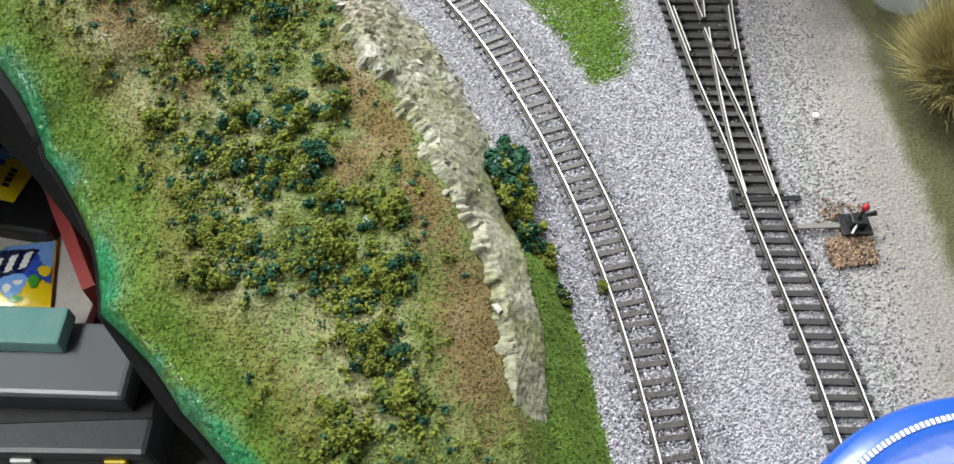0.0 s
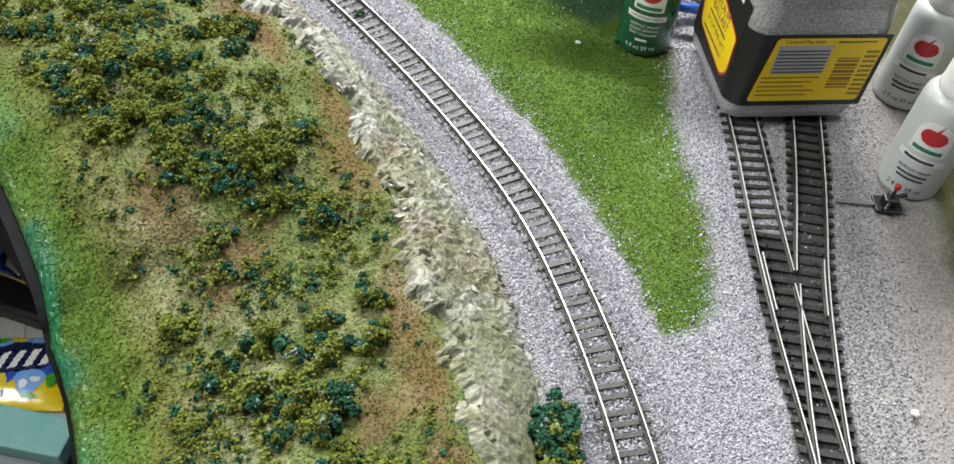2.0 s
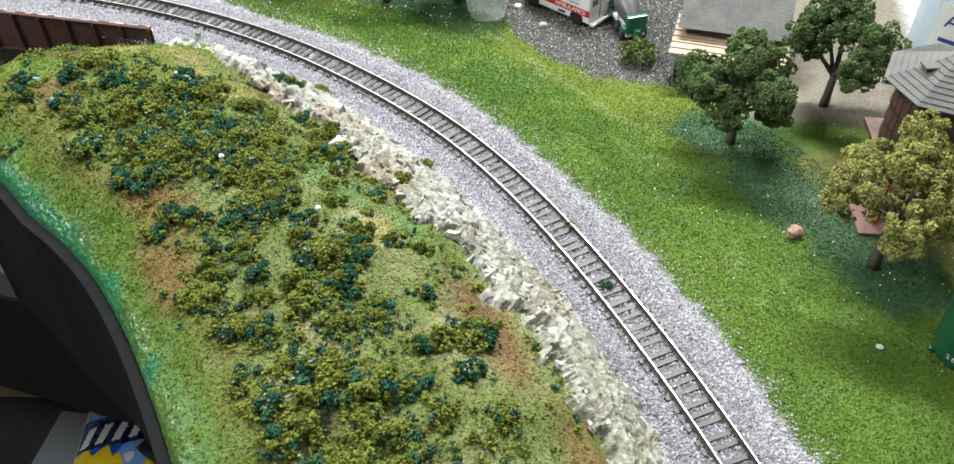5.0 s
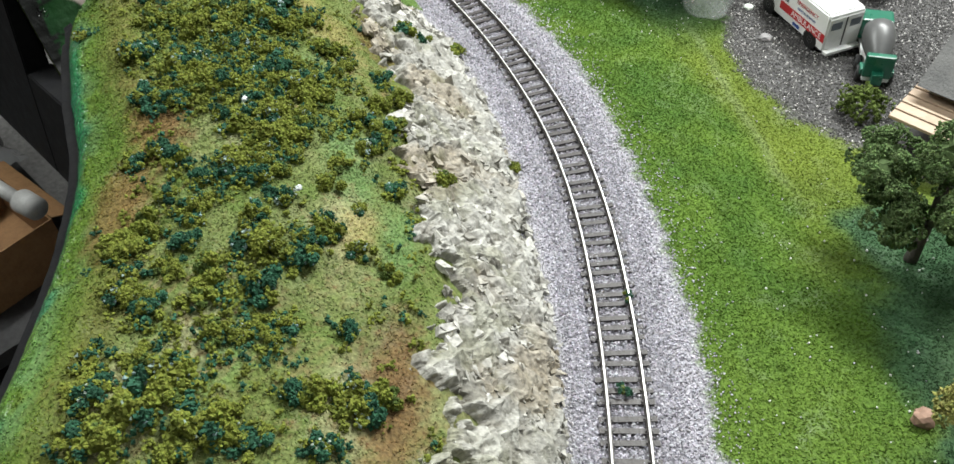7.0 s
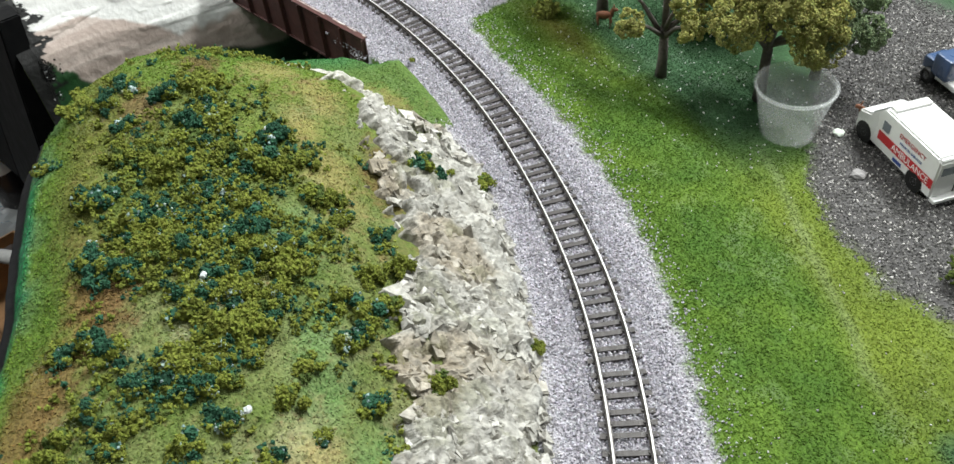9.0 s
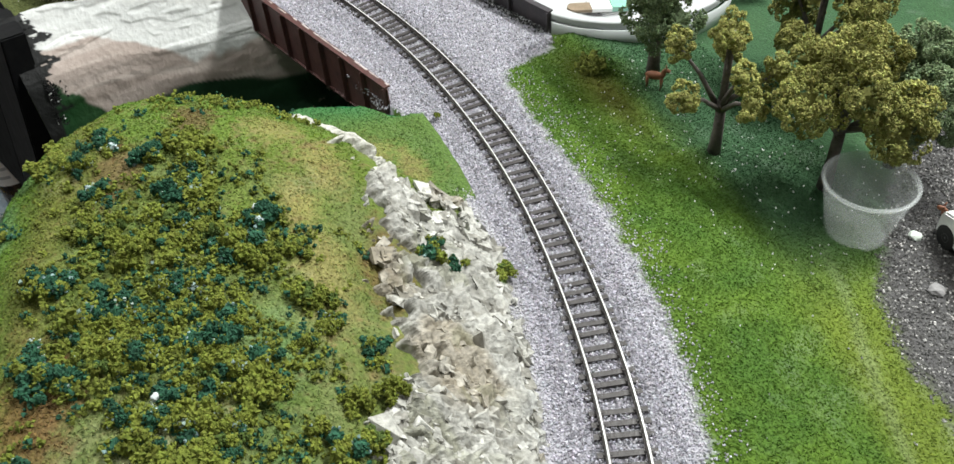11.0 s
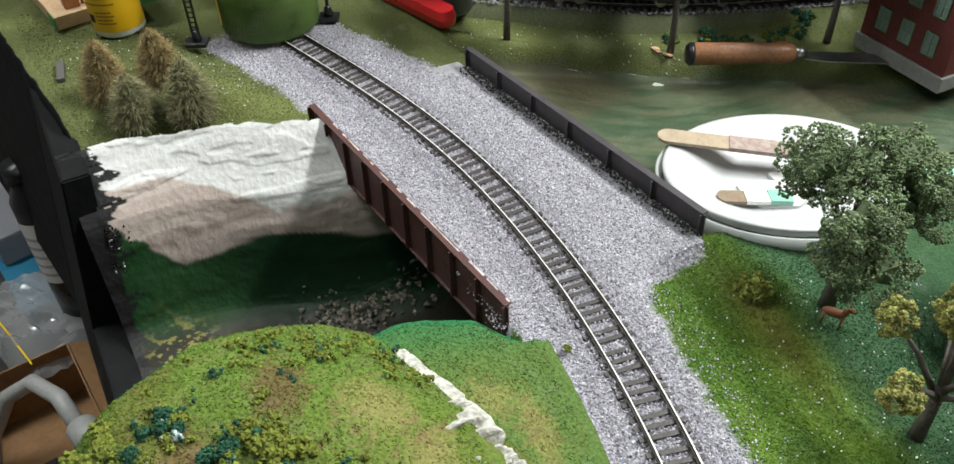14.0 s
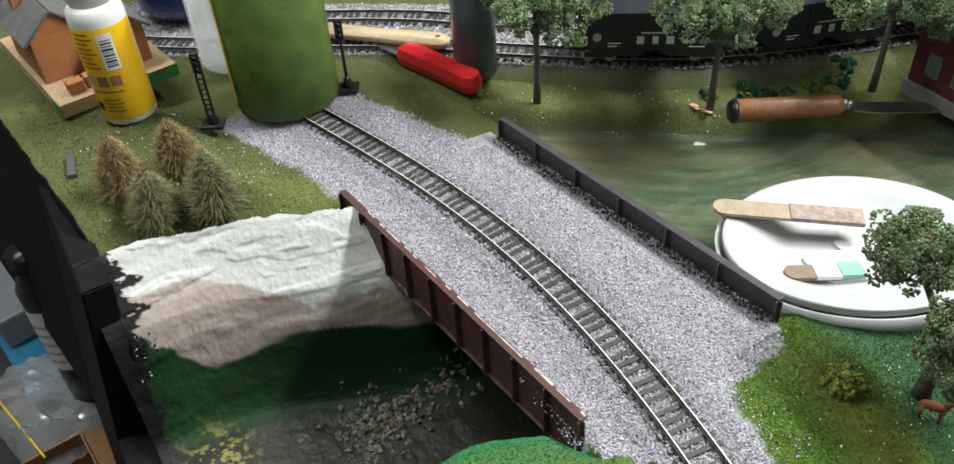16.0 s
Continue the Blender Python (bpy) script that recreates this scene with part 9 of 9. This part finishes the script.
def rusty_earth():
    rng = np.random.default_rng(62)
    n = 1000
    u, v = rng.random(n), rng.random(n)
    x, y = 0.4925 + 0.0235 * u + rng.normal(0, 0.0010, n), 0.4895 + 0.0165 * v + 0.003 * u + rng.normal(0, 0.0012, n)
    few = rng.random(n) < 0.15
    x, y = np.where(few, rng.normal(0.503, 0.006, n), x), np.where(few, rng.normal(0.522, 0.006, n), y)
    c = np.array((0.23, 0.155, 0.105)) * rng.uniform(0.4, 1.7, (n, 1))
    scatter("rusty_earth", "loose rusty brown earth round the switch stand", "earth", np.c_[x, y], 0.0009, land_height(x, y) + np.where(few, 0.0008, 0.0018), c, M["stone"], 8, rng)


rusty_earth()

# ---- clutter on the shelves under the edge of the layout ----
def lump(name, label, category, x0, x1, y0, y1, z0, z1, material, turn=0.0, bevel=0.003, lid=None):
    cx, cy = (x0 + x1) / 2, (y0 + y1) / 2
    t = thing(name, label, category, (cx, cy, z0), turn)
    w, d, h = (x1 - x0) / 2, (y1 - y0) / 2, z1 - z0
    part("body", box(bmesh.new(), -w, w, -d, d, 0, h if lid is None else h * 0.72, bevel), material, t)
    if lid is not None:
        part("lid", box(bmesh.new(), -w - 0.002, w + 0.002, -d - 0.002, d + 0.002, h * 0.725, h, bevel), lid, t)
    return t


CARD = surface("grey_card", (0.46, 0.44, 0.40), 0.8, 0, 0.5, 0.004, 0.0002)
BROWN_CARD = surface("brown_cardboard", (0.27, 0.145, 0.06), 0.8, 0, 0.5, 0.004, 0.0003)
CASE = surface("dark_grey_case", (0.045, 0.048, 0.055), 0.4, 0, 0.5, second=(0.08, 0.085, 0.095))
CLEAR_LID = clear("scuffed_clear_lid", (0.26, 0.27, 0.30), 0.3, 0.75)
TEAL_PAPER = surface("teal_paper", (0.16, 0.40, 0.38), 0.6, 0, 0.4, spread=0.03, second=(0.36, 0.50, 0.46))
CYAN = surface("cyan_box", (0.012, 0.17, 0.30), 0.5, 0, 0.3)
FILM = clear("crumpled_clear_film", (0.45, 0.46, 0.47), 0.12, 0.5)
SHELF = surface("dark_shelf_board", (0.030, 0.029, 0.030), 0.7, 0, 0.6, 0.006, 0.0005)

for x0, x1, y0, y1, z in ((-0.62, -0.02, 0.640, 1.15, -0.520), (-1.35, -0.50, 0.55, 0.815, -0.420)):
    slab("shelf", "dark shelf board under the layout", "shelf", x0, x1, y0, y1, z - 0.02, z, SHELF)


def drink_bag(at, turn, label, size=1.0):
    """A foil bag of drink mix with zigzag print; names and pictures are plain shapes."""
    b = thing("drink_mix_bag", label, "bag", at, turn, "drink mix bags")
    w, d = 0.061 * size, 0.055 * size
    n = 26

    def puff(x, y):
        return (0.012 * np.clip(1 - (x / w) ** 4, 0, 1) * np.clip(1 - (y / d) ** 4, 0, 1) + 0.002 + 0.002 * soft_noise(x + at[0], y, 0.02, 7)) * size

    def paint(name, colour):
        return surface(name, colour, 0.28, 0, 0.25, coat=0.3)

    gx, gy = np.meshgrid(np.linspace(-w, w, n), np.linspace(-d, d, n))
    me = np_mesh("foil", np.stack([gx, gy, puff(gx, gy)], -1).reshape(-1, 3), sheet(n, n), paint("bag_yellow", (0.82, 0.60, 0.01)), None, True)
    hang("foil", me, None, b)

    def print_on(name, shapes, material, lift):
        me = inked(name, [[(x * w, y * d) for x, y in shape] for shape in shapes], 0.0016)
        co = np.empty(len(me.vertices) * 3, np.float32)
        me.vertices.foreach_get("co", co)
        co = co.reshape(-1, 3)
        co[:, 2] = puff(co[:, 0], co[:, 1]) + lift
        me.vertices.foreach_set("co", co.ravel())
        hang(name, me, material, b)

    def blob(x, y, rx, ry):
        return [(x + rx * math.cos(t) * (1 + 0.15 * math.sin(3 * t)), y + ry * math.sin(t)) for t in np.linspace(0, 6.2, 18)]

    blue, navy, sky = paint("bag_blue", (0.030, 0.085, 0.50)), paint("bag_navy", (0.010, 0.014, 0.055)), paint("bag_sky", (0.20, 0.42, 0.85))
    print_on("blue_print", [[(-0.97, -0.25), (-0.72, -0.10), (-0.60, -0.35), (-0.35, -0.05), (-0.20, -0.40), (0.05, -0.15), (0.30, -0.45), (0.62, -0.10), (0.97, -0.35), (0.97, 0.96), (-0.97, 0.96)]], blue, 0.0005)
    print_on("sky_print", [[(-0.97, 0.62), (0.60, 0.70), (0.80, 0.20), (0.97, 0.10), (0.97, 0.96), (-0.97, 0.96)], blob(0.22, -0.32, 0.30, 0.34)], sky, 0.0008)
    print_on("dark_print", [[(-0.97, -0.20), (-0.90, 0.42), (-0.30, 0.78), (0.72, 0.66), (0.45, 0.0), (-0.30, -0.12)]], navy, 0.0011)
    print_on("white_print", [[(-0.92 + 0.31 * k, -0.12 + 0.05 * k), (-0.76 + 0.31 * k, -0.08 + 0.05 * k), (-0.64 + 0.31 * k, 0.40 + 0.05 * k), (-0.80 + 0.31 * k, 0.36 + 0.05 * k)] for k in range(5)]
             + [blob(0.12, -0.42, 0.09, 0.12), blob(0.34, -0.30, 0.10, 0.08)], PAINT["white"], 0.0014)
    print_on("leaf_print", [blob(0.66, -0.30, 0.10, 0.20), blob(-0.66, 0.82, 0.14, 0.10), blob(0.30, -0.72, 0.14, 0.08)], paint("bag_green", (0.06, 0.35, 0.03)), 0.0017)
    print_on("lemon_print", [blob(-0.30, 0.86, 0.18, 0.10), blob(0.84, 0.0, 0.12, 0.16)], paint("bag_lemon", (0.85, 0.62, 0.02)), 0.0019)
    print_on("dark_bars", [[(-0.72 + 0.13 * k, -0.74), (-0.63 + 0.13 * k, -0.74), (-0.63 + 0.13 * k, -0.58), (-0.72 + 0.13 * k, -0.58)] for k in range(4)], navy, 0.0009)
    return b


drink_bag((-0.3545, 0.902, -0.497), 22, "shiny yellow and blue drink mix bag on the shelf")
drink_bag((-0.205, 0.806, -0.500), 8, "shiny yellow and blue drink mix bag on grey card", 0.85)
drink_bag((-0.245, 0.965, -0.478), 75, "shiny blue drink mix bag on a black tray", 0.9)


def open_box(at, turn, w=0.050, d=0.040, h=0.024, outside=CYAN, label="open cyan cardboard box with a bare brown inside"):
    b = thing("cardboard_box", label, "box", at, turn)
    part("bottom", box(bmesh.new(), -w, w, -d, d, 0.0, 0.0018), BROWN_CARD, b)
    for x0, x1, y0, y1 in ((-w - 0.002, -w, -d - 0.002, d + 0.002), (w, w + 0.002, -d - 0.002, d + 0.002), (-w, w, -d - 0.002, -d), (-w, w, d, d + 0.002)):
        part("side", box(bmesh.new(), x0, x1, y0, y1, 0.0, h, 0.0004), outside, b)
    part("flap", box(bmesh.new(), -w, w, 0, 0.026, -0.0006, 0.0006, 0, pose(0, d + 0.003, h, -25, 0, 0)), outside, b)
    return b


open_box((-0.350, 0.795, -0.519), 18)
lump("clear_tub", "clear plastic tub under the drink mix bag", "tub", -0.465, -0.345, 0.855, 0.935, -0.519, -0.502, CLEAR_LID, 10)
lump("wood_block", "pale wooden block on the dark shelf", "wood", -0.600, -0.520, 0.930, 1.000, -0.519, -0.485, PAINT["wood"], 15)
lump("grey_card", "sheet of grey card under a drink mix bag", "card", -0.250, -0.100, 0.730, 0.870, -0.519, -0.503, CARD, -8, 0.001)
lump("black_tray", "glossy black plastic tray behind the card", "tray", -0.330, -0.150, 0.872, 0.990, -0.519, -0.480, M["black_plastic"], -12, 0.006)
lump("red_folder", "dull red folder standing beside the tray", "folder", -0.140, -0.126, 0.745, 0.960, -0.519, -0.440, surface("dull_red", (0.38, 0.06, 0.055), 0.5, 0, 0.3), 28, 0.001)
lump("teal_packet", "teal and white paper packet lying on the case", "packet", -0.245, -0.102, 0.699, 0.742, -0.469, -0.446, TEAL_PAPER, -4, 0.003)
lump("organiser_case", "dark grey parts organiser with a clear scuffed lid", "organiser", -0.300, -0.036, 0.655, 0.735, -0.519, -0.470, CASE, -4, 0.005, CLEAR_LID)
tool_case = lump("tool_case", "dark grey tool case with yellow latches on the floor", "tool case", -0.330, -0.020, 0.610, 0.690, -0.600, -0.522, CASE, -3, 0.006, CASE)
for x in (-0.10, 0.02, 0.12):
    part("latch", box(bmesh.new(), x - 0.012, x + 0.012, -0.046, -0.0415, 0.034, 0.062, 0.002), PAINT["yellow"] if x != 0.02 else M["white_plastic"], tool_case, "yellow latch")


def wire_ring(at, turn):
    paper = lump("crumpled_paper", "crumpled grey paper under a coil of wire", "paper", at[0] - 0.05, at[0] + 0.05, at[1] - 0.045, at[1] + 0.045, at[2], at[2] + 0.004, CARD, turn, 0.001)
    coil = thing("wire_coil", "thin grey coil of wire lying on grey paper", "wire", (at[0], at[1], at[2] + 0.005))
    for k in range(5):
        r = 0.022 + 0.0008 * k
        pts = [(r * math.cos(a) + 0.0006 * k, r * math.sin(a), 0.0006 * k) for a in np.linspace(0, 6.2832, 30)]
        part("loop", tube(bmesh.new(), pts, [0.0006] * 30, 5), PAINT["steel"], coil)


wire_ring((-0.272, 0.826, -0.506), 20)

# the western shelf
lump("cyan_box", "cyan cardboard box under a clear film bag", "box", -0.985, -0.835, 0.715, 0.800, -0.419, -0.372, CYAN, 8, 0.002)
lump("clear_case", "scuffed clear plastic case on a stack", "case", -1.120, -0.930, 0.700, 0.800, -0.371, -0.330, CLEAR_LID, 12, 0.004)
lump("wood_plank", "orange brown wooden plank at the back of the shelf", "plank", -1.330, -1.060, 0.690, 0.800, -0.419, -0.300, PAINT["orange_wood"], 6, 0.002)
open_box((-0.640, 0.7175, -0.419), 6, 0.078, 0.056, 0.074, BROWN_CARD, "open brown cardboard box beside a white hose")


def film_bag(at, seed):
    rng = np.random.default_rng(seed)
    n = 40
    gx, gy = np.meshgrid(np.linspace(-0.085, 0.085, n), np.linspace(-0.055, 0.055, n))
    h, _ = shards(gx + at[0], gy + at[1], 0.026, seed)
    z = 0.034 * np.clip(1 - (gx / 0.086) ** 4, 0, 1) * np.clip(1 - (gy / 0.056) ** 4, 0, 1) + 0.011 * h
    b = thing("film_bag", "crumpled clear plastic film bag on the shelf", "bag", at, 15)
    hang("film", np_mesh("film", np.stack([gx, gy, np.maximum(z, 0)], -1).reshape(-1, 3), sheet(n, n), FILM), None, b)
    part("zip_strip", box(bmesh.new(), -0.080, 0.080, -0.0385, -0.0365, 0.026, 0.0275, 0.0003), PAINT["yellow"], b, "yellow zip strip")


film_bag((-0.800, 0.745, -0.372), 17)


def small_bottle():
    b = thing("small_bottle", "small dark bottle with a white label", "bottle", (-0.775, 0.790, -0.30))
    part("body", lathe(bmesh.new(), [(0, -0.06), (0.019, -0.06), (0.020, 0.0), (0.020, 0.110), (0.012, 0.128), (0.012, 0.135), (0, 0.135)], 32), surface("dark_glass_bottle", (0.02, 0.018, 0.02), 0.12, 0, 0.2), b, smooth=True)
    part("cap", lathe(bmesh.new(), [(0, 0.1352), (0.0145, 0.1352), (0.0145, 0.152), (0, 0.153)], 28), M["black_plastic"], b, smooth=True)
    bars("label", [(-0.05, 0.05, 0.010, 0.090)], PAINT["white"], b, Matrix.Identity(4), 0.0201)
    bars("small_print", [(-0.03, 0.03, 0.02 + 0.012 * k, 0.024 + 0.012 * k) for k in range(5)], PAINT["grey_print"], b, Matrix.Identity(4), 0.0205)


small_bottle()


HOSE = surface("greyish_white_hose", (0.42, 0.42, 0.41), 0.45, 0, 0.4)


def hose():
    h = thing("white_hose", "white hose with a plug hanging over the cardboard box", "hose", (0, 0, 0))
    pts = [(-0.560, 0.765, -0.300), (-0.600, 0.755, -0.292), (-0.640, 0.735, -0.300), (-0.665, 0.705, -0.330), (-0.665, 0.675, -0.375), (-0.660, 0.650, -0.45), (-0.655, 0.640, -0.55)]
    part("tube", tube(bmesh.new(), pts, [0.008] * 7, 12), HOSE, h, smooth=True)
    part("plug", tube(bmesh.new(), [(-0.562, 0.766, -0.300), (-0.535, 0.772, -0.300)], [0.014, 0.013], 16), HOSE, h, smooth=True)


hose()
